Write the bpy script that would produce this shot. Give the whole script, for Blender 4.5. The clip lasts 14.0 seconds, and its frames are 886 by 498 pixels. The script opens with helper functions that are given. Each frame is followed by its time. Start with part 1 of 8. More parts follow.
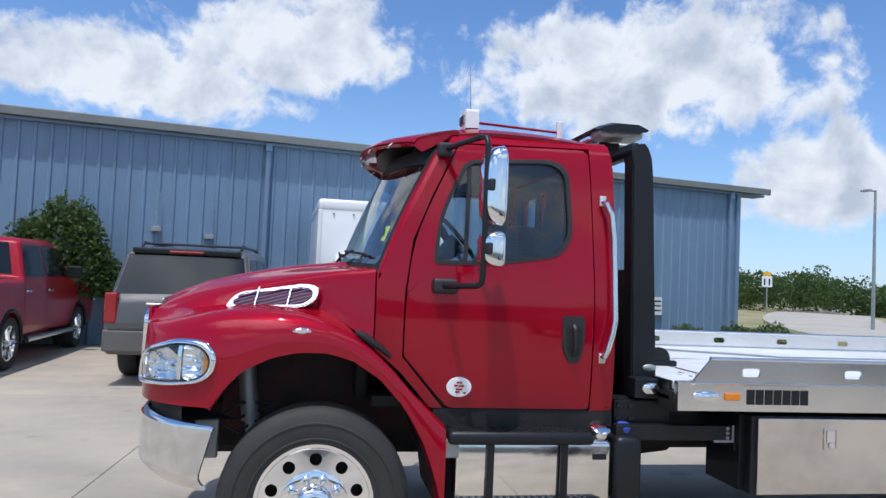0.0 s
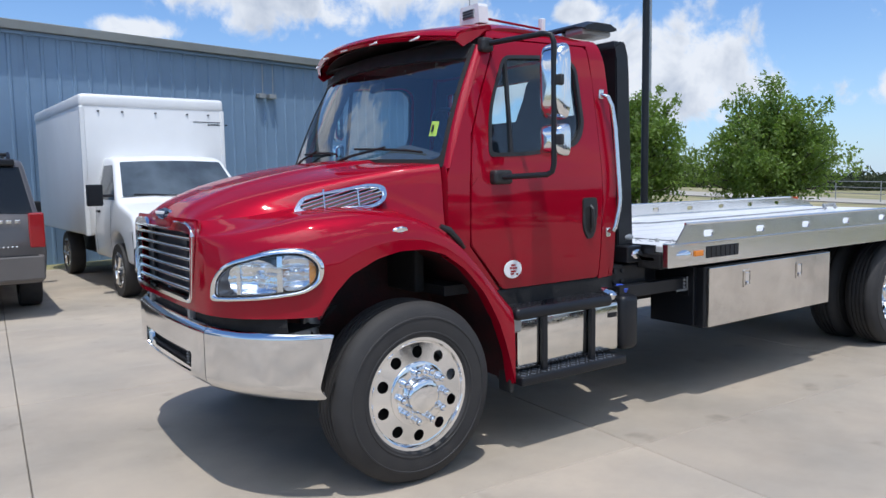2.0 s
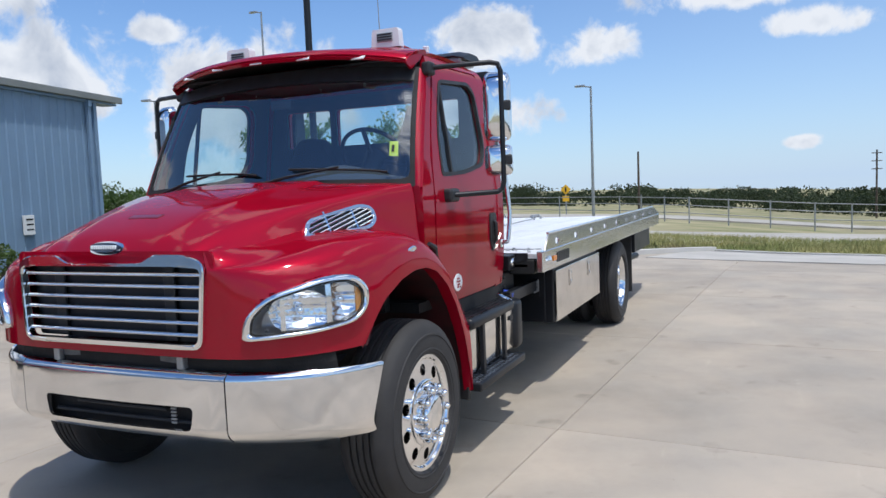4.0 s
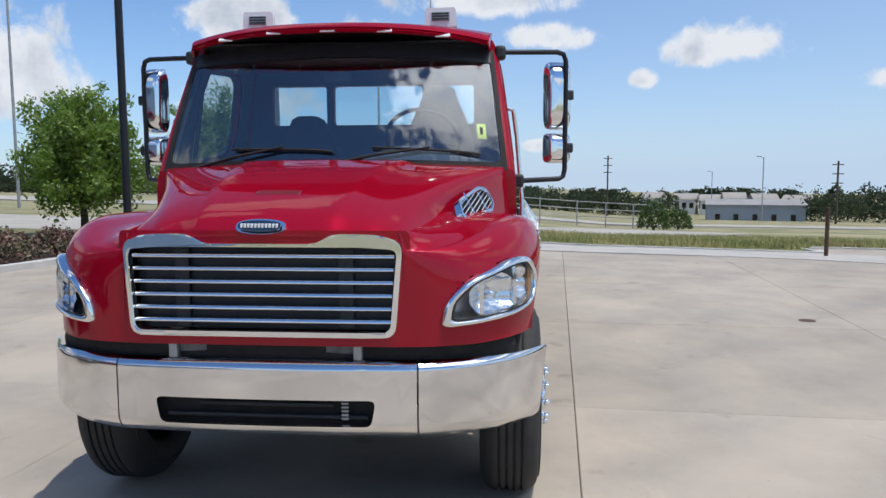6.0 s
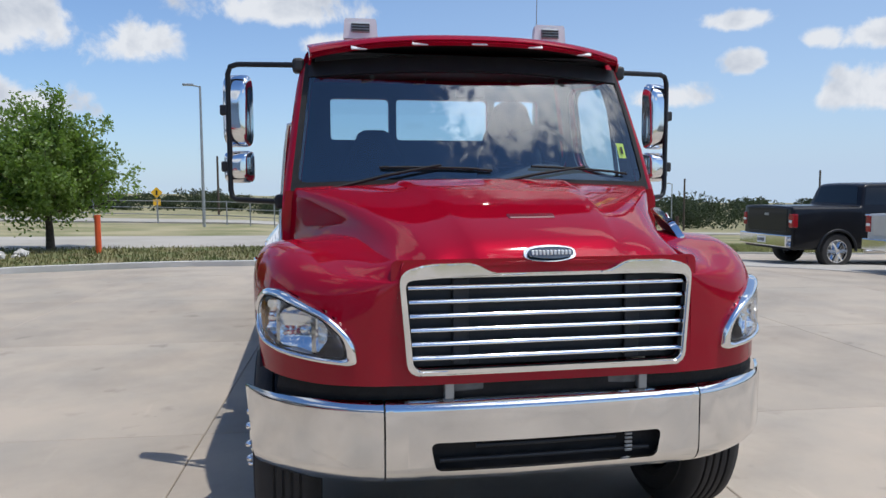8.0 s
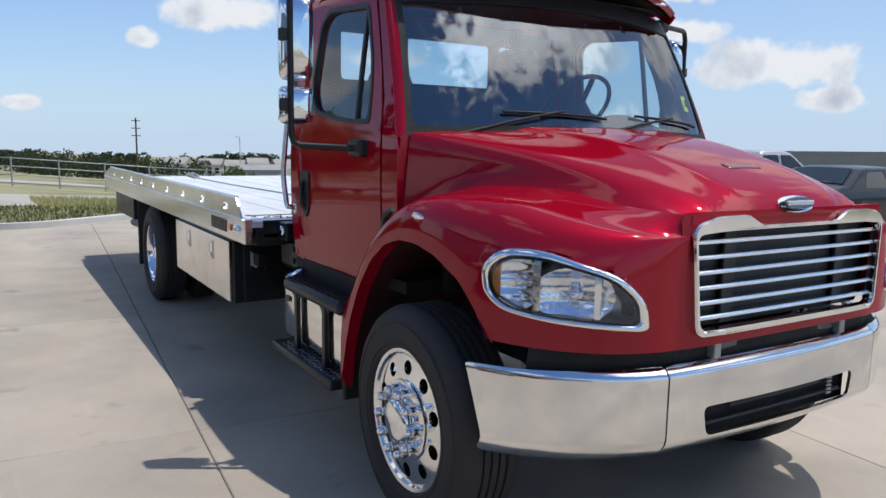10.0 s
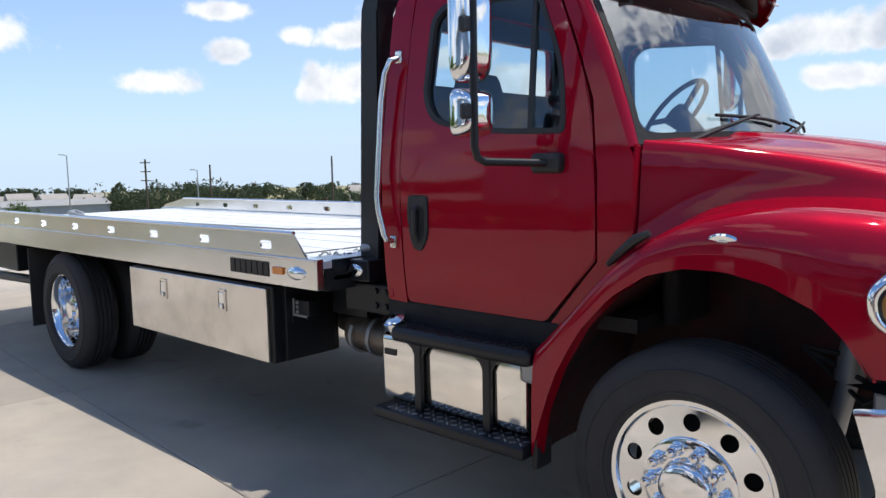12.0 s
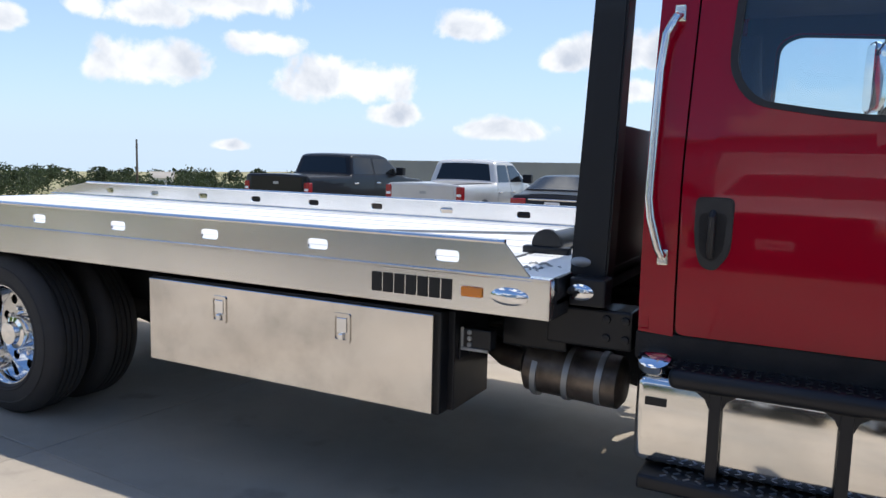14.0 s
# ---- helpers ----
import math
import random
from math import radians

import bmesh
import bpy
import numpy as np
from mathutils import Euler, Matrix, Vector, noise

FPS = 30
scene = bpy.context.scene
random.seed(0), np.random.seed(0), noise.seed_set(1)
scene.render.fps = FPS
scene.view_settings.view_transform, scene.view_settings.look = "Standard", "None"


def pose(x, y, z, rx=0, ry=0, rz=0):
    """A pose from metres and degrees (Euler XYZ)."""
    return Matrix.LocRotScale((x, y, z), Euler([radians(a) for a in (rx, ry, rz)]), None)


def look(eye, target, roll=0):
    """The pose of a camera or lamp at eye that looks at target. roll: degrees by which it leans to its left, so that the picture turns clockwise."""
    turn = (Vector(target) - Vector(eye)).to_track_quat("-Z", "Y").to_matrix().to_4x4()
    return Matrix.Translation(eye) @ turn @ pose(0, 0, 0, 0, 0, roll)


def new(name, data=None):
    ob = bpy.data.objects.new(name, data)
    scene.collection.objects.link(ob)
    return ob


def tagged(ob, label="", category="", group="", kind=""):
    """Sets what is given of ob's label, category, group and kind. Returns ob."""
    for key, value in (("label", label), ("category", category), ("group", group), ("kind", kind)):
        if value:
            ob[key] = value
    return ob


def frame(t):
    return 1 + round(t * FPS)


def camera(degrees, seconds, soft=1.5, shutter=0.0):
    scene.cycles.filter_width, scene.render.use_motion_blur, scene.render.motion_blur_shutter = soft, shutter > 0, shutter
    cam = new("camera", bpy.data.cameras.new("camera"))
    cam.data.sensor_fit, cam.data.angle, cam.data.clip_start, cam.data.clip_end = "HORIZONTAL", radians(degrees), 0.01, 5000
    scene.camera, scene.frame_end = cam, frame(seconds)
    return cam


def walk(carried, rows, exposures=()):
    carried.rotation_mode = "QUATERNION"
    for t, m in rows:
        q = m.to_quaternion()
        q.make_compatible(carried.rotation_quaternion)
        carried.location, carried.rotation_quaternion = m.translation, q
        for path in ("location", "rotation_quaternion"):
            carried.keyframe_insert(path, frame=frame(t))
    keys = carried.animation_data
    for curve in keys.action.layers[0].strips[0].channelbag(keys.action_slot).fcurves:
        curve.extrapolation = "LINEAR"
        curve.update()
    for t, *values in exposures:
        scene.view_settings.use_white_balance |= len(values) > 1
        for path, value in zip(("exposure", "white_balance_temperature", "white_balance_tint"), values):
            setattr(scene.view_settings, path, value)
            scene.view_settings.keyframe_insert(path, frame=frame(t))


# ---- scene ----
cam = camera(62.0, 14.0)

PATH = [
    (0, (-0.073, -4.894, 1.629), (0.277, -2.927, 1.712), 2.5),
    (0.5, (-0.617, -4.768, 1.595), (-0.059, -2.848, 1.611), 0.2),
    (1, (-1.166, -4.698, 1.59), (-0.421, -2.844, 1.53), 3.2),
    (1.5, (-1.597, -4.509, 1.561), (-0.68, -2.736, 1.438), -1.8),
    (2, (-2.055, -4.252, 1.596), (-0.902, -2.628, 1.404), -0.9),
    (2.5, (-2.438, -4.002, 1.593), (-1.067, -2.556, 1.417), 0.3),
    (3, (-2.792, -3.634, 1.617), (-1.229, -2.399, 1.442), 1.0),
    (3.2, (-2.944, -3.496, 1.59), (-1.308, -2.354, 1.452), -0.6),
    (5.3, (-3.734, -1.551, 1.712), (-1.795, -1.102, 1.513), 1.9),
    (5.5, (-3.774, -1.433, 1.655), (-1.823, -1.025, 1.487), 1.5),
    (6, (-3.808, -0.989, 1.622), (-1.826, -0.811, 1.426), -0.2),
    (6.5, (-3.797, -0.457, 1.643), (-1.806, -0.451, 1.447), 0.6),
    (7, (-3.797, 0.023, 1.673), (-1.814, -0.115, 1.455), -1.1),
    (7.5, (-3.684, 0.517, 1.697), (-1.719, 0.219, 1.473), -1.0),
    (7.7, (-3.653, 0.661, 1.692), (-1.688, 0.349, 1.491), -0.4),
    (9.8, (-2.708, 2.415, 1.611), (-0.971, 1.449, 1.386), -0.2),
    (10, (-2.585, 2.548, 1.619), (-0.9, 1.508, 1.339), 1.0),
    (10.5, (-2.287, 2.881, 1.641), (-0.737, 1.648, 1.365), 1.0),
    (11, (-1.872, 3.109, 1.645), (-0.408, 1.77, 1.396), -0.9),
    (11.5, (-1.452, 3.375, 1.611), (-0.016, 1.998, 1.408), 0.8),
    (12, (-1.02, 3.479, 1.586), (0.318, 2.009, 1.366), -1.1),
    (12.5, (-0.494, 3.614, 1.598), (0.759, 2.071, 1.379), -0.9),
    (13, (0.0, 3.729, 1.578), (1.207, 2.146, 1.382), -0.0),
    (13.5, (0.522, 3.685, 1.584), (1.625, 2.033, 1.359), 0.3),
    (14, (1.019, 3.771, 1.558), (1.929, 2.005, 1.324), 1.5),
]
EXPOSURES = [(0, -0.22, 6050, 10), (3, -0.24, 6150, 10), (5.5, -0.26, 6250, 10), (6.5, -0.34, 6280, 10), (8, -0.34, 6300, 10), (10, -0.26, 6350, 10), (11.5, 0.0, 6450, 10), (14, 0.06, 6500, 10)]
walk(cam, [(t, look(e, a, r)) for t, e, a, r in PATH], EXPOSURES)

# ---- sky and sun ----
SUN_FROM = Vector((-0.16, -0.27, 1.0)).normalized()
sun_data = bpy.data.lights.new("sun", "SUN")
sun_data.energy, sun_data.angle, sun_data.color = 4.0, radians(0.55), (1.0, 0.96, 0.9)
sun = new("sun", sun_data)
sun.matrix_world = look((0, 0, 30), Vector((0, 0, 30)) - SUN_FROM)

# clouds: compass bearing from +y towards +x, height, half width, half height, all in degrees
# from (75, 24) on: unseen clouds, added for paint and glass to reflect
CLOUDS = [
    (-2, 16.7, 9.5, 4.2), (-13, 13.2, 10, 3.4), (25, 15.5, 14, 5.2), (13, 10.6, 3.6, 1.1), (38, 7.6, 6, 4.2),
    (51.6, 6.8, 8, 4.8), (46, 11.9, 1.8, 1.2), (70, 10.7, 4.6, 2.5), (78.2, 9.8, 3.6, 2.0), (69, 5.2, 5, 1.9),
    (88, 12.7, 7, 1.5), (92.8, 10.3, 3.6, 1.3), (105.6, 9.0, 4.4, 2.0), (100, 7, 1.2, 0.9), (117, 6.3, 3.0, 1.15),
    (122.4, 8.5, 1.5, 1.1), (127, 9.9, 1.6, 1.0), (131, 9.8, 3.2, 1.2), (137, 11.0, 5.0, 1.6), (130.8, 6.3, 4.6, 1.7),
    (139, 8.2, 2.5, 1.1), (121.8, 11.4, 2.7, 0.9), (145.4, 5.8, 5.2, 2.0), (136.6, 0.8, 1.4, 0.5), (154.6, 10.0, 3.2, 1.3),
    (161.5, 7.8, 2.0, 1.3), (166, 8.2, 4.4, 1.6), (166, 5.6, 3.0, 1.0), (157, 2.5, 3.4, 1.0), (149, 3.4, 2.7, 1.0),
    (92.2, 2.3, 1.2, 0.6), (75, 24, 11, 4), (100, 23, 9, 4.5), (124, 22, 12, 4), (150, 21, 13, 5), (172, 25, 11, 6),
    (-165, 16, 14, 5), (-110, 14, 15, 4), (-62, 15, 14, 5), (5, 50, 12, 5), (28, 60, 10, 6), (60, 48, 12, 6),
    (140, 50, 13, 5), (176, 40, 10, 4), (-134, 52, 24, 15), (-156, 42, 14, 9), (-30, 25, 12, 7), (-146, 24, 10, 5)]
world = bpy.data.worlds.new("sky")
scene.world = world
world.use_nodes = True
wt = world.node_tree
wt.nodes.clear()


def wnode(kind, **values):
    n = wt.nodes.new(kind)
    for k, v in values.items():
        n.inputs[k].default_value = v
    return n


def wmath(op, a, b=None):
    n = wt.nodes.new("ShaderNodeMath")
    n.operation = op
    for i, v in enumerate((a, b)):
        if v is None:
            continue
        if isinstance(v, (int, float)):
            n.inputs[i].default_value = v
        else:
            wt.links.new(v, n.inputs[i])
    return n.outputs[0]


sky = wt.nodes.new("ShaderNodeTexSky")
sky.sky_type, sky.sun_disc = "NISHITA", False
sky.sun_elevation = math.asin(SUN_FROM.z)
sky.sun_rotation = math.atan2(SUN_FROM.x, SUN_FROM.y)
sky.altitude, sky.air_density, sky.dust_density, sky.ozone_density = 200, 1.0, 0.1, 1.6
coords = wt.nodes.new("ShaderNodeTexCoord")
puff = wnode("ShaderNodeTexNoise", Scale=15.0, Detail=9.0, Roughness=0.60, Distortion=0.25)
wt.links.new(coords.outputs["Generated"], puff.inputs["Vector"])
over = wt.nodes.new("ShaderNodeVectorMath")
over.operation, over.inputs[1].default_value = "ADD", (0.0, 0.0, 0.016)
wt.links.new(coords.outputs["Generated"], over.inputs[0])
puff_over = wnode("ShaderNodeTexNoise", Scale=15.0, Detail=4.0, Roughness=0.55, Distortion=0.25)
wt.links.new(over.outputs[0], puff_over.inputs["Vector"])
billow = wnode("ShaderNodeTexVoronoi", Scale=26.0, Detail=3.0, Roughness=0.55)
billow.feature = "SMOOTH_F1"
billow.normalize = True
wt.links.new(coords.outputs["Generated"], billow.inputs["Vector"])
cover = None
for az, el, w, h in CLOUDS:
    a, e = radians(az), radians(el)
    d = Vector((math.sin(a) * math.cos(e), math.cos(a) * math.cos(e), math.sin(e)))
    right = Vector((math.cos(a), -math.sin(a), 0))
    up = right.cross(d)
    terms = []
    for axis, size in ((right, w), (up, h)):
        dot = wt.nodes.new("ShaderNodeVectorMath")
        dot.operation = "DOT_PRODUCT"
        wt.links.new(coords.outputs["Generated"], dot.inputs[0])
        dot.inputs[1].default_value = axis / math.sin(radians(size))
        terms.append(dot.outputs["Value"])
    ahead = wt.nodes.new("ShaderNodeVectorMath")
    ahead.operation = "DOT_PRODUCT"
    wt.links.new(coords.outputs["Generated"], ahead.inputs[0])
    ahead.inputs[1].default_value = d
    low = wmath("MULTIPLY", wmath("MINIMUM", terms[1], 0.0), 1.3)
    v = wmath("ADD", wmath("MAXIMUM", terms[1], 0.0), wmath("ABSOLUTE", low))
    r2 = wmath("ADD", wmath("POWER", wmath("ABSOLUTE", terms[0]), 2.0), wmath("POWER", v, 2.0))
    blob = wmath("SUBTRACT", 1.0, wmath("SQRT", r2))
    blob = wmath("SUBTRACT", blob, wmath("MULTIPLY", wmath("LESS_THAN", ahead.outputs["Value"], 0.2), 9.0))
    cover = blob if cover is None else wmath("MAXIMUM", cover, blob)
lump = wmath("ADD", wmath("MULTIPLY", wmath("SUBTRACT", puff.outputs["Fac"], 0.50), 2.6), wmath("MULTIPLY", wmath("MAXIMUM", cover, -1.6), 1.15))
lump = wmath("ADD", lump, wmath("MULTIPLY", wmath("SUBTRACT", 0.40, billow.outputs["Distance"]), 0.9))
# humid haze towards the horizon
split = wt.nodes.new("ShaderNodeSeparateXYZ")
wt.links.new(coords.outputs["Generated"], split.inputs[0])
low_air = wmath("MULTIPLY", wmath("POWER", 2.718, wmath("MULTIPLY", wmath("ABSOLUTE", split.outputs["Z"]), -9.5)), 0.74)
tint = wt.nodes.new("ShaderNodeMixRGB")
tint.blend_type, tint.inputs[0].default_value, tint.inputs[2].default_value = "MULTIPLY", 1.0, (0.74, 0.93, 1.16, 1)
wt.links.new(sky.outputs["Color"], tint.inputs[1])
haze = wt.nodes.new("ShaderNodeMixRGB")
aside = wt.nodes.new("ShaderNodeVectorMath")
aside.operation, aside.inputs[1].default_value = "DOT_PRODUCT", (0.45, -0.89, 0.0)
wt.links.new(coords.outputs["Generated"], aside.inputs[0])
more = wmath("MULTIPLY", wmath("MAXIMUM", aside.outputs["Value"], 0.0), 0.38)
wt.links.new(wmath("MINIMUM", wmath("ADD", low_air, more), 0.95), haze.inputs[0])
wt.links.new(tint.outputs[0], haze.inputs[1])
haze.inputs[2].default_value = (4.25, 5.3, 6.6, 1)
ramp = wt.nodes.new("ShaderNodeMapRange")
wt.links.new(lump, ramp.inputs["Value"])
ramp.inputs["From Min"].default_value, ramp.inputs["From Max"].default_value = -0.01, 0.54
ramp.interpolation_type = "SMOOTHSTEP"
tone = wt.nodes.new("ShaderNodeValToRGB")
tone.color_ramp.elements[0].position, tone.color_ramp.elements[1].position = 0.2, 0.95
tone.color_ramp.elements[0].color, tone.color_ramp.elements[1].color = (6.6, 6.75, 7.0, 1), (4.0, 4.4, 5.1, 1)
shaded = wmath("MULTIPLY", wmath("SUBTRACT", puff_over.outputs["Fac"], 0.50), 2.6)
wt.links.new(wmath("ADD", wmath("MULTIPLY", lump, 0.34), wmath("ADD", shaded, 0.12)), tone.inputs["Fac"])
blend = wt.nodes.new("ShaderNodeMixRGB")
wt.links.new(ramp.outputs[0], blend.inputs["Fac"])
wt.links.new(haze.outputs[0], blend.inputs["Color1"])
# clouds glow towards the sun
near_sun = wt.nodes.new("ShaderNodeVectorMath")
near_sun.operation, near_sun.inputs[1].default_value = "DOT_PRODUCT", SUN_FROM
wt.links.new(coords.outputs["Generated"], near_sun.inputs[0])
glow = wmath("ADD", 1.0, wmath("MULTIPLY", wmath("POWER", wmath("MAXIMUM", near_sun.outputs["Value"], 0.0), 6.0), 4.0))
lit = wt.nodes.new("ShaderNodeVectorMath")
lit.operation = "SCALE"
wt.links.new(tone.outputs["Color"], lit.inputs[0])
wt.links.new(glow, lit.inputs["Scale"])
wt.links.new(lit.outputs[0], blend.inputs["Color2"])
back = wnode("ShaderNodeBackground", Strength=0.15)
wt.links.new(blend.outputs["Color"], back.inputs["Color"])
wt.links.new(back.outputs[0], wt.nodes.new("ShaderNodeOutputWorld").inputs["Surface"])


# ---- materials ----
def mat(name, color, rough=0.5, metal=0.0, vary=0.0, scale=4.0, bump=0.0, bump_scale=60.0, coat=0.0, alt=None, stain=0.0, stain_scale=0.7, islands=0.0, shine=0.5):
    """A surface with colour variation at two scales, and fine relief."""
    m = bpy.data.materials.new(name)
    m.use_nodes = True
    t = m.node_tree
    p = t.nodes["Principled BSDF"]
    p.inputs["Base Color"].default_value = (*color, 1)
    p.inputs["Roughness"].default_value, p.inputs["Metallic"].default_value = rough, metal
    p.inputs["Coat Weight"].default_value, p.inputs["Coat Roughness"].default_value = coat, 0.02
    p.inputs["Specular IOR Level"].default_value = shine
    place = t.nodes.new("ShaderNodeTexCoord").outputs["Object"]
    last = None
    if vary:
        n = t.nodes.new("ShaderNodeTexNoise")
        n.inputs["Scale"].default_value, n.inputs["Detail"].default_value = scale, 6
        t.links.new(place, n.inputs["Vector"])
        mix = t.nodes.new("ShaderNodeMixRGB")
        other = alt or tuple(c * (1 - vary) for c in color)
        mix.inputs[1].default_value, mix.inputs[2].default_value = (*color, 1), (*other, 1)
        r = t.nodes.new("ShaderNodeMapRange")
        r.inputs["From Min"].default_value, r.inputs["From Max"].default_value = 0.35, 0.68
        t.links.new(n.outputs["Fac"], r.inputs["Value"])
        t.links.new(r.outputs[0], mix.inputs[0])
        last = mix.outputs[0]
        rr = t.nodes.new("ShaderNodeMapRange")
        rr.inputs["To Min"].default_value, rr.inputs["To Max"].default_value = max(rough - 0.06, 0.02), min(rough + 0.08, 1)
        t.links.new(n.outputs["Fac"], rr.inputs["Value"])
        t.links.new(rr.outputs[0], p.inputs["Roughness"])
    if stain:
        n = t.nodes.new("ShaderNodeTexNoise")
        n.inputs["Scale"].default_value, n.inputs["Detail"].default_value, n.inputs["Roughness"].default_value = stain_scale, 8, 0.65
        t.links.new(place, n.inputs["Vector"])
        r = t.nodes.new("ShaderNodeMapRange")
        r.inputs["From Min"].default_value, r.inputs["From Max"].default_value = 0.45, 0.75
        r.inputs["To Min"].default_value, r.inputs["To Max"].default_value = 1.0, 1.0 - stain
        t.links.new(n.outputs["Fac"], r.inputs["Value"])
        mul = t.nodes.new("ShaderNodeMixRGB")
        mul.blend_type, mul.inputs[0].default_value = "MULTIPLY", 1.0
        if last is None:
            mul.inputs[1].default_value = (*color, 1)
        else:
            t.links.new(last, mul.inputs[1])
        t.links.new(r.outputs[0], mul.inputs[2])
        last = mul.outputs[0]
    if islands:
        info = t.nodes.new("ShaderNodeObjectInfo").outputs["Random"] if islands > 0 else t.nodes.new("ShaderNodeNewGeometry").outputs["Random Per Island"]
        r = t.nodes.new("ShaderNodeMapRange")
        r.inputs["To Min"].default_value, r.inputs["To Max"].default_value = 1 - abs(islands), 1 + abs(islands)
        t.links.new(info, r.inputs["Value"])
        mul = t.nodes.new("ShaderNodeMixRGB")
        mul.blend_type, mul.inputs[0].default_value = "MULTIPLY", 1.0
        if last is None:
            mul.inputs[1].default_value = (*color, 1)
        else:
            t.links.new(last, mul.inputs[1])
        t.links.new(r.outputs[0], mul.inputs[2])
        last = mul.outputs[0]
    if last is not None:
        t.links.new(last, p.inputs["Base Color"])
    if bump:
        n = t.nodes.new("ShaderNodeTexNoise")
        n.inputs["Scale"].default_value, n.inputs["Detail"].default_value = bump_scale, 5
        t.links.new(place, n.inputs["Vector"])
        b = t.nodes.new("ShaderNodeBump")
        b.inputs["Strength"].default_value, b.inputs["Distance"].default_value = bump, 0.01
        t.links.new(n.outputs["Fac"], b.inputs["Height"])
        t.links.new(b.outputs[0], p.inputs["Normal"])
    return m


def glass(name, tint, gloss_rough=0.02, clear=0.85, base=0.10):
    """A thin pane: see-through with a tint, and mirror gloss that grows towards a flat view."""
    m = bpy.data.materials.new(name)
    m.use_nodes = True
    t = m.node_tree
    t.nodes.clear()
    see, shine = t.nodes.new("ShaderNodeBsdfTransparent"), t.nodes.new("ShaderNodeBsdfGlossy")
    see.inputs["Color"].default_value = (*[c * clear for c in tint], 1)
    shine.inputs["Roughness"].default_value = gloss_rough
    f, mix = t.nodes.new("ShaderNodeLayerWeight"), t.nodes.new("ShaderNodeMixShader")
    f.inputs["Blend"].default_value = 0.5
    bend, gain = t.nodes.new("ShaderNodeMath"), t.nodes.new("ShaderNodeMath")
    bend.operation, bend.inputs[1].default_value = "POWER", 4.5
    gain.operation, gain.inputs[1].default_value, gain.inputs[2].default_value = "MULTIPLY_ADD", 0.86, base
    t.links.new(f.outputs["Facing"], bend.inputs[0])
    t.links.new(bend.outputs[0], gain.inputs[0])
    t.links.new(gain.outputs[0], mix.inputs[0])
    t.links.new(see.outputs[0], mix.inputs[1])
    t.links.new(shine.outputs[0], mix.inputs[2])
    t.links.new(mix.outputs[0], t.nodes.new("ShaderNodeOutputMaterial").inputs["Surface"])
    return m


RED = mat("red_paint", (0.305, 0.0026, 0.016), 0.45, 0.2, coat=0.75, vary=0.06, scale=1.5, shine=0.0)
red_p = RED.node_tree.nodes["Principled BSDF"]
red_p.inputs["Coat Roughness"].default_value, red_p.inputs["Coat IOR"].default_value = 0.045, 1.5
red_p.inputs["Specular Tint"].default_value = (1.0, 0.12, 0.16, 1)
CHROME = mat("chrome", (0.86, 0.87, 0.88), 0.05, 1.0, vary=0.06, scale=3)
BUMPER = mat("bumper_chrome", (0.80, 0.80, 0.80), 0.10, 1.0, vary=0.1, scale=2.5, stain=0.12, stain_scale=3)
ALU = mat("polished_aluminium", (0.84, 0.83, 0.81), 0.20, 1.0, vary=0.08, scale=2, stain=0.1, stain_scale=2.2)
TANKALU = mat("polished_tank", (0.84, 0.82, 0.78), 0.07, 1.0, vary=0.06, scale=3, stain=0.12, stain_scale=3, bump=0.012, bump_scale=7)
STAINLESS = mat("stainless_steel", (0.80, 0.77, 0.73), 0.11, 1.0, vary=0.14, scale=2.5, stain=0.38, stain_scale=1.7, bump=0.03, bump_scale=8)
DECK = mat("deck_aluminium", (0.86, 0.86, 0.85), 0.45, 0.25, vary=0.12, scale=3, bump=0.2, bump_scale=90, stain=0.15)
BLACK = mat("black_paint", (0.009, 0.010, 0.013), 0.42, coat=0.1, vary=0.2, scale=4, shine=0.35)
PLASTIC = mat("black_plastic", (0.02, 0.02, 0.021), 0.5, vary=0.3, scale=12, bump=0.15, bump_scale=300)
LINER = mat("arch_lining", (0.055, 0.004, 0.006), 0.6, vary=0.5, scale=7, alt=(0.012, 0.006, 0.006), bump=0.2)
DARK = mat("dark_chassis", (0.012, 0.011, 0.011), 0.75, vary=0.4, scale=8, bump=0.3)
RUBBER = mat("tyre_rubber", (0.022, 0.021, 0.021), 0.72, vary=0.3, scale=9, bump=0.25, bump_scale=140, alt=(0.032, 0.030, 0.029))
GRILLEBACK = mat("grille_mesh", (0.010, 0.011, 0.014), 0.5, vary=0.3, scale=30)
INTERIOR = mat("cab_interior", (0.045, 0.052, 0.065), 0.8, vary=0.2, scale=6, bump=0.1)
SEATMAT = mat("seat_cloth", (0.03, 0.033, 0.042), 0.9, vary=0.2, scale=20, bump=0.3)
PANE = glass("clear_pane", (0.84, 0.93, 0.96), 0.02, 0.97)
LENS = glass("lamp_lens", (0.95, 0.97, 0.98), 0.01, 0.97, 0.06)
SHIELD = glass("windshield_glass", (0.78, 0.92, 0.96), 0.02, 0.94, 0.19)
DARKPANE = glass("tinted_pane", (0.10, 0.11, 0.12))
AMBER = mat("amber_lens", (0.75, 0.22, 0.015), 0.2, coat=0.6, vary=0.1)
REDLENS = mat("red_lens", (0.30, 0.006, 0.010), 0.2, coat=0.6, vary=0.1)
WHITEPL = mat("white_plastic", (0.78, 0.78, 0.78), 0.35, vary=0.05)
YELLOW = mat("yellow_paper", (0.75, 0.85, 0.05), 0.7, vary=0.05)
BLUECAP = mat("blue_cap", (0.05, 0.10, 0.5), 0.4, vary=0.1)
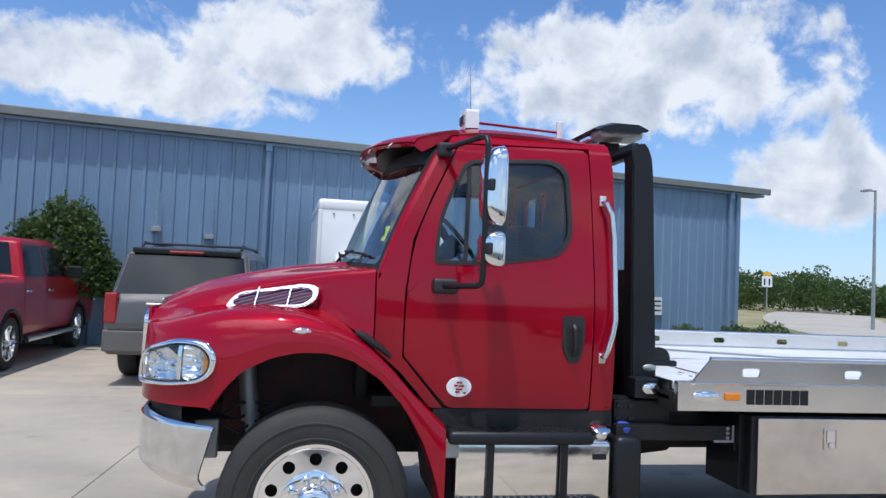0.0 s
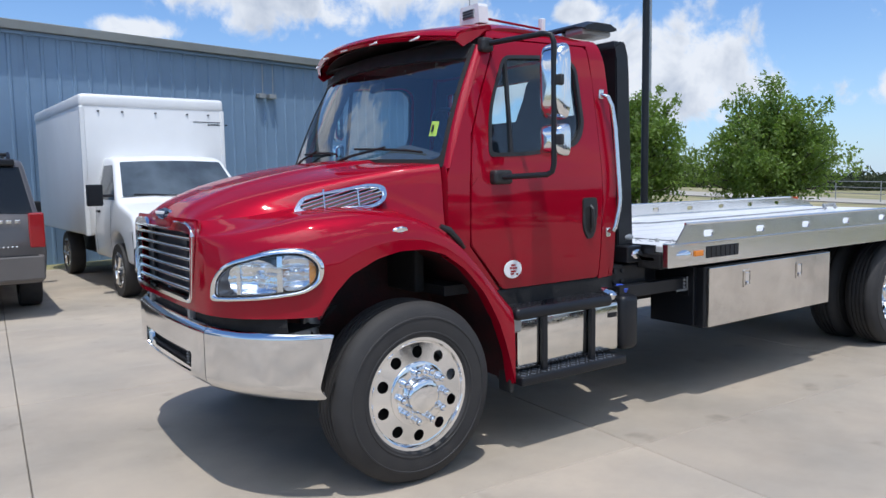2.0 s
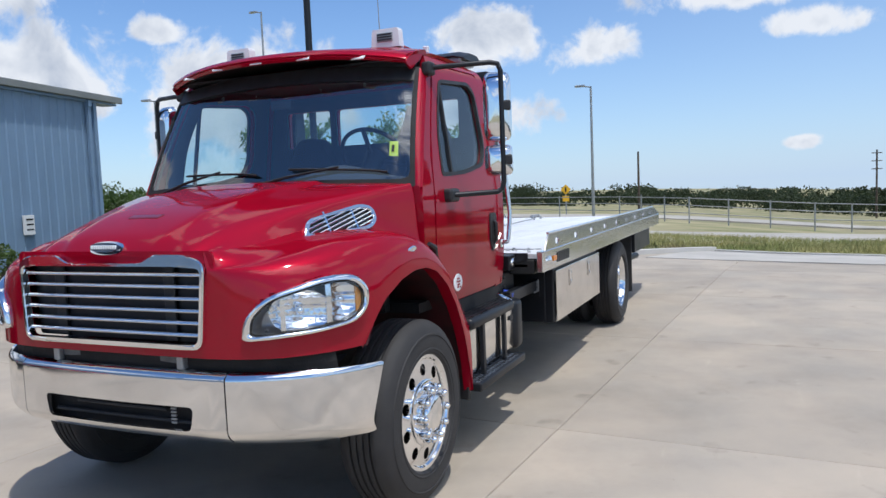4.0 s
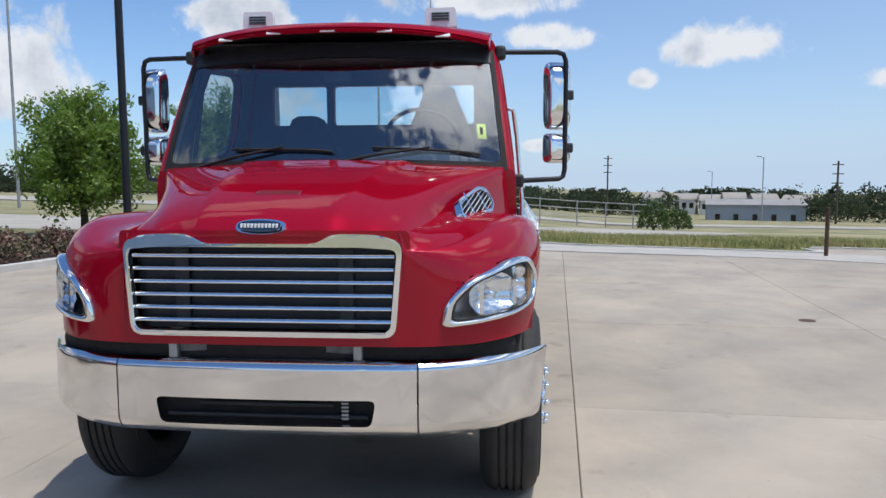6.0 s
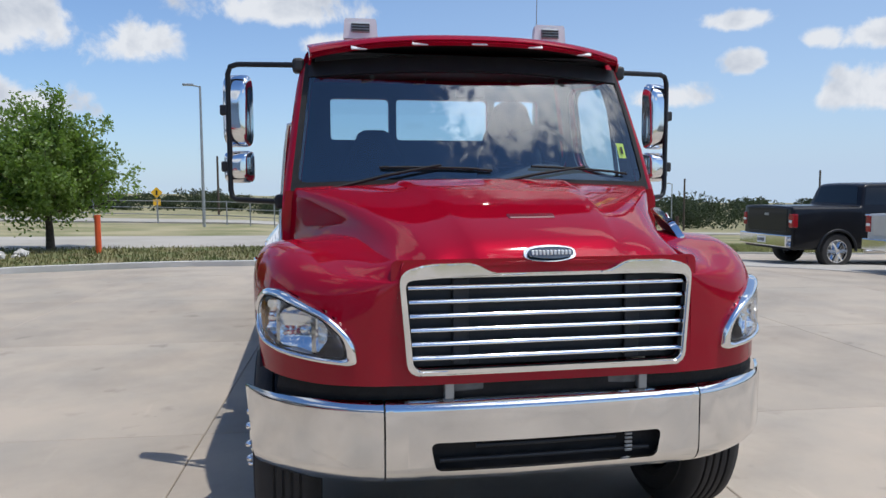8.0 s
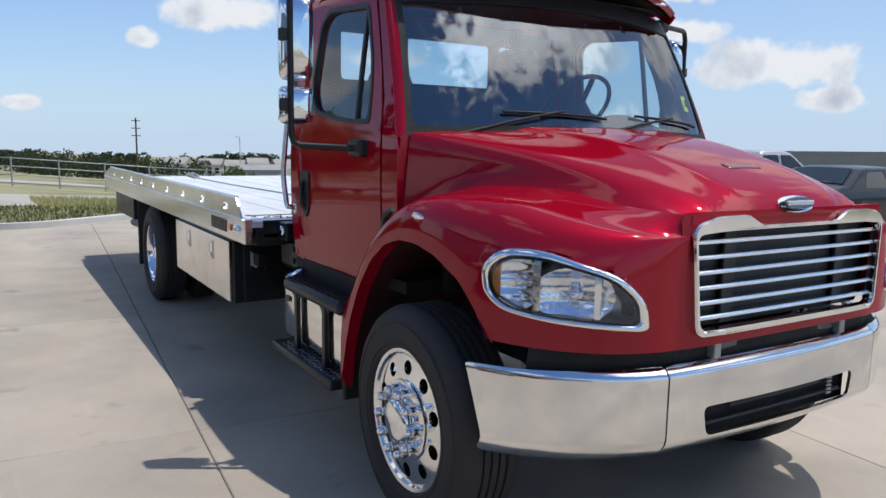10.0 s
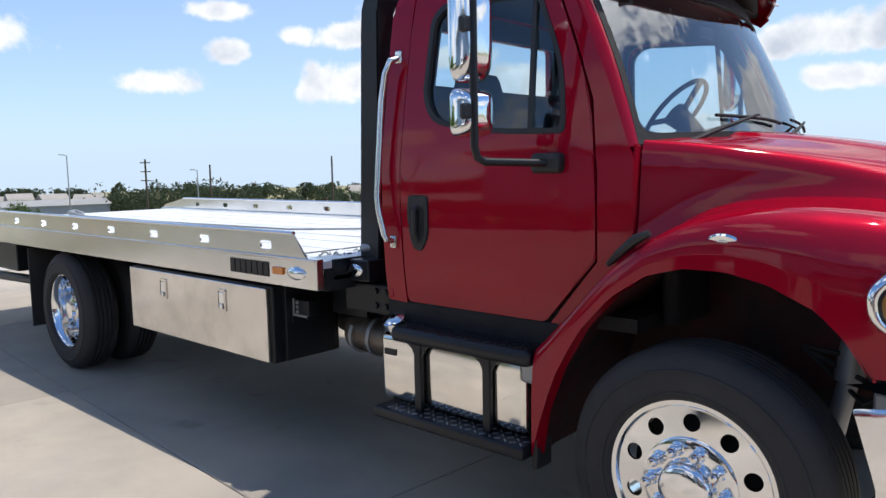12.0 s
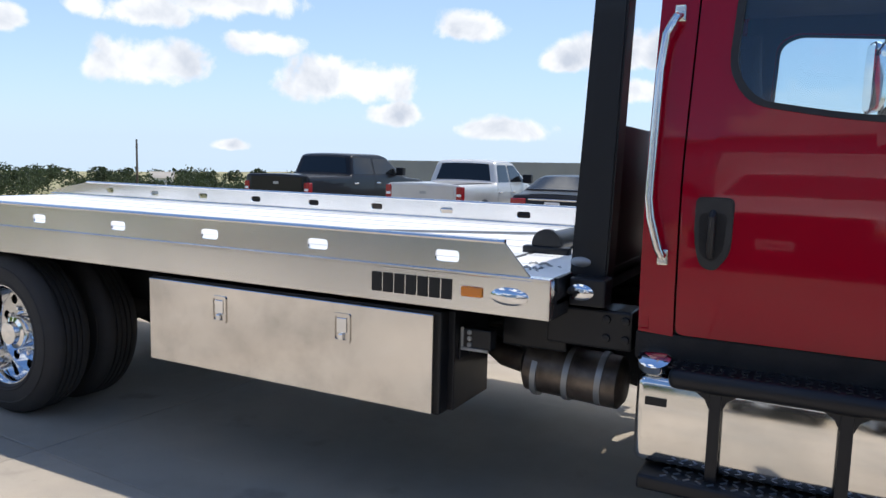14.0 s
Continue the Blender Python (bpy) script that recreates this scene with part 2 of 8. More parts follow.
CONCRETE = mat("concrete", (0.425, 0.358, 0.28), 0.88, vary=0.17, scale=1.1, bump=0.25, bump_scale=120, stain=0.27, stain_scale=0.6, islands=0.07, alt=(0.345, 0.305, 0.25))
ROAD = mat("road_concrete", (0.42, 0.385, 0.33), 0.9, vary=0.15, scale=0.5, stain=0.15, stain_scale=0.3)
ct = CONCRETE.node_tree
c_in = ct.nodes["Principled BSDF"].inputs["Base Color"]
c_from = c_in.links[0].from_socket
c_noise, c_map, c_mix = ct.nodes.new("ShaderNodeTexNoise"), ct.nodes.new("ShaderNodeMapRange"), ct.nodes.new("ShaderNodeMixRGB")
c_noise.inputs["Scale"].default_value, c_noise.inputs["Detail"].default_value = 2.6, 4
c_map.inputs["From Min"].default_value, c_map.inputs["From Max"].default_value = 0.64, 0.74
c_map.inputs["To Min"].default_value, c_map.inputs["To Max"].default_value = 1.0, 0.74
c_mix.blend_type, c_mix.inputs[0].default_value = "MULTIPLY", 1.0
ct.links.new(ct.nodes.new("ShaderNodeTexCoord").outputs["Object"], c_noise.inputs["Vector"])
ct.links.new(c_noise.outputs["Fac"], c_map.inputs["Value"])
ct.links.new(c_from, c_mix.inputs[1])
ct.links.new(c_map.outputs[0], c_mix.inputs[2])
ct.links.new(c_mix.outputs[0], c_in)
for c_scale, lo, hi, dark, stretch in ((38.0, 0.70, 0.76, 0.62, (1.0, 1.0, 1.0)), (3.4, 0.66, 0.80, 1.16, (0.25, 1.9, 1.0))):
    c_from = c_in.links[0].from_socket
    c_turn = ct.nodes.new("ShaderNodeMapping")
    c_turn.inputs["Scale"].default_value, c_turn.inputs["Rotation"].default_value = stretch, (0, 0, 0.4)
    c_noise, c_map, c_mix = ct.nodes.new("ShaderNodeTexNoise"), ct.nodes.new("ShaderNodeMapRange"), ct.nodes.new("ShaderNodeMixRGB")
    c_noise.inputs["Scale"].default_value, c_noise.inputs["Detail"].default_value = c_scale, 6
    c_map.inputs["From Min"].default_value, c_map.inputs["From Max"].default_value = lo, hi
    c_map.inputs["To Min"].default_value, c_map.inputs["To Max"].default_value = 1.0, dark
    c_mix.blend_type, c_mix.inputs[0].default_value = "MULTIPLY", 1.0
    ct.links.new(ct.nodes.new("ShaderNodeTexCoord").outputs["Object"], c_turn.inputs["Vector"])
    ct.links.new(c_turn.outputs[0], c_noise.inputs["Vector"])
    ct.links.new(c_noise.outputs["Fac"], c_map.inputs["Value"])
    ct.links.new(c_from, c_mix.inputs[1])
    ct.links.new(c_map.outputs[0], c_mix.inputs[2])
    ct.links.new(c_mix.outputs[0], c_in)
KERB = mat("kerb_concrete", (0.55, 0.53, 0.49), 0.88, vary=0.12, scale=2, bump=0.25, stain=0.1)
JOINT = mat("joint_filler", (0.30, 0.265, 0.22), 0.9, vary=0.3, scale=6, bump=0.3)
GRASS = mat("grass", (0.10, 0.125, 0.035), 0.95, vary=0.5, scale=1.2, bump=0.6, bump_scale=40, alt=(0.24, 0.20, 0.09), stain=0.3, stain_scale=0.25)
FIELD = mat("dry_field", (0.36, 0.31, 0.175), 0.95, vary=0.5, scale=0.3, bump=0.6, bump_scale=20, alt=(0.17, 0.175, 0.065), stain=0.3, stain_scale=0.06)
LEAF = mat("leaf", (0.175, 0.25, 0.055), 0.5, vary=0.35, scale=1.5, islands=-0.4)
BUSHLEAF = mat("bush_leaf", (0.07, 0.115, 0.028), 0.5, vary=0.35, scale=1.5, islands=-0.4)
REDLEAF = mat("plum_leaf", (0.17, 0.085, 0.065), 0.6, vary=0.4, scale=3, alt=(0.10, 0.10, 0.05), islands=-0.35)
FARLEAF = mat("far_leaf", (0.050, 0.068, 0.032), 0.8, vary=0.4, scale=0.25, islands=-0.35)
for leafy in (LEAF, BUSHLEAF, FARLEAF):
    lt = leafy.node_tree
    p_node, out_node = lt.nodes["Principled BSDF"], lt.nodes["Material Output"]
    thin, half_mix = lt.nodes.new("ShaderNodeBsdfTranslucent"), lt.nodes.new("ShaderNodeMixShader")
    thin.inputs["Color"].default_value = {LEAF: (0.25, 0.40, 0.055, 1), BUSHLEAF: (0.09, 0.15, 0.03, 1), FARLEAF: (0.05, 0.07, 0.03, 1)}[leafy]
    half_mix.inputs[0].default_value = 0.45
    lt.links.new(p_node.outputs[0], half_mix.inputs[1])
    lt.links.new(thin.outputs[0], half_mix.inputs[2])
    lt.links.new(half_mix.outputs[0], out_node.inputs["Surface"])
TALLGRASS = mat("tall_dry_grass", (0.44, 0.38, 0.16), 0.9, vary=0.4, scale=0.5, alt=(0.20, 0.24, 0.07), islands=-0.25)
BARK = mat("bark", (0.10, 0.075, 0.055), 0.9, vary=0.4, scale=10, bump=0.6, bump_scale=50)
SIDING = mat("blue_metal_siding", (0.175, 0.265, 0.38), 0.5, vary=0.1, scale=0.8, stain=0.14, stain_scale=0.5, islands=0.03)
ROOFMET = mat("roof_trim_metal", (0.20, 0.21, 0.20), 0.5, vary=0.15, scale=2)
GALV = mat("galvanised_steel", (0.38, 0.39, 0.39), 0.45, 0.6, vary=0.2, scale=5)
WHITEPAINT = mat("white_vehicle_paint", (0.78, 0.78, 0.77), 0.3, coat=0.6, vary=0.05, scale=1.5, stain=0.06)
GREYPAINT = mat("pewter_vehicle_paint", (0.115, 0.105, 0.10), 0.3, 0.4, coat=0.7, vary=0.08, scale=2)
REDCAR = mat("dark_red_vehicle_paint", (0.36, 0.005, 0.018), 0.3, coat=0.7, vary=0.08, scale=2, shine=0.1)
BLACKCAR = mat("black_vehicle_paint", (0.007, 0.007, 0.009), 0.3, coat=0.3, vary=0.1, shine=0.2)
SILVERCAR = mat("silver_vehicle_paint", (0.52, 0.51, 0.49), 0.35, 0.3, coat=0.6, vary=0.06)
STUCCO = mat("pale_house_wall", (0.72, 0.70, 0.66), 0.9, vary=0.1, scale=0.5)
ROOFTILE = mat("house_roof", (0.34, 0.31, 0.27), 0.9, vary=0.2, scale=0.4)
GREYWALL = mat("far_grey_wall", (0.30, 0.295, 0.28), 0.9, vary=0.12, scale=0.4, stain=0.1)
STONE = mat("pale_stones", (0.5, 0.48, 0.44), 0.9, vary=0.25, scale=5, bump=0.5, islands=-0.2)
SIGNYELLOW = mat("yellow_sign", (0.75, 0.42, 0.01), 0.4, vary=0.08)
ORANGE = mat("orange_post", (0.75, 0.10, 0.02), 0.5, vary=0.1)
RUST = mat("rusty_steel", (0.10, 0.055, 0.035), 0.85, vary=0.4, scale=8, bump=0.4)


# ---- mesh helpers ----
def part(name, bm, material, parent=None, label="", smooth=None, recalc=True):
    """Links a bmesh as one mesh object under a thing or part. smooth: the angle under which faces shade smoothly."""
    if recalc:
        bmesh.ops.recalc_face_normals(bm, faces=bm.faces)
    me = bpy.data.meshes.new(name)
    bm.to_mesh(me)
    bm.free()
    me.materials.append(material)
    if smooth is not None:
        me.shade_smooth()
        me.set_sharp_from_angle(angle=radians(smooth))
    ob = new(name, me)
    ob.parent = parent
    if label:
        tagged(ob, label)
    return ob


def thing(name, label, category, m=None, group="", kind=""):
    ob = new(name)
    ob.empty_display_size = 0.2
    if m is not None:
        ob.matrix_world = m
    return tagged(ob, label, category, group, kind)


def box(bm, lo, hi, bevel=0.0, seg=2, m=None):
    """An upright box between two corners, with rounded edges."""
    c = [(a + b) / 2 for a, b in zip(lo, hi)]
    s = [abs(b - a) for a, b in zip(lo, hi)]
    made = bmesh.ops.create_cube(bm, size=1, matrix=Matrix.LocRotScale(c, None, s))["verts"]
    if bevel:
        es = list({e for v in made for e in v.link_edges})
        made = list({v for f in bmesh.ops.bevel(bm, geom=es, offset=min(bevel, min(s) * 0.45), segments=seg, affect="EDGES", profile=0.5)["faces"] for v in f.verts} | {v for v in made if v.is_valid})
    if m is not None:
        bmesh.ops.transform(bm, matrix=m, verts=[v for v in made if v.is_valid])
    return bm


def ring(bm, pts):
    return [bm.verts.new(p) for p in pts]


def bridge(bm, a, b, closed=True):
    n = len(a)
    for i in range(n if closed else n - 1):
        j = (i + 1) % n
        try:
            bm.faces.new((a[i], a[j], b[j], b[i]))
        except ValueError:
            pass


def loft(bm, sections, closed=True, caps=True):
    rows = [ring(bm, s) for s in sections]
    for a, b in zip(rows, rows[1:]):
        bridge(bm, a, b, closed)
    if caps and closed:
        bm.faces.new(rows[0][::-1])
        bm.faces.new(rows[-1])
    return rows


def tube(bm, pts, r, seg=10, caps=True):
    """A round bar along a line of points; r may be one radius or one for each point."""
    pts = [Vector(p) for p in pts]
    rs = r if isinstance(r, (list, tuple)) else [r] * len(pts)
    side = None
    sections = []
    for i, p in enumerate(pts):
        d = (pts[min(i + 1, len(pts) - 1)] - pts[max(i - 1, 0)]).normalized()
        if side is None:
            side = d.orthogonal().normalized()
        side = (side - d * side.dot(d)).normalized()
        up = d.cross(side)
        sections.append([p + rs[i] * (math.cos(q) * side + math.sin(q) * up) for q in (2 * math.pi * k / seg for k in range(seg))])
    loft(bm, sections, True, caps)
    return bm


def lathe(bm, profile, seg=48, axis="y", centre=(0, 0, 0)):
    """Turns a line of (radius, place along the axis) round the axis."""
    rows = []
    for r, h in profile:
        row = []
        for k in range(seg):
            q = 2 * math.pi * k / seg
            a, b = r * math.cos(q), r * math.sin(q)
            p = {"y": (a, h, b), "z": (a, b, h), "x": (h, a, b)}[axis]
            row.append(bm.verts.new(Vector(p) + Vector(centre)))
        rows.append(row)
    for a, b in zip(rows, rows[1:]):
        bridge(bm, a, b)
    return rows


def rounded(pts, r, n=4):
    """A polygon's corners, rounded. r: one radius or one for each corner."""
    out = []
    k = len(pts)
    for i in range(k):
        p, a, b = Vector(pts[i]), Vector(pts[i - 1]), Vector(pts[(i + 1) % k])
        rr = r[i] if isinstance(r, (list, tuple)) else r
        da, db = a - p, b - p
        ra = min(rr, da.length * 0.48, db.length * 0.48)
        if ra < 1e-5:
            out.append(tuple(p))
            continue
        s, e = p + da.normalized() * ra, p + db.normalized() * ra
        for j in range(n + 1):
            t = j / n
            out.append(tuple((1 - t) ** 2 * s + 2 * t * (1 - t) * p + t * t * e))
    return out


SHELL_CENTRE = [Vector((0.9, 0, 1.4))]


def shell(bm, faces, thick):
    """Gives a sheet thickness, towards the truck's middle (or another centre)."""
    faces = [f for f in faces if f.is_valid]
    bmesh.ops.recalc_face_normals(bm, faces=faces)
    lean = sum(f.normal.dot(f.calc_center_median() - SHELL_CENTRE[0]) * f.calc_area() for f in faces)
    if lean < 0:
        bmesh.ops.reverse_faces(bm, faces=faces)
    verts = list({v for f in faces for v in f.verts})
    ways = {v: Vector((0, 0, 0)) for v in verts}
    for f in faces:
        f.normal_update()
        for v in f.verts:
            ways[v] += f.normal * f.calc_area()
    twin = {v: bm.verts.new(v.co - ways[v].normalized() * thick) for v in verts}
    edge_use = {}
    for f in faces:
        for e in f.edges:
            edge_use[e] = edge_use.get(e, 0) + 1
    rim = [(l.vert, l.link_loop_next.vert) for f in faces for l in f.loops if edge_use[l.edge] == 1]
    for f in faces:
        bm.faces.new([twin[v] for v in reversed(f.verts)])
    for p, q in rim:
        bm.faces.new((q, p, twin[p], twin[q]))


def sheet(bm, outer, holes=(), cuts_u=(), cuts_v=(), place=None, thick=0.0):
    """A panel drawn in the plane (u, v), with holes, cut along lines so that it can bend, and laid into space by place(u, v)."""
    edges = []
    for loop in (outer, *holes):
        vs = [bm.verts.new((p[0], p[1], 0)) for p in loop]
        edges += [bm.edges.new((vs[i], vs[(i + 1) % len(vs)])) for i in range(len(vs))]
    made = bmesh.ops.triangle_fill(bm, use_beauty=True, use_dissolve=False, edges=edges, normal=(0, 0, 1))
    faces = [g for g in made["geom"] if isinstance(g, bmesh.types.BMFace)]
    for axis, cuts in ((0, cuts_u), (1, cuts_v)):
        for c in cuts:
            co, no = Vector((0, 0, 0)), Vector((0, 0, 0))
            co[axis], no[axis] = c, 1
            faces = [f for f in faces if f.is_valid]
            geom = list({v for f in faces for v in f.verts}) + list({e for f in faces for e in f.edges}) + faces
            res = bmesh.ops.bisect_plane(bm, geom=geom, plane_co=co, plane_no=no, dist=1e-5)
            faces = [g for g in res["geom"] if isinstance(g, bmesh.types.BMFace)]
    verts = list({v for f in faces for v in f.verts})
    if place:
        for v in verts:
            v.co = Vector(place(v.co.x, v.co.y))
    if thick:
        shell(bm, faces, thick)
    return bm


def grid(bm, f, nu, nv, thick=0.0):
    """A surface f(u, v) for u and v from 0 to 1."""
    rows = [[bm.verts.new(f(i / nu, j / nv)) for j in range(nv + 1)] for i in range(nu + 1)]
    faces = [bm.faces.new((rows[i][j], rows[i + 1][j], rows[i + 1][j + 1], rows[i][j + 1])) for i in range(nu) for j in range(nv)]
    if thick:
        shell(bm, faces, thick)
    return rows


def lerp(a, b, t):
    return a + (b - a) * t


def line(x, pts):
    """The value at x on a line through points (x, value)."""
    return float(np.interp(x, [p[0] for p in pts], [p[1] for p in pts]))


def curve(x, pts):
    """As line(), but smooth through the points."""
    xs = [p[0] for p in pts]
    if x <= xs[0]:
        return pts[0][1]
    if x >= xs[-1]:
        return pts[-1][1]
    i = max(k for k in range(len(xs) - 1) if xs[k] <= x)

    def slope(k):
        a, b = max(k - 1, 0), min(k + 1, len(xs) - 1)
        return (pts[b][1] - pts[a][1]) / (pts[b][0] - pts[a][0])

    h = xs[i + 1] - xs[i]
    t = (x - xs[i]) / h
    p0, p1, m0, m1 = pts[i][1], pts[i + 1][1], slope(i) * h, slope(i + 1) * h
    return (2 * t**3 - 3 * t**2 + 1) * p0 + (t**3 - 2 * t**2 + t) * m0 + (-2 * t**3 + 3 * t**2) * p1 + (t**3 - t**2) * m1


def flat(m):
    """Lays (u, v) into the plane of a pose's x and z."""
    return lambda u, v: m @ Vector((u, 0, v))


def clipped(poly, axis, limit, keep_more):
    out = []
    for a, b in zip(poly, poly[1:] + poly[:1]):
        ia, ib = (a[axis] >= limit) == keep_more, (b[axis] >= limit) == keep_more
        if ia:
            out.append(a)
        if ia != ib:
            t = (limit - a[axis]) / (b[axis] - a[axis])
            out.append((a[0] + (b[0] - a[0]) * t, a[1] + (b[1] - a[1]) * t))
    return out


# ---- ground ----
JOINT_TURN = radians(-3.6)


def gz(x, y):
    """Height of the ground: the lot lies level and the land beyond falls away to one side."""
    r, az = math.hypot(x + 1, y), math.degrees(math.atan2(y, x + 1))
    f = line(az, [(-180, 0.0), (-110, 0.1), (-60, 0.6), (-40, 1.0), (-10, 1.0), (5, 0.45), (25, 0.2), (45, 0.0), (180, 0.0)])
    return -f * (0.05 * min(max(r - 12.5, 0.0), 140.0) + 0.021 * max(r - 152.5, 0.0))


def spread(bm, outline, step, lift=0.0):
    """A flat area, cut to a mesh of about that step, that follows the ground."""
    us, vs = [p[0] for p in outline], [p[1] for p in outline]
    sheet(bm, outline, (), np.arange(min(us) + step, max(us), step), np.arange(min(vs) + step, max(vs), step), lambda u, v: (u, v, gz(u, v) + lift))


bm = bmesh.new()
for ring_r, nxt in ((0, 60), (60, 160), (160, 420), (420, 1500), (1500, 3500)):
    n = 48
    for k in range(n):
        q0, q1 = 2 * math.pi * k / n, 2 * math.pi * (k + 1) / n
        if ring_r == 0:
            continue
        ps = [(r * math.cos(q), r * math.sin(q)) for r, q in ((ring_r, q0), (nxt, q0), (nxt, q1), (ring_r, q1))]
        bm.faces.new([bm.verts.new((x, y, gz(x, y) - 0.05)) for x, y in ps])
spread(bm, [(60 * math.cos(2 * math.pi * k / 48), 60 * math.sin(2 * math.pi * k / 48)) for k in range(48)], 4.0, -0.05)
bmesh.ops.remove_doubles(bm, verts=bm.verts, dist=0.01)
ground = tagged(part("ground", bm, FIELD, smooth=60), "dry grassy land that falls away to the horizon", "ground", kind="structure")

# concrete lot: dark bed that shows in the joints; the slabs on it come last
turn = Matrix.Rotation(JOINT_TURN, 4, "Z")
SLAB, GX, GY = 3.08, -1.67, -1.37
pavement = tagged(new("pavement"), "pale concrete slabs with dark joints, stained", "pavement", kind="structure")
LOT = [(-26, -26), (10, -26), (17.5, -19), (17.5, -9.6), (14.6, -8.2), (16.5, -1.5), (13.0, 1.5), (12.9, 3.6), (12.1, 7.0), (8.0, 7.7), (6.0, 8.4), (3.5, 11.2), (-4, 11.2), (-26, 8.0)]
bm = bmesh.new()
spread(bm, LOT, 2.5, -0.035)
part("slab_bed", bm, JOINT, pavement, smooth=60)
# ---- tow truck ----
truck = thing("tow_truck", "red flatbed tow truck with chrome bumper and aluminium bed", "truck")
SIDES = (-1, 1)

# outline of the fenders and of the hood's foot, in plan
P_LINE = [(-0.946, 0.58), (-0.927, 0.70), (-0.865, 0.85), (-0.74, 0.98), (-0.60, 1.06), (-0.42, 1.115), (-0.2, 1.14), (0.1, 1.145), (0.35, 1.14), (0.66, 1.125)]
V_LINE = [(-0.945, 0.56), (-0.90, 0.58), (-0.82, 0.60), (-0.70, 0.625), (-0.57, 0.65), (-0.40, 0.70), (-0.2, 0.775), (0.08, 0.905), (0.29, 1.018), (0.66, 1.022)]
ARCH = [(-0.53, 0.93), (-0.46, 1.05), (-0.38, 1.135), (-0.24, 1.205), (-0.11, 1.235), (0.03, 1.235), (0.16, 1.20), (0.30, 1.11), (0.435, 0.965), (0.535, 0.80), (0.615, 0.60), (0.645, 0.42)]


def along(pts, s):
    k = len(pts) - 1
    xs = [(i / k, p[0]) for i, p in enumerate(pts)]
    ys = [(i / k, p[1]) for i, p in enumerate(pts)]
    return curve(s, xs), curve(s, ys)


def fender_low(x):
    return 0.945 if x < -0.53 else line(x, ARCH)


def fender_section(s):
    px, py = along(P_LINE, s)
    vx, vy = along(V_LINE, s)
    low = fender_low(px)
    crown = curve(px, [(-0.95, 1.335), (-0.85, 1.352), (-0.7, 1.388), (-0.5, 1.432), (-0.25, 1.445), (0.0, 1.41), (0.2, 1.315), (0.36, 1.185), (0.5, 1.03), (0.66, 0.86)])
    foot = curve(px, [(-0.95, 1.40), (-0.7, 1.42), (-0.4, 1.46), (0.0, 1.44), (0.2, 1.34), (0.36, 1.20), (0.66, 0.87)])
    k = min(1.0, (crown - low) / 0.34)
    knots = [(t, (lerp(px, vx, f), lerp(py, vy, f), z)) for t, f, z in ((0.42, 0.0, crown - 0.24 * k), (0.54, 0.03, crown - 0.155 * k), (0.64, 0.085, crown - 0.09 * k), (0.73, 0.17, crown - 0.042 * k), (0.82, 0.32, crown - 0.010 * k), (0.90, 0.52, crown), (0.96, 0.78, lerp(crown, foot, 0.6)), (1.0, 1.0, foot))]
    out = []
    for n in range(37):
        t = n / 36
        if t <= 0.42:
            out.append(lerp(Vector((px, py, low)), Vector(knots[0][1]), t / 0.42))
        else:
            out.append(Vector([curve(t, [(q, p[i]) for q, p in knots]) for i in range(3)]))
    return out


STATIONS = sorted(set([i / 72 for i in range(73)] + [i / 144 for i in range(65)]))

# headlight outlines: u goes round the fender's corner from the grille, v is the height
HL = [(0.038, 1.03), (0.046, 1.115), (0.120, 1.212), (0.33, 1.284), (0.45, 1.277), (0.507, 1.212), (0.497, 1.115), (0.44, 1.062), (0.30, 1.038), (0.06, 1.020)]
HL_OUT = rounded(HL, [0.055, 0.07, 0.07, 0.06, 0.055, 0.055, 0.055, 0.055, 0.055, 0.05], 5)
hc = (0.295, 1.145)
HL_IN = [(hc[0] + (u - hc[0]) * 0.87, hc[1] + (v - hc[1]) * 0.78) for u, v in HL_OUT]
P_WALK = [Vector(along(P_LINE, k / 240)) for k in range(241)]
P_DIST = [0.0]
for p_, q_ in zip(P_WALK, P_WALK[1:]):
    P_DIST.append(P_DIST[-1] + (q_ - p_).length)


def corner_place(sg, off):
    """Follows the fender's front corner at a distance off from its skin."""

    def f(u, v):
        d = u * 1.26 + 0.095
        i = min(max(int(np.searchsorted(P_DIST, d)), 1), 240)
        t = (d - P_DIST[i - 1]) / (P_DIST[i] - P_DIST[i - 1])
        p = lerp(P_WALK[i - 1], P_WALK[i], t)
        e = (P_WALK[min(i + 6, 240)] - P_WALK[max(i - 7, 0)]).normalized()
        n = Vector((-e.y, e.x))
        o = off - 1.25 * max(v - 1.165, 0) ** 2
        return (p.x + n.x * o, sg * (p.y + n.y * o), v)

    return f


def edge_gap(poly, u, v):
    """The distance from (u, v) to an outline."""
    best = 9.0
    p = Vector((u * 1.26, v))
    for a, b in zip(poly, poly[1:] + poly[:1]):
        a, b = Vector((a[0] * 1.26, a[1])), Vector((b[0] * 1.26, b[1]))
        t = max(0.0, min(1.0, (p - a).dot(b - a) / max((b - a).length_squared, 1e-9)))
        best = min(best, (p - a - (b - a) * t).length)
    return best


def inside(poly, u, v):
    hits = False
    for (x0, z0), (x1, z1) in zip(poly, poly[1:] + poly[:1]):
        if (z0 > v) != (z1 > v) and u < x0 + (x1 - x0) * (v - z0) / (z1 - z0):
            hits = not hits
    return hits


LAMP_CUT = [(hc[0] + (u - hc[0]) * 0.935, hc[1] + (v - hc[1]) * 0.87) for u, v in HL_OUT]


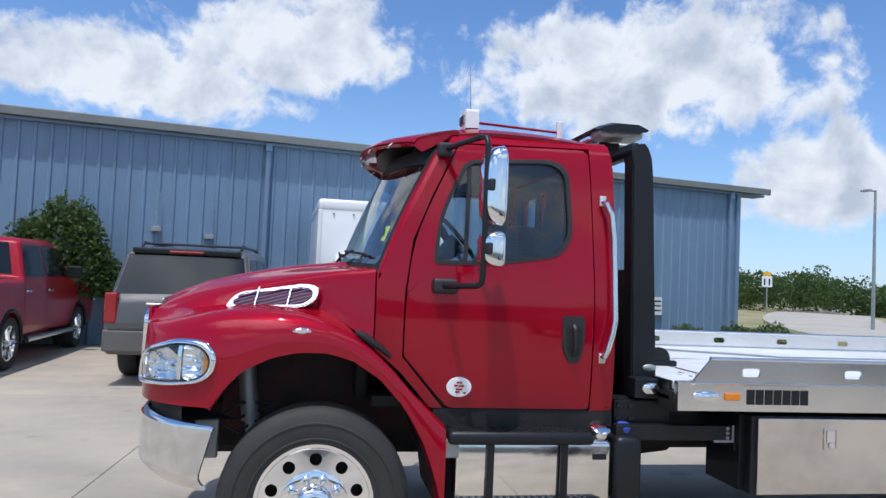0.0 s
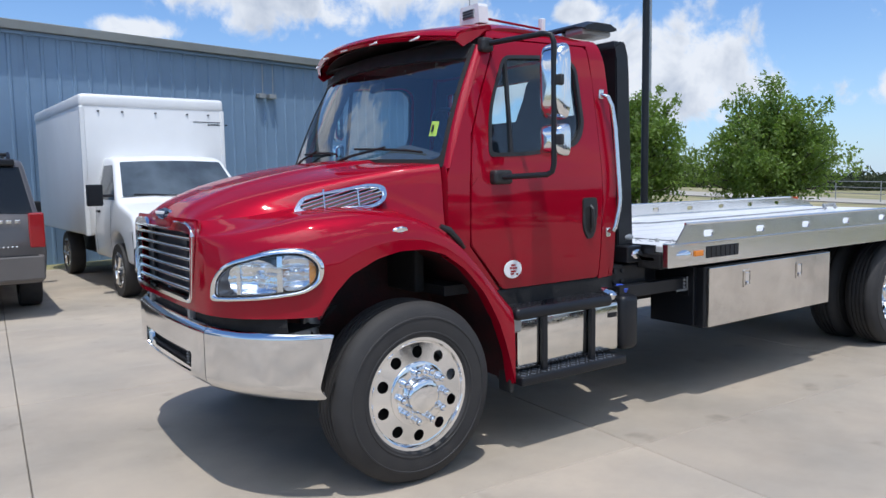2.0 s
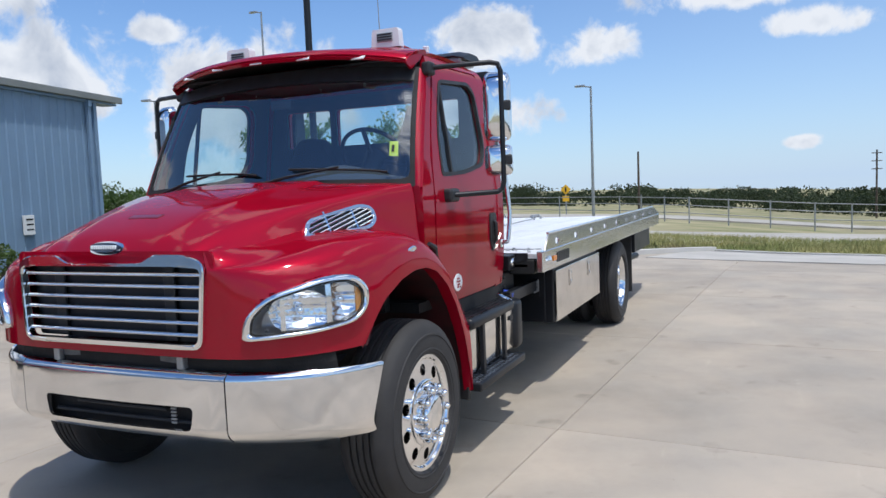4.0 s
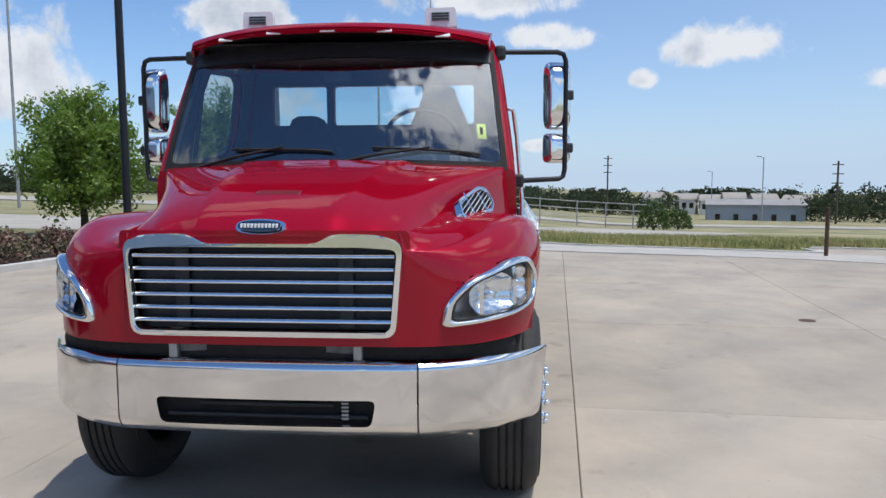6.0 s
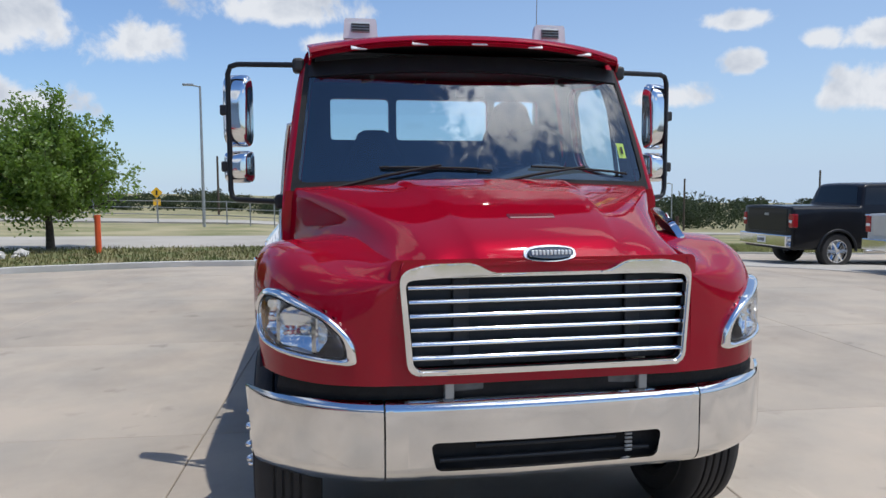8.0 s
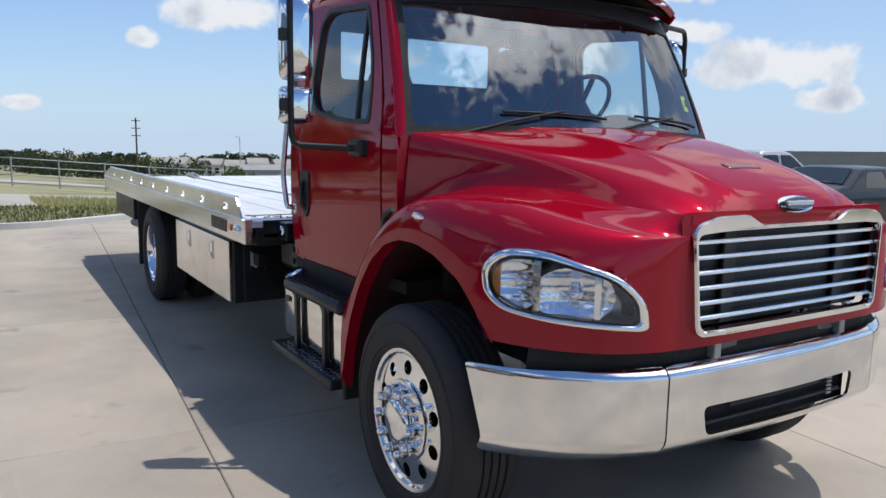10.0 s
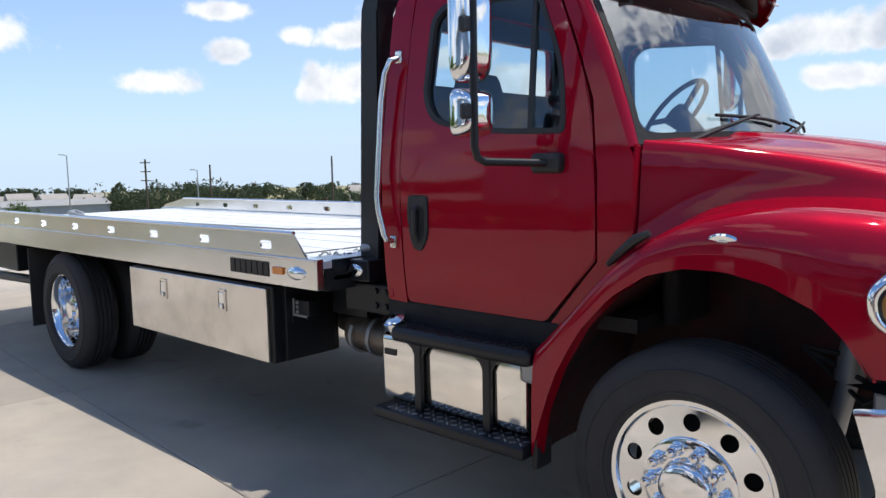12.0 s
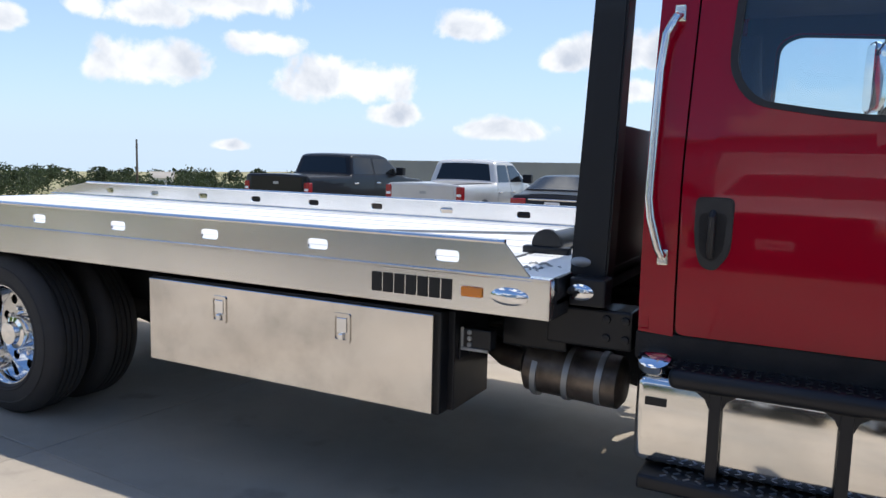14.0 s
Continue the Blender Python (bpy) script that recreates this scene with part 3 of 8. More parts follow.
def sunk(s, p):
    """Sinks the fender's skin where the headlight sits in it."""
    u = (float(np.interp(s * 240, range(241), P_DIST)) - 0.095) / 1.26
    return Vector(corner_place(1, -0.10)(u, p.z)) if inside(LAMP_CUT, u, p.z) else p



def hood_top(x, t):
    """A point of the hood's top at place x; t goes from the middle (0) to its foot at the fender (1)."""
    zc = curve(x, [(-0.95, 1.40), (-0.9, 1.462), (-0.8, 1.515), (-0.64, 1.575), (-0.31, 1.655), (0.0, 1.70), (0.3, 1.715)])
    yh = curve(x, [(-0.95, 0.50), (-0.8, 0.54), (-0.6, 0.59), (-0.3, 0.70), (0.0, 0.84), (0.3, 0.985)])
    zh = curve(x, [(-0.95, 1.36), (-0.9, 1.40), (-0.8, 1.445), (-0.6, 1.505), (-0.3, 1.575), (0.0, 1.625), (0.3, 1.655)])
    yv = curve(x, [(p[0], p[1]) for p in V_LINE[:9]])
    zv = curve(x, [(-0.95, 1.375), (-0.9, 1.385), (-0.7, 1.415), (-0.4, 1.458), (0.0, 1.437), (0.2, 1.337), (0.29, 1.262)])
    yr = lerp(0.30, 0.46, (x + 0.95) / 1.25)
    knots = [(0, (0, zc)), (0.25, (yr - 0.03, zc - 0.006)), (0.31, (yr, zc - 0.016)), (0.36, (yr + 0.04, zc - 0.024)), (0.62, (yh - 0.06, zh + 0.02)), (0.74, (yh, zh - 0.012)), (0.82, (lerp(yh, yv, 0.55), lerp(zh, zv, 0.62))), (1.0, (yv + 0.012, zv - 0.014))]
    return curve(t, [(q, p[0]) for q, p in knots]), curve(t, [(q, p[1]) for q, p in knots])


bm = bmesh.new()
HX = [-0.955, -0.95, -0.93, -0.9, -0.86, -0.8] + [-0.72 + 0.08 * i for i in range(13)] + [0.265]


def hood_point(u, v):
    i = u * (len(HX) - 1)
    x = HX[round(i)]
    side, t = (1, (v - 0.5) * 2) if v >= 0.5 else (-1, (0.5 - v) * 2)
    y, z = hood_top(x, t)
    return Vector((x * ((0.10 + 0.168 * min(1.0, (y / 0.95) ** 2)) / 0.265 if x > 0 else 1.0) + 0.04 * y * y * max(0.0, min(1.0, (-0.55 - x) / 0.4)), side * y, z))


grid(bm, hood_point, len(HX) - 1, 56, 0.012)
hood = part("hood", bm, RED, truck, "glossy red sloping hood", smooth=50)
for sg in SIDES:
    bm = bmesh.new()
    rows = [[bm.verts.new((p.x, sg * p.y, p.z)) for p in (sunk(s, q) for q in fender_section(s))] for s in STATIONS]
    for a, b in zip(rows, rows[1:]):
        bridge(bm, a, b, False)
    shell(bm, bm.faces[:], 0.012)
    part("fender", bm, RED, hood, "red front fender with a round wheel arch", smooth=50)
    # lining of the wheel arch
    bm = bmesh.new()
    arch = [(x, z + 0.012) for x, z in ARCH]
    loft(bm, [[(x, sg * 1.10, z) for x, z in arch], [(x * 0.98, sg * 0.5, z + 0.02) for x, z in arch]], closed=False)
    loft(bm, [[(x, sg * 0.5, z + 0.02) for x, z in arch], [(x, sg * 0.5, min(0.72, z)) for x, z in arch]], closed=False)
    part("wheel_arch_liner", bm, LINER, hood, "dark red wheel arch liner", smooth=40)
    # flange that rolls the arch edge inwards
    bm = bmesh.new()
    loft(bm, [[(x, sg * (line(x, P_LINE) - 0.008), z) for x, z in ARCH], [(x - 0.02 * max(0.0, x), sg * 1.075, z + 0.004) for x, z in ARCH]], closed=False)
    shell(bm, bm.faces[:], 0.01)
    part("arch_flange", bm, RED, hood, smooth=40)
    bm = bmesh.new()
    box(bm, (0.635, sg * 1.06 - 0.05, 0.36), (0.665, sg * 1.06 + 0.06, 0.50), 0.012)
    part("splash_flap", bm, PLASTIC, hood, "dark rubber splash flap")
    # side marker lamp and hood latch
    bm = bmesh.new()
    lathe(bm, [(0.0, 0.014), (0.022, 0.013), (0.024, 0.011), (0.042, 0.008), (0.046, 0.0)], 28, "y")
    ob = part("side_marker", bm, CHROME, hood, "oval chrome marker lamp", smooth=40)
    ob.matrix_basis = Matrix.Translation((-0.098, sg * 1.118, 1.325)) @ Matrix.Rotation(radians(-32 * sg), 4, "X") @ Matrix.Diagonal((1.25, sg, 0.85, 1))
    bm = bmesh.new()
    lathe(bm, [(0.0, 0.02), (0.018, 0.018), (0.021, 0.010)], 20, "y")
    ob = part("marker_lens", bm, LENS, hood, smooth=40)
    ob.matrix_basis = Matrix.Translation((-0.098, sg * 1.118, 1.325)) @ Matrix.Rotation(radians(-32 * sg), 4, "X") @ Matrix.Diagonal((1.25, sg, 0.85, 1))
    bm = bmesh.new()
    tube(bm, [(0.17, sg * 1.10, 1.345), (0.22, sg * 1.105, 1.32), (0.30, sg * 1.075, 1.262), (0.36, sg * 1.05, 1.215)], [0.012, 0.020, 0.018, 0.010], 8)
    part("hood_latch", bm, PLASTIC, hood, "black rubber hood latch", smooth=40)

# badge on the nose, its lettering as plain bars
bm = bmesh.new()
oval = [(0.115 * math.cos(q) * (1 - 0.12 * math.cos(q) ** 8), 0.030 * math.sin(q)) for q in (2 * math.pi * k / 40 for k in range(40))]
sheet(bm, oval, (), (), (), lambda u, v: (-0.945 + 0.5 * v + 0.25 * u * u, u, 1.425 + v), 0.022)
badge = part("nose_badge", bm, CHROME, hood, "chrome oval badge with pale bars", smooth=40)
bm = bmesh.new()
sheet(bm, [(x * 0.86, y * 0.68) for x, y in oval], (), (), (), lambda u, v: (-0.961 + 0.5 * v + 0.25 * u * u, u, 1.430 + v), 0.006)
part("badge_field", bm, mat("navy_enamel", (0.012, 0.03, 0.06), 0.25, coat=0.6, vary=0.1), hood)
bm = bmesh.new()
for k in range(11):
    u = -0.072 + k * 0.0144
    box(bm, (-0.968 + 0.25 * u * u, u - 0.0045, 1.421), (-0.955 + 0.25 * u * u, u + 0.0045, 1.438), 0.0015, 1)
part("badge_bars", bm, WHITEPL, hood)
# not sunk in: a pad whose darker red draws the recess's shade
bm = bmesh.new()
box(bm, (-0.02, -0.10, -0.006), (0.03, 0.10, 0.012), 0.01)
ob = part("hood_recess", bm, mat("shaded_recess_red", (0.16, 0.004, 0.01), 0.35, coat=0.6, vary=0.1), hood)
ob.matrix_basis = Matrix.Translation((-0.70, 0, 1.546)) @ Matrix.Rotation(radians(-19), 4, "Y")

# hood side vent, on the driver's side only
VENT = rounded([(-0.52, 1.435), (-0.46, 1.515), (-0.10, 1.578), (-0.025, 1.565), (-0.035, 1.50), (-0.10, 1.455), (-0.46, 1.425)], [0.05, 0.10, 0.06, 0.05, 0.05, 0.06, 0.03], 5)


def vent_place(off):
    return lambda u, v: (u, -(lerp(0.735, 0.905, (u + 0.52) / 0.5) - (v - 1.5) * 0.62 + off), v)


vc = (sum(p[0] for p in VENT) / len(VENT), sum(p[1] for p in VENT) / len(VENT))
inner_vent = [(vc[0] + (x - vc[0]) * 0.88, vc[1] + (z - vc[1]) * 0.72) for x, z in VENT]
bm = bmesh.new()
sheet(bm, VENT, [inner_vent], (), (), vent_place(0.012), 0.03)
bmesh.ops.bevel(bm, geom=[e for e in bm.edges if len(e.link_faces) == 2 and e.calc_face_angle(0) > 1.0], offset=0.006, segments=2, affect="EDGES")
vent = part("hood_vent", bm, CHROME, truck, "chrome hood side vent with dark slots", smooth=40)
bm = bmesh.new()
sheet(bm, inner_vent, (), (), (), vent_place(-0.012), 0.01)
part("vent_back", bm, GRILLEBACK, vent)


def chord(poly, z):
    xs = []
    for (x0, z0), (x1, z1) in zip(poly, poly[1:] + poly[:1]):
        if (z0 > z) != (z1 > z):
            xs.append(x0 + (x1 - x0) * (z - z0) / (z1 - z0))
    return (min(xs), max(xs)) if len(xs) > 1 else None


lean = math.atan2(0.13, 0.46)
spun = [(vc[0] + (x - vc[0]) * math.cos(lean) + (z - vc[1]) * math.sin(lean), vc[1] - (x - vc[0]) * math.sin(lean) + (z - vc[1]) * math.cos(lean)) for x, z in inner_vent]
lo_z, hi_z = min(p[1] for p in spun), max(p[1] for p in spun)
for k in range(7):
    z = lerp(lo_z, hi_z, (k + 0.5) / 7)
    c = chord(spun, z)
    if c:
        bm = bmesh.new()
        pl = vent_place(0.006)
        ends = [(vc[0] + (x - vc[0]) * math.cos(lean) - (z - vc[1]) * math.sin(lean), vc[1] + (x - vc[0]) * math.sin(lean) + (z - vc[1]) * math.cos(lean)) for x in (lerp(c[0], c[1], t) for t in (0, 0.5, 1))]
        tube(bm, [pl(*q) for q in ends], 0.0042, 6)
        part("vent_slat", bm, CHROME, vent, smooth=40)
for u in (-0.36, -0.19):
    bm = bmesh.new()
    pl = vent_place(0.006)
    tube(bm, [pl(u, 1.448), pl(u + 0.02, 1.545)], 0.005, 6)
    part("vent_bar", bm, CHROME, vent, smooth=40)

# grille: chrome surround, dark mesh, slats
G_OUT = rounded([(-0.575, 1.368), (-0.545, 0.985), (0.545, 0.985), (0.575, 1.368), (0.47, 1.396), (0.30, 1.398), (0.225, 1.358), (-0.225, 1.358), (-0.30, 1.398), (-0.47, 1.396)], [0.05, 0.05, 0.05, 0.05, 0.04, 0.03, 0.03, 0.03, 0.03, 0.04], 4)
G_IN = rounded([(-0.552, 1.335), (-0.524, 1.006), (0.524, 1.006), (0.552, 1.335), (0.42, 1.345), (-0.42, 1.345)], [0.03, 0.035, 0.035, 0.03, 0.02, 0.02], 4)
FACE = rounded([(-0.60, 1.41), (-0.60, 0.945), (0.60, 0.945), (0.60, 1.41)], 0.03)


def nose_x(y, z):
    return -0.958 + 0.012 * y * y + 0.45 * max(abs(y) - 0.45, 0.0) ** 2 + 0.03 * max(z - 1.1, 0)


bm = bmesh.new()
sheet(bm, FACE, [G_IN], [k * 0.1 for k in range(-6, 7)], (), lambda u, v: (nose_x(u, v), u, v), 0.012)
part("nose_panel", bm, RED, hood, "red panel round the grille", smooth=40)
bm = bmesh.new()
sheet(bm, G_OUT, [G_IN], [k * 0.1 for k in range(-6, 7)], (), lambda u, v: (nose_x(u, v) - 0.026, u, v), 0.034)
bmesh.ops.bevel(bm, geom=[e for e in bm.edges if len(e.link_faces) == 2 and e.calc_face_angle(0) > 1.0], offset=0.006, segments=2, affect="EDGES")
grille = part("grille", bm, CHROME, truck, "chrome grille surround with dark mesh", smooth=40)
bm = bmesh.new()
sheet(bm, rounded([(-0.55, 1.345), (-0.525, 1.005), (0.525, 1.005), (0.55, 1.345)], 0.02), (), [k * 0.1 for k in range(-6, 7)], (), lambda u, v: (nose_x(u, v) + 0.045, u, v), 0.006)
part("grille_mesh", bm, GRILLEBACK, grille, "black wire mesh behind the slats")
for k in range(6):
    z = 1.047 + k * 0.0523
    half = lerp(0.523, 0.540, (z - 1.01) / 0.32)
    bm = bmesh.new()
    loft(bm, [[(nose_x(y, z) + 0.002 + a, y, z + b) for a, b in ((-0.008, -0.007), (-0.009, -0.003), (-0.002, 0.0065), (0.004, 0.008), (0.03, 0.006), (0.03, -0.008))] for y in (lerp(-half, half, i / 12) for i in range(13))])
    part("grille_slat", bm, CHROME, grille, "bright chrome slat", smooth=60)
for y in (-0.34, 0.34):
    bm = bmesh.new()
    box(bm, (-0.93, y - 0.03, 1.01), (-0.915, y + 0.03, 1.335), 0.004)
    part("grille_upright", bm, PLASTIC, grille)

# headlights
DULLAMBER = mat("dull_amber", (0.55, 0.24, 0.06), 0.25, coat=0.5, vary=0.2, scale=30)
HOUSING = mat("lamp_housing", (0.40, 0.42, 0.46), 0.28, 0.85, vary=0.3, scale=14)
REFLECTOR = mat("lamp_reflector", (0.92, 0.94, 0.97), 0.12, 1.0, vary=0.05, scale=6, bump=0.2, bump_scale=28)
for sg in SIDES:
    bm = bmesh.new()
    dense = [tuple(lerp(Vector(p), Vector(q), t / 3)) for p, q in zip(HL_OUT, HL_OUT[1:] + HL_OUT[:1]) for t in range(3)]
    loops = []
    for su, sv, off in ((1.0, 1.0, -0.006), (1.0, 1.0, 0.012), (0.982, 0.968, 0.021), (0.945, 0.905, 0.027), (0.90, 0.83, 0.026), (0.882, 0.80, 0.019), (0.87, 0.78, -0.012)):
        pl = corner_place(sg, off)
        loops.append(ring(bm, [pl(hc[0] + (u - hc[0]) * su, hc[1] + (v - hc[1]) * sv) for u, v in dense]))
    for p, q in zip(loops, loops[1:]):
        bridge(bm, p, q)
    head = part("headlight", bm, CHROME, truck, "headlight with a chrome bezel and clear lens", smooth=60)
    bm = bmesh.new()
    sheet(bm, HL_IN, (), [k * 0.04 for k in range(1, 13)], (1.08, 1.12, 1.16, 1.2), corner_place(sg, 0.019), 0.0)
    ob = part("headlight_lens", bm, LENS, head, "clear plastic lens", smooth=40)
    ob.visible_shadow = False

    # deep dark housing behind the lens
    def well(u, v):
        d = edge_gap(HL_IN, u, v)
        return corner_place(sg, -0.004 - 0.062 * min(1.0, d / 0.022) ** 0.6)(u, v)

    bm = bmesh.new()
    sheet(bm, HL_IN, (), [0.012 * k for k in range(2, 43)], [1.03 + 0.012 * k for k in range(22)], well, 0.0)
    part("headlight_back", bm, HOUSING, head, "dark lamp housing", smooth=60)
    # dark ring that draws the shade in the gap between bezel and lens
    bm = bmesh.new()
    sheet(bm, [(hc[0] + (u - hc[0]) * 0.88, hc[1] + (v - hc[1]) * 0.795) for u, v in HL_OUT], [[(hc[0] + (u - hc[0]) * 0.847, hc[1] + (v - hc[1]) * 0.74) for u, v in HL_OUT]], [k * 0.04 for k in range(1, 13)], (), corner_place(sg, 0.0165), 0.0)
    part("lens_gasket", bm, DARK, head, "dark ring drawn for the shaded gap round the lens", smooth=40)
    # two hollow bright reflectors, a bright web and an amber side lamp
    inner = [(hc[0] + (u - hc[0]) * 0.85, hc[1] + (v - hc[1]) * 0.745) for u, v in HL_OUT]
    for cu, cv, wide, tall in ((0.398, 1.163, 0.066, 0.10), (0.240, 1.135, 0.108, 0.092)):
        bowl = []
        for q in range(40):
            du, dv = wide * math.cos(math.pi * q / 20), tall * math.sin(math.pi * q / 20)
            f = 1.0
            while f > 0.3 and not inside(inner, cu + du * f, cv + dv * f):
                f -= 0.02
            bowl.append((cu + du * f, cv + dv * f))
        a, b = cu - wide, cu + wide
        bm = bmesh.new()
        sheet(bm, bowl, (), [lerp(a, b, q / 12) for q in range(1, 12)], [1.07 + 0.014 * q for q in range(14)], lambda u, v: corner_place(sg, -0.056 + 0.056 * min(1.0, ((u - cu) / wide) ** 2 + ((v - cv) / tall) ** 2) + 0.004 * math.sin(v * 150 + u * 9))(u, v), 0.0)
        part("reflector", bm, REFLECTOR, head, "bright hollow reflector", smooth=50)
        bm = bmesh.new()
        bmesh.ops.create_uvsphere(bm, u_segments=14, v_segments=9, radius=0.020, matrix=Matrix.Translation(corner_place(sg, -0.032)(cu, cv)))
        part("lamp_bulb", bm, REFLECTOR, head, "bulb shield", smooth=60)
    for a, b in ((0.328, 0.348), (0.170, 0.186)):
        web = clipped(clipped(inner, 0, a, True), 0, b, False)
        bm = bmesh.new()
        sheet(bm, web, (), (), [1.06 + 0.02 * q for q in range(11)], corner_place(sg, 0.004), 0.012)
        part("lamp_web", bm, REFLECTOR, head, "bright upright web", smooth=50)
    side = clipped(clipped(inner, 0, 0.446, True), 0, 0.474, False)
    bm = bmesh.new()
    sheet(bm, side, (), (0.455, 0.465), [1.08 + 0.02 * q for q in range(9)], corner_place(sg, 0.006), 0.006)
    part("turn_lamp", bm, DULLAMBER, head, "amber turn lamp", smooth=60)

# front bumper in three chrome sections
def bumper_x(y):
    a = abs(y)
    return -0.975 + 0.03 * (a / 0.63) ** 2 if a < 0.63 else curve(a, [(0.63, -0.945), (0.75, -0.905), (0.9, -0.825), (1.03, -0.715), (1.12, -0.59), (1.163, -0.50)])


def bumper_place(off=0.0):
    def f(u, v):
        t = (v - 0.56) / 0.33
        back = 0.045 * max(0.0, (t - 0.87) / 0.13) ** 2 + 0.055 * max(0.0, (0.22 - t) / 0.22) ** 2
        return (bumper_x(u) + back + off, u, v)

    return f



# parts seen through the wheel arches
for sg in SIDES:
    bm = bmesh.new()
    tube(bm, [(-0.30, sg * 0.66, 0.45), (-0.36, sg * 0.62, 0.80)], 0.035, 10)
    tube(bm, [(-0.36, sg * 0.62, 0.80), (-0.40, sg * 0.60, 1.10)], 0.05, 10)
    part("shock_absorber", bm, GALV, truck, "grey front shock absorber", smooth=40)
    bm = bmesh.new()
    tube(bm, [(0.16, sg * 0.72, 0.62), (0.18, sg * 0.72, 0.66), (0.30, sg * 0.70, 0.72), (0.32, sg * 0.70, 0.73)], [0.05, 0.085, 0.085, 0.05], 16)
    part("brake_chamber", bm, GALV, truck, "round brake chamber", smooth=40)
    for k in range(3):
        bm = bmesh.new()
        tube(bm, [(-0.62 + 0.04 * k, sg * 0.80, 0.62 + 0.06 * k), (-0.50, sg * (0.74 + 0.03 * k), 0.80 + 0.03 * k), (-0.42, sg * 0.66, 0.74 + 0.08 * k), (-0.20, sg * 0.60, 0.90)], 0.010, 6)
        part("brake_hose", bm, RUBBER, truck, "black brake hose", smooth=40)
    bm = bmesh.new()
    box(bm, (-0.62, sg * 0.90 - 0.02, 0.66), (-0.50, sg * 0.90 + 0.02, 0.86), 0.01)
    box(bm, (-0.66, sg * 0.96 - 0.06, 0.78), (-0.58, sg * 0.96 + 0.06, 0.82), 0.01)
    part("bumper_bracket", bm, GALV, truck, "pale steel bumper bracket")
UC = [k * 0.06 for k in range(-20, 21)]
VC = [0.575, 0.59, 0.61, 0.633, 0.845, 0.855, 0.865, 0.875]
bm = bmesh.new()
slot = rounded([(-0.46, 0.725), (-0.44, 0.615), (0.44, 0.615), (0.46, 0.725)], 0.03)
sheet(bm, rounded([(-0.625, 0.885), (-0.625, 0.565), (0.625, 0.565), (0.625, 0.885)], 0.006, 2), [slot], UC, VC, bumper_place(), 0.012)
bumper = part("front_bumper", bm, BUMPER, truck, "three-piece chrome front bumper with a long slot", smooth=40)
for sg in SIDES:
    bm = bmesh.new()
    sheet(bm, rounded([(sg * 0.632, 0.885), (sg * 0.632, 0.565), (sg * 1.125, 0.545), (sg * 1.163, 0.87)], [0.006, 0.006, 0.03, 0.015], 3), (), UC, VC, bumper_place(), 0.012)
    part("bumper_end", bm, BUMPER, bumper, "swept-back chrome bumper end", smooth=40)
bm = bmesh.new()
box(bm, (-0.90, -0.50, 0.59), (-0.86, 0.50, 0.75))
part("slot_back", bm, DARK, bumper)
for z, half in ((0.695, 0.28), (0.645, 0.42)):
    bm = bmesh.new()
    tube(bm, [(-0.925, -half, z), (-0.93, 0, z), (-0.925, half, z)], 0.009, 8)
    part("slot_bar", bm, PLASTIC, bumper, smooth=40)
for k in range(5):
    bm = bmesh.new()
    box(bm, (-0.945, -0.345, 0.638 + k * 0.016), (-0.935, -0.315, 0.647 + k * 0.016), 0.002, 1)
    part("slot_rib", bm, GALV, bumper)
bm = bmesh.new()
ys = [k * 0.1025 for k in range(-10, 11)]
loft(bm, [[(bumper_x(y) + o, y * w, z) for y in ys] for o, w, z in ((0.055, 1.0, 0.862), (0.05, 1.0, 0.90), (0.05, 0.99, 0.955))], closed=False)
loft(bm, [[(bumper_x(y) + 0.02, y, 0.868) for y in ys], [(bumper_x(y) + 0.3, y * 0.9, 0.872) for y in ys]], closed=False)
part("bumper_filler", bm, DARK, truck, "black plastic filler between bumper and hood")
bm = bmesh.new()
box(bm, (-0.920, -0.37, 0.905), (-0.885, 0.37, 0.948), 0.008)
part("cooler_edge", bm, mat("cooler_grey", (0.16, 0.165, 0.17), 0.5, 0.5, vary=0.3, scale=30), truck, "grey radiator edge under the grille")
for y in (-0.385, 0.385):
    bm = bmesh.new()
    box(bm, (-0.945, y - 0.018, 0.885), (-0.90, y + 0.018, 0.96), 0.006)
    part("cooler_bracket", bm, GALV, truck)

# ---- cab ----
def cab_y(z):
    return curve(z, [(0.9, 0.985), (1.05, 1.008), (1.25, 1.022), (1.55, 1.025), (1.70, 1.012), (2.0, 0.972), (2.25, 0.935), (2.38, 0.905), (2.44, 0.87), (2.485, 0.80)])


def side_place(sg, off=0.0):
    return lambda u, v: (u, sg * (cab_y(v) + off), v)


ZC = [1.0, 1.1, 1.25, 1.4, 1.55, 1.62, 1.7, 1.8, 1.9, 2.0, 2.1, 2.2, 2.28, 2.34, 2.38, 2.41, 2.44]
WIN = rounded([(0.575, 1.715), (0.60, 1.98), (0.745, 2.29), (1.235, 2.325), (1.325, 2.27), (1.345, 1.90), (1.27, 1.785), (0.92, 1.725)], [0.04, 0.25, 0.06, 0.08, 0.08, 0.10, 0.10, 0.4], 5)
DOOR = rounded([(0.43, 1.22), (0.43, 1.55), (0.465, 1.83), (0.56, 2.07), (0.705, 2.385), (1.455, 2.405), (1.475, 1.5), (1.475, 0.945), (0.68, 0.945)], [0.02, 0.2, 0.2, 0.2, 0.04, 0.05, 0.1, 0.03, 0.03], 4)
cab = None
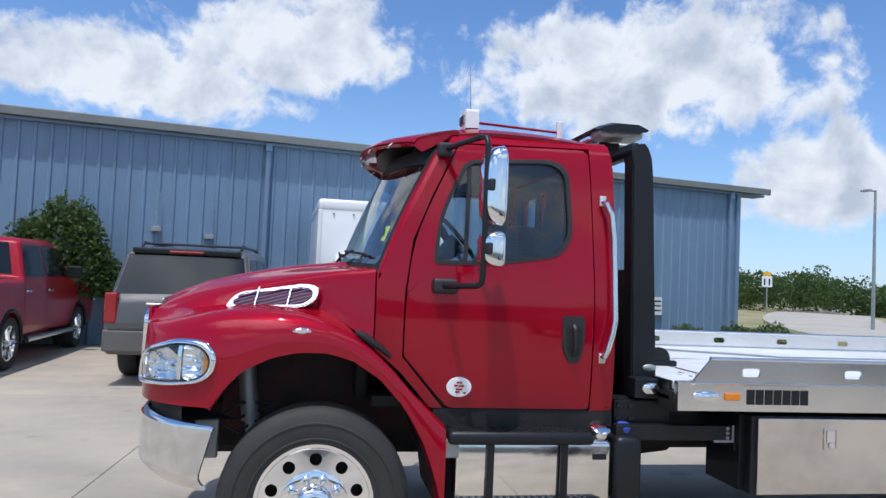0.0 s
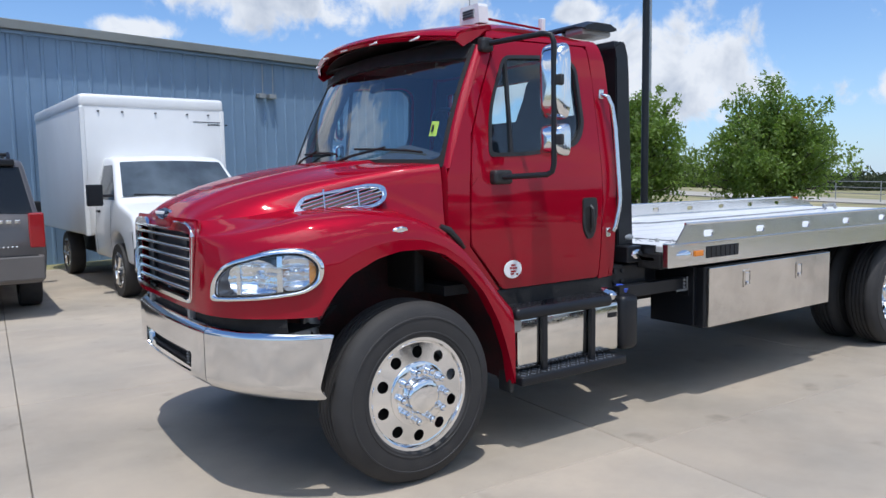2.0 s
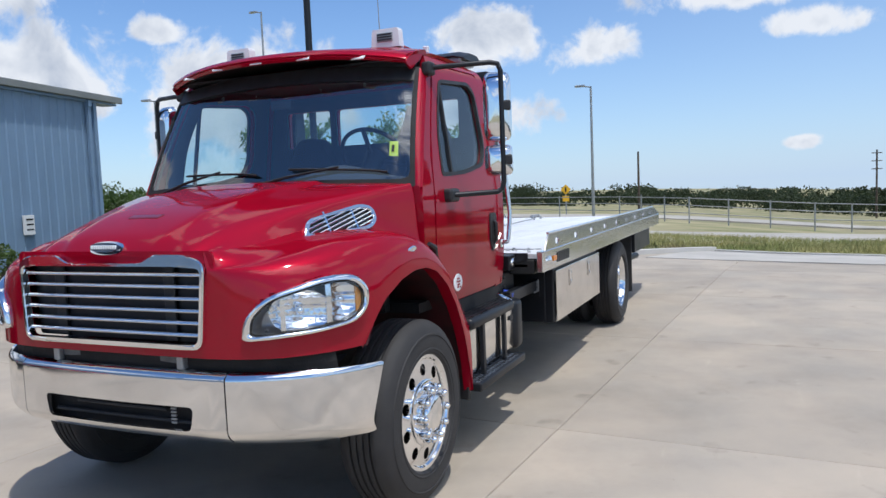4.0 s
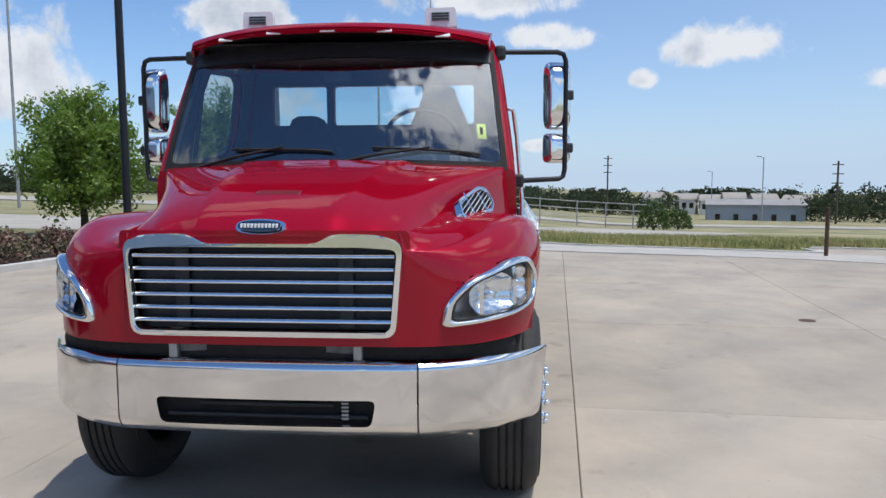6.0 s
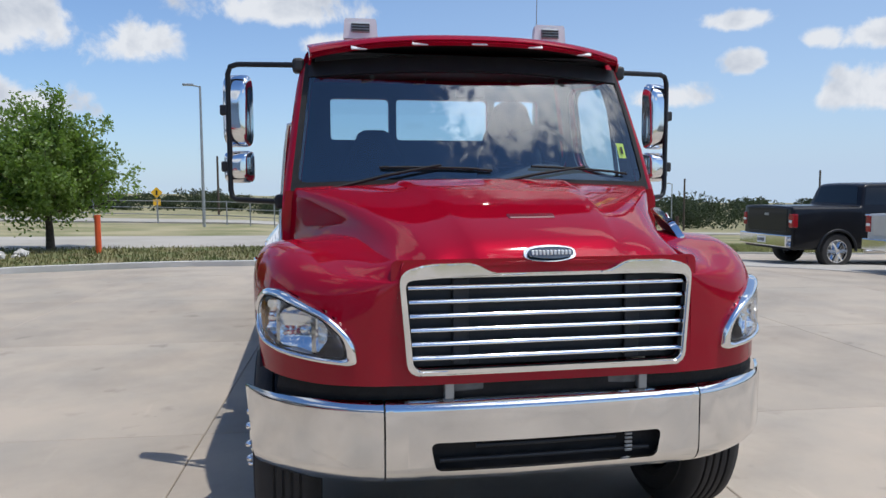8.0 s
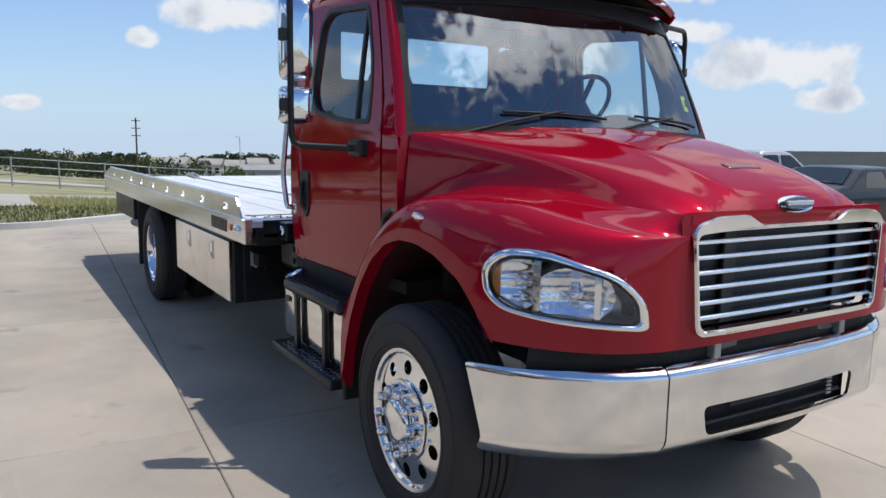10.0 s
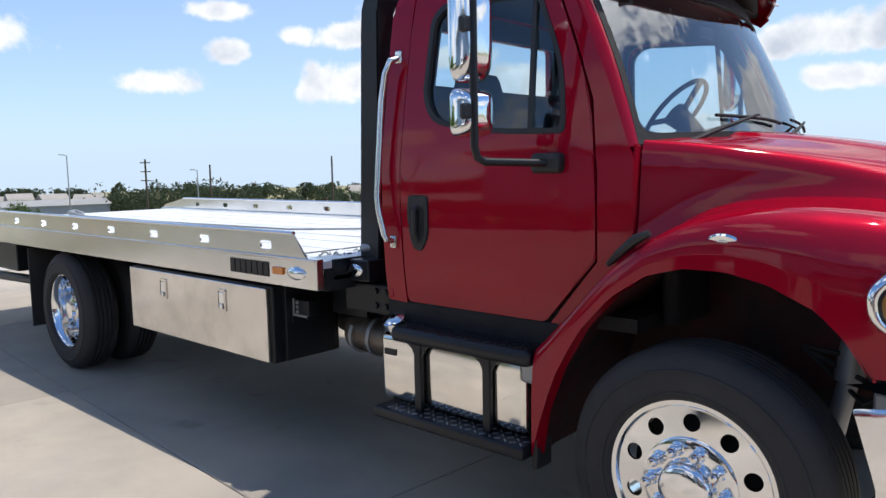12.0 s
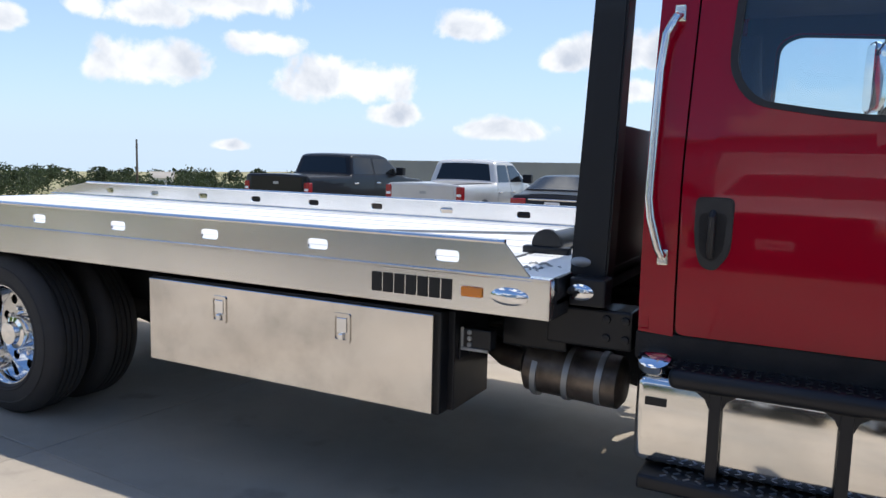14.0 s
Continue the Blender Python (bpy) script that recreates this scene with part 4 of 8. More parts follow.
cowl_shape = [(0.275, 1.25), (0.275, 1.60), (0.30, 1.66), (0.40, 1.90), (0.60, 2.31), (0.66, 2.42), (0.70, 2.455), (1.575, 2.455), (1.60, 2.30), (1.61, 0.945), (1.483, 0.937), (1.483, 1.5), (1.462, 2.413), (0.70, 2.393), (0.552, 2.073), (0.457, 1.833), (0.422, 1.55), (0.422, 1.215), (0.655, 0.945), (0.585, 0.945), (0.42, 1.13)]
doors = []
for sg in SIDES:
    bm = bmesh.new()
    sheet(bm, cowl_shape, (), [1.52], ZC, side_place(sg), 0.035)
    ob = part("cab_side", bm, RED, truck, "red cab side with door opening", smooth=40)
    if cab is None:
        cab = ob
    bm = bmesh.new()
    sheet(bm, DOOR, [WIN], [], ZC, side_place(sg, 0.004), 0.035)
    bmesh.ops.bevel(bm, geom=[e for e in bm.edges if len(e.link_faces) == 2 and e.calc_face_angle(0) > 1.0], offset=0.005, segments=2, affect="EDGES")
    door = part("door", bm, RED, truck, "closed red cab door with a large window", smooth=40)
    doors.append(door)
    bm = bmesh.new()
    dm = (0.97, 1.67)
    sheet(bm, [(dm[0] + (x - dm[0]) * 1.035, dm[1] + (z - dm[1]) * 1.02) for x, z in DOOR], [[(dm[0] + (x - dm[0]) * 0.93, dm[1] + (z - dm[1]) * 0.95) for x, z in DOOR]], (), ZC, side_place(sg, -0.038), 0.006)
    part("door_seal", bm, DARK, door, "dark rubber door seal", smooth=40)
    bm = bmesh.new()
    sheet(bm, [(dm[0] + (x - dm[0]) * 1.06, dm[1] + (z - dm[1]) * 1.03) for x, z in DOOR], [WIN], (), ZC, side_place(sg, -0.052), 0.01)
    part("door_lining", bm, INTERIOR, door, "dark grey door lining", smooth=40)
    wc = (0.96, 2.02)
    frame_in = [(wc[0] + (x - wc[0]) * 0.955, wc[1] + (z - wc[1]) * 0.945) for x, z in WIN]
    frame_out = [(wc[0] + (x - wc[0]) * 1.02, wc[1] + (z - wc[1]) * 1.02) for x, z in WIN]
    bm = bmesh.new()
    sheet(bm, frame_out, [frame_in], (), ZC, side_place(sg, 0.008), 0.02)
    part("window_seal", bm, PLASTIC, door, "black rubber window seal", smooth=40)
    bm = bmesh.new()
    sheet(bm, frame_in, (), (), ZC, side_place(sg, -0.012))
    ob = part("window_pane", bm, PANE, door, "tinted door window", smooth=60)
    ob.visible_shadow = False
    bm = bmesh.new()
    sheet(bm, [(0.735, 1.73), (0.755, 1.73), (0.775, 2.29), (0.755, 2.29)], (), (), ZC, side_place(sg, 0.0), 0.02)
    part("vent_window_bar", bm, PLASTIC, door, smooth=40)
    # recessed black handle
    HAND = rounded([(1.295, 1.46), (1.425, 1.46), (1.425, 1.30), (1.40, 1.21), (1.35, 1.195), (1.30, 1.26)], [0.025, 0.025, 0.05, 0.05, 0.04, 0.05], 4)
    bm = bmesh.new()
    sheet(bm, HAND, (), (), (1.3, 1.4), side_place(sg, 0.012), 0.02)
    bmesh.ops.bevel(bm, geom=[e for e in bm.edges if len(e.link_faces) == 2 and e.calc_face_angle(0) > 1.0], offset=0.005, segments=2, affect="EDGES")
    part("door_handle", bm, PLASTIC, door, "black recessed door handle", smooth=40)
    bm = bmesh.new()
    sheet(bm, rounded([(1.315, 1.405), (1.41, 1.405), (1.405, 1.26), (1.36, 1.225), (1.325, 1.27)], 0.025, 4), (), (), (1.3, 1.4), side_place(sg, 0.0135), 0.004)
    part("handle_cup", bm, DARK, door, smooth=40)
    bm = bmesh.new()
    tube(bm, [(1.365, sg * 1.028, 1.41), (1.365, sg * 1.052, 1.39), (1.365, sg * 1.054, 1.28), (1.365, sg * 1.03, 1.25)], 0.013, 8)
    part("handle_grip", bm, PLASTIC, door, smooth=40)
    # chrome grab rail behind the door
    bm = bmesh.new()
    y = lambda z: sg * (cab_y(z) + 0.055)
    tube(bm, [(1.53, sg * (cab_y(2.10) + 0.005), 2.105), (1.535, y(2.09), 2.09), (1.565, y(2.03), 2.03), (1.575, y(1.9), 1.90), (1.58, y(1.45), 1.45), (1.57, y(1.38), 1.38), (1.54, y(1.27), 1.27), (1.53, y(1.245), 1.25), (1.53, sg * 1.03, 1.24)], 0.0155, 10)
    rail = part("grab_rail", bm, ALU, truck, "bent polished grab rail", smooth=50)
    for z in (1.235, 2.11):
        bm = bmesh.new()
        box(bm, (1.51, min(sg * (cab_y(z) - 0.005), sg * (cab_y(z) + 0.014)), z - 0.03), (1.55, max(sg * (cab_y(z) - 0.005), sg * (cab_y(z) + 0.014)), z + 0.03), 0.006)
        part("rail_foot", bm, ALU, rail)

# left door sticker: round white badge with a red mark, as plain shapes
bm = bmesh.new()
lathe(bm, [(0.0, 0.002), (0.066, 0.002), (0.068, 0.0)], 36, "y")
ob = part("door_decal", bm, WHITEPL, doors[0], "white round decal with red bars")
ob.matrix_basis = pose(0.735, -1.020, 1.062) @ Matrix.Diagonal((1, -1, 0.78, 1))
bm = bmesh.new()
for k, (x, z, w) in enumerate(((0.0, 0.024, 0.03), (-0.018, 0.008, 0.018), (0.012, 0.006, 0.03), (0.0, -0.012, 0.035), (-0.008, -0.026, 0.022), (0.03, -0.03, 0.012))):
    box(bm, (0.735 + x - w / 2, -1.0265, 1.062 + z - 0.005), (0.735 + x + w / 2, -1.0215, 1.062 + z + 0.005))
part("decal_bars", bm, REDLENS, doors[0])

# windshield, surround and pillars
def ws(u, v):
    """u across from -1 to 1, v from foot to top."""
    xb, xt = 0.115 + 0.175 * u * u, 0.405 + 0.175 * u * u
    return Vector((lerp(xb, xt, v) - 0.02 * math.sin(math.pi * v), u * lerp(0.985, 0.90, v), lerp(1.688 - 0.02 * u * u, 2.36 - 0.03 * u * u, v)))


bm = bmesh.new()
grid(bm, lambda a, b: ws(lerp(-0.98, 0.98, a), lerp(0.02, 0.99, b)) + Vector((-0.003, 0, 0)), 28, 8)
windshield = part("windshield", bm, SHIELD, truck, "wide curved windshield", smooth=60)
windshield.visible_shadow = False
bm = bmesh.new()
outer = [(-0.995, -0.02), (0.995, -0.02), (0.995, 1.03), (-0.995, 1.03)]
hole = rounded([(-0.966, 0.04), (0.966, 0.04), (0.966, 0.975), (-0.966, 0.975)], [0.07, 0.07, 0.05, 0.05], 5)
sheet(bm, outer, [hole], [k / 14 for k in range(-13, 14)], [0.1, 0.2, 0.35, 0.5, 0.65, 0.8, 0.9], lambda u, v: ws(u, v) + Vector((-0.009, 0, 0)), 0.014)
part("windshield_seal", bm, DARK, windshield, "black rubber windshield surround", smooth=40)
for sg in SIDES:
    bm = bmesh.new()
    rows = []
    for k in range(13):
        v = k / 12 * 1.05 - 0.03
        a = ws(sg * 0.985, v) + Vector((-0.006, 0, 0))
        z = a.z
        b = Vector((curve(z, [(1.60, 0.285), (1.66, 0.305), (1.90, 0.405), (2.31, 0.605), (2.42, 0.665)]), sg * cab_y(z), z))
        rows.append([lerp(a, b, t / 6) + Vector((-0.007, sg * 0.006, 0)) * math.sin(math.pi * t / 6) for t in range(7)])
    loft(bm, rows, closed=False)
    shell(bm, bm.faces[:], 0.02)
    pillar = part("pillar", bm, RED, truck, "red windshield pillar", smooth=50)
    bm = bmesh.new()
    loft(bm, [[p + Vector((0.028, -sg * 0.034, 0)) for p in row] for row in rows], closed=False)
    shell(bm, bm.faces[:], 0.006)
    part("pillar_lining", bm, INTERIOR, pillar, "dark grey pillar lining", smooth=50)
# cowl between hood and windshield
bm = bmesh.new()
loft(bm, [[(lerp(0.09, 0.265, (u / 0.95) ** 2), u, 1.672 - 0.015 * u * u) for u in np.linspace(-0.95, 0.95, 25)], [(lerp(0.11, 0.30, (u / 0.95) ** 2) + 0.05, u, 1.70 - 0.02 * u * u) for u in np.linspace(-0.95, 0.95, 25)]], closed=False)
shell(bm, bm.faces[:], 0.01)
part("cowl", bm, PLASTIC, truck, "black cowl under the windshield", smooth=40)
bm = bmesh.new()
box(bm, (0.20, -0.80, 0.95), (0.27, 0.80, 1.60), 0.02)
part("firewall", bm, DARK, truck)
for sg in SIDES:
    bm = bmesh.new()
    sheet(bm, [(0.70, 1.30), (cab_y(1.3) - 0.008, 1.25), (cab_y(1.55) - 0.008, 1.55), (cab_y(1.66) - 0.01, 1.655), (0.70, 1.69)], (), (), (), lambda u, v: (0.274, sg * u, v), 0.008)
    part("cowl_panel", bm, RED, truck, "red cowl panel behind the hood")
# wipers
for y0, y1 in ((0.22, 0.74), (-0.55, 0.02)):
    bm = bmesh.new()
    p = [ws(y1 / 0.95, -0.03), ws(lerp(y1, y0, 0.5) / 0.95, 0.06), ws(y0 / 0.95, 0.13)]
    tube(bm, [q + Vector((-0.04, 0, 0.01)) for q in p], [0.012, 0.008, 0.006], 6)
    arm = part("wiper", bm, DARK, truck, "black windshield wiper")
    bm = bmesh.new()
    tube(bm, [ws(q / 0.95, 0.10 + 0.06 * (i / 6) ** 0.5 * 0.6) + Vector((-0.025, 0, 0)) for i, q in enumerate(np.linspace(y0 - 0.26, y0 + 0.30, 7))], 0.007, 6)
    part("wiper_blade", bm, DARK, arm)
# sticker inside the windshield
bm = bmesh.new()
sheet(bm, [(-0.895, 0.235), (-0.845, 0.235), (-0.845, 0.36), (-0.895, 0.36)], (), (), (), lambda u, v: ws(u, v) + Vector((0.004, 0, 0)), 0.002)
part("windshield_sticker", bm, YELLOW, windshield, "small bright yellow sticker")
bm = bmesh.new()
sheet(bm, [(-0.878, 0.27), (-0.862, 0.27), (-0.862, 0.33), (-0.878, 0.33)], (), (), (), lambda u, v: ws(u, v) + Vector((-0.006, 0, 0)), 0.001)
part("sticker_mark", bm, PLASTIC, windshield)

# roof and visor
def roof(a, b):
    x = lerp(0.55, 1.60, a)
    y = lerp(-1, 1, b)
    half = 0.872
    edge = abs(y) ** 5
    z = curve(x, [(0.55, 2.465), (0.75, 2.53), (1.1, 2.54), (1.45, 2.515), (1.56, 2.485), (1.60, 2.445)]) + 0.012 * (1 - y * y)
    return Vector((x, y * half, z - 0.075 * edge))


bm = bmesh.new()
grid(bm, roof, 20, 28, 0.02)
part("roof", bm, RED, truck, "red cab roof", smooth=50)
bm = bmesh.new()


def visor(a, b):
    y = lerp(-1, 1, b)
    xf = 0.205 + 0.25 * y * y
    xr = 0.62 + 0.08 * y * y
    x = lerp(xf, xr, a)
    z = curve(a, [(0, 2.425), (0.06, 2.45), (0.2, 2.468), (0.45, 2.487), (0.75, 2.505), (1.0, 2.515)]) - 0.05 * abs(y) ** 3 * (1 - 0.1 * a)
    return Vector((x, y * lerp(0.875, 0.885, a), z))


grid(bm, visor, 12, 28, 0.03)
bmesh.ops.bevel(bm, geom=[e for e in bm.edges if len(e.link_faces) == 2 and e.calc_face_angle(0) > 1.0], offset=0.01, segments=2, affect="EDGES")
sun_visor = part("sun_visor", bm, RED, truck, "red curved sun visor over the windshield", smooth=50)
for sg in SIDES:
    bm = bmesh.new()
    loft(bm, [[tuple(visor(a, 0.5 + sg * 0.497) + Vector((0, 0, -0.012))) for a in (0, 0.15, 0.4, 0.7, 0.95)], [(lerp(0.50, 0.62, t), sg * 0.88, lerp(2.33, 2.40, t)) for t in (0, 0.25, 0.5, 0.75, 1)]], closed=False)
    shell(bm, bm.faces[:], 0.012)
    part("visor_cheek", bm, RED, sun_visor, smooth=50)
for y in (-0.62, -0.31, 0, 0.31, 0.62):
    bm = bmesh.new()
    box(bm, (-0.016, -0.042, -0.004), (0.016, 0.042, 0.006), 0.004)
    ob = part("visor_lamp", bm, WHITEPL, sun_visor, "small clearance lamp under the visor edge")
    q = visor(0.035, 0.5 + y / 1.76)
    ob.matrix_basis = Matrix.Translation(q + Vector((0.008, 0, -0.026))) @ Matrix.Rotation(radians(-38), 4, "Y")
bm = bmesh.new()
grid(bm, lambda a, b: visor(lerp(0.30, 0.97, a), lerp(0.01, 0.99, b)) + Vector((0, 0, lerp(-0.045, -0.075, a))), 6, 28, 0.008)
part("visor_lining", bm, PLASTIC, sun_visor, "black lining under the visor", smooth=50)
bm = bmesh.new()
grid(bm, lambda a, b: ws(lerp(-0.97, 0.97, b), lerp(0.905, 1.03, a)) + Vector((-0.012, 0, 0)), 3, 28, 0.006)
part("windshield_header", bm, PLASTIC, sun_visor, "black band over the windshield", smooth=50)

bm = bmesh.new()
grid(bm, lambda a, b: ws(lerp(-0.97, 0.97, b), lerp(0.90, 1.03, a)) + Vector((0.02 + 0.10 * a, 0, 0)), 3, 28, 0.006)
part("header_lining", bm, INTERIOR, truck, "dark grey lining over the windshield", smooth=50)

# back of the cab, with a three-pane window
panes = [(-0.735, -0.41), (-0.365, 0.285), (0.335, 0.735)]
holes = [rounded([(a, 1.995), (b, 1.995), (b, 2.275), (a, 2.275)], 0.03) for a, b in panes]
bm = bmesh.new()
sheet(bm, rounded([(-1.0, 0.945), (1.0, 0.945), (1.02, 1.55), (0.90, 2.36), (0.82, 2.46), (-0.82, 2.46), (-0.90, 2.36), (-1.02, 1.55)], 0.03), holes, (), (), lambda u, v: (1.602, u, v), 0.03)
rear_wall = part("cab_back", bm, RED, truck, "red cab back with a three-pane window")
for a, b in panes:
    bm = bmesh.new()
    sheet(bm, [(a, 1.99), (b, 1.99), (b, 2.28), (a, 2.28)], (), (), (), lambda u, v: (1.585, u, v), 0.0)
    ob = part("rear_pane", bm, PANE, rear_wall)
    ob.visible_shadow = False
bm = bmesh.new()
sheet(bm, [(-0.95, 1.0), (0.95, 1.0), (0.95, 1.6), (0.85, 2.38), (-0.85, 2.38), (-0.95, 1.6)], holes, (), (), lambda u, v: (1.555, u, v), 0.02)
part("rear_trim", bm, INTERIOR, rear_wall, "grey rear cab lining")
# floor, headliner
bm = bmesh.new()
box(bm, (0.28, -0.97, 0.945), (1.6, 0.97, 1.0))
part("cab_floor", bm, DARK, truck)
bm = bmesh.new()
grid(bm, lambda a, b: Vector((lerp(0.50, 1.57, a), lerp(-0.84, 0.84, b), lerp(2.40, 2.42, a))), 1, 2, 0.01)
part("headliner", bm, INTERIOR, truck, "grey headliner")
# dashboard, steering wheel, seats
bm = bmesh.new()
loft(bm, [[(0.17 + 0.15 * (y / 0.93) ** 2, y, 1.675), (0.40, y, 1.70 + 0.10 * math.exp(-((y + 0.42) / 0.30) ** 2)), (0.60, y, 1.64 + 0.12 * math.exp(-((y + 0.42) / 0.30) ** 2)), (0.62, y, 1.35), (0.45, y, 1.2), (0.32, y, 1.3)] for y in np.linspace(-0.93, 0.93, 21)])
dash = part("dashboard", bm, INTERIOR, truck, "dark grey dashboard", smooth=50)
bm = bmesh.new()
rr = 0.225
m = Matrix.Translation((0.80, -0.45, 1.85)) @ Matrix.Rotation(radians(50), 4, "Y")
pts = [m @ Vector((rr * math.cos(q), rr * math.sin(q), 0)) for q in (2 * math.pi * k / 36 for k in range(37))]
tube(bm, pts, 0.0135, 8, caps=False)
for q in (0.3, 2.84, -1.57):
    tube(bm, [m @ Vector((0, 0, -0.03)), m @ Vector((rr * math.sin(q) * 0.98, rr * math.cos(q) * 0.98, 0))], 0.016, 6)
tube(bm, [m @ Vector((0, 0, -0.25)), m @ Vector((0, 0, 0.01))], [0.03, 0.07], 14)
part("steering_wheel", bm, PLASTIC, truck, "black steering wheel", smooth=50)
for y, rise in ((-0.50, 1.0), (0.45, 0.76)):
    bm = bmesh.new()
    box(bm, (0.90, y - 0.26, 1.30), (1.40, y + 0.26, 1.45), 0.05, 3)
    seat = part("seat", bm, SEATMAT, truck, "dark cloth cab seat", smooth=50)
    bm = bmesh.new()
    loft(bm, [rounded_ring for rounded_ring in [[(x, y + v, z) for x, v in ((1.33 + 0.1 * k, -w), (1.46 + 0.1 * k, -w * 0.9), (1.46 + 0.1 * k, w * 0.9), (1.33 + 0.1 * k, w), (1.30 + 0.1 * k, w * 0.6), (1.30 + 0.1 * k, -w * 0.6))] for k, z, w in ((0, 1.42, 0.25), (0.2, 1.42 + 0.18 * rise, 0.26), (0.5, 1.42 + 0.43 * rise, 0.24), (0.7, 1.42 + 0.60 * rise, 0.19), (0.75, 1.42 + 0.70 * rise, 0.14), (0.8, 1.42 + 0.80 * rise, 0.11), (0.8, 1.42 + 0.83 * rise, 0.07))]])
    part("seat_back", bm, SEATMAT, seat, smooth=60)
bm = bmesh.new()
box(bm, (0.44, -0.08, 2.16), (0.47, 0.08, 2.22), 0.01)
part("overhead_console", bm, INTERIOR, dash)

# roof lamps and rails
for y in (-0.567, 0.577):
    bm = bmesh.new()
    loft(bm, [[(0.785, y + a * 0.10, 2.53 + b) for a, b in ((-1, 0), (1, 0), (0.93, 0.10), (0.85, 0.115), (-0.85, 0.115), (-0.93, 0.10))], [(0.865, y + a * 0.09, 2.535 + b) for a, b in ((-1, 0), (1, 0), (0.93, 0.10), (0.85, 0.115), (-0.85, 0.115), (-0.93, 0.10))]])
    lamp = part("work_lamp", bm, WHITEPL, truck, "white box lamp on the roof")
    bm = bmesh.new()
    box(bm, (0.777, y - 0.055, 2.565), (0.787, y + 0.055, 2.62), 0.004)
    part("lamp_window", bm, GALV, lamp)
    for k in range(3):
        bm = bmesh.new()
        box(bm, (0.771, y - 0.05, 2.573 + k * 0.016), (0.778, y + 0.05, 2.580 + k * 0.016))
        part("lamp_louvre", bm, PLASTIC, lamp)
    bm = bmesh.new()
    box(bm, (1.375, y - 0.02, 2.50), (1.41, y + 0.02, 2.635), 0.008)
    part("roof_marker", bm, WHITEPL, truck, "small pale roof marker")
    bm = bmesh.new()
    tube(bm, [(0.87, y, 2.585), (1.38, y, 2.565)], 0.008, 8)
    part("roof_rail", bm, RED, truck, "thin red roof rail", smooth=40)
bm = bmesh.new()
tube(bm, [(0.85, -0.50, 2.51), (0.83, -0.50, 2.95)], [0.004, 0.002], 6)
part("antenna", bm, GALV, truck, "thin whip antenna")

# mirrors
for sg in SIDES:
    bm = bmesh.new()
    tube(bm, [(0.62, sg * 0.925, 2.345), (0.66, sg * 1.05, 2.35), (0.745, sg * 1.27, 2.36), (0.765, sg * 1.31, 2.35), (0.77, sg * 1.325, 2.31), (0.77, sg * 1.325, 1.66), (0.765, sg * 1.315, 1.62), (0.75, sg * 1.29, 1.605), (0.62, sg * 1.06, 1.595)], 0.0155, 10)
    arm = part("mirror_arm", bm, BLACK, truck, "black tubular mirror arm", smooth=50)
    for lo, hi in (((0.565, 0.99, 1.555), (0.70, 1.075, 1.635)), ((0.575, 0.90, 2.30), (0.66, 0.965, 2.38))):
        bm = bmesh.new()
        box(bm, (lo[0], min(sg * lo[1], sg * hi[1]), lo[2]), (hi[0], max(sg * lo[1], sg * hi[1]), hi[2]), 0.02, 3)
        part("arm_foot", bm, PLASTIC, arm)
    for name, z0, z1, w in (("mirror", 1.905, 2.315, 0.086), ("spot_mirror", 1.70, 1.885, 0.086)):
        bm = bmesh.new()
        zc, hh = (z0 + z1) / 2, (z1 - z0) / 2

        def mirror_shell(a, b):
            q, r = 2 * math.pi * a, math.pi / 2 * b
            p = 0.35
            c, s = math.cos(q), math.sin(q)
            cu, su = math.copysign(abs(c) ** p, c), math.copysign(abs(s) ** p, s)
            ring_ = math.cos(r) ** 0.45 if b < 1 else 0.0
            return Vector((-0.085 * math.sin(r), w * 0.98 * cu * ring_, hh * su * ring_))

        n, k = 36, 8
        rows = [[bm.verts.new(mirror_shell(i / n, j / k)) for i in range(n)] for j in range(k + 1)]
        for a_, b_ in zip(rows, rows[1:]):
            bridge(bm, a_, b_)
        bmesh.ops.remove_doubles(bm, verts=bm.verts, dist=0.0005)
        house = part(name, bm, CHROME, truck, "chrome mirror housing", smooth=50)
        house.matrix_basis = Matrix.Translation((0.84, sg * 1.275, zc)) @ Matrix.Rotation(radians(-14 * sg), 4, "Z")
        bm = bmesh.new()
        sheet(bm, [(w * 0.93 * math.copysign(abs(math.cos(q)) ** 0.35, math.cos(q)), hh * 0.93 * math.copysign(abs(math.sin(q)) ** 0.35, math.sin(q))) for q in (2 * math.pi * i / 32 for i in range(32))], (), (), (), lambda u, v: (0.004, u, v), 0.008)
        part("mirror_glass", bm, CHROME, house, "mirror glass")
        bm = bmesh.new()
        box(bm, (-0.085, sg * 0.055 - 0.03, -0.03), (-0.055, sg * 0.055 + 0.03, 0.03), 0.01)
        part("mirror_clamp", bm, PLASTIC, house, "black mirror clamp")

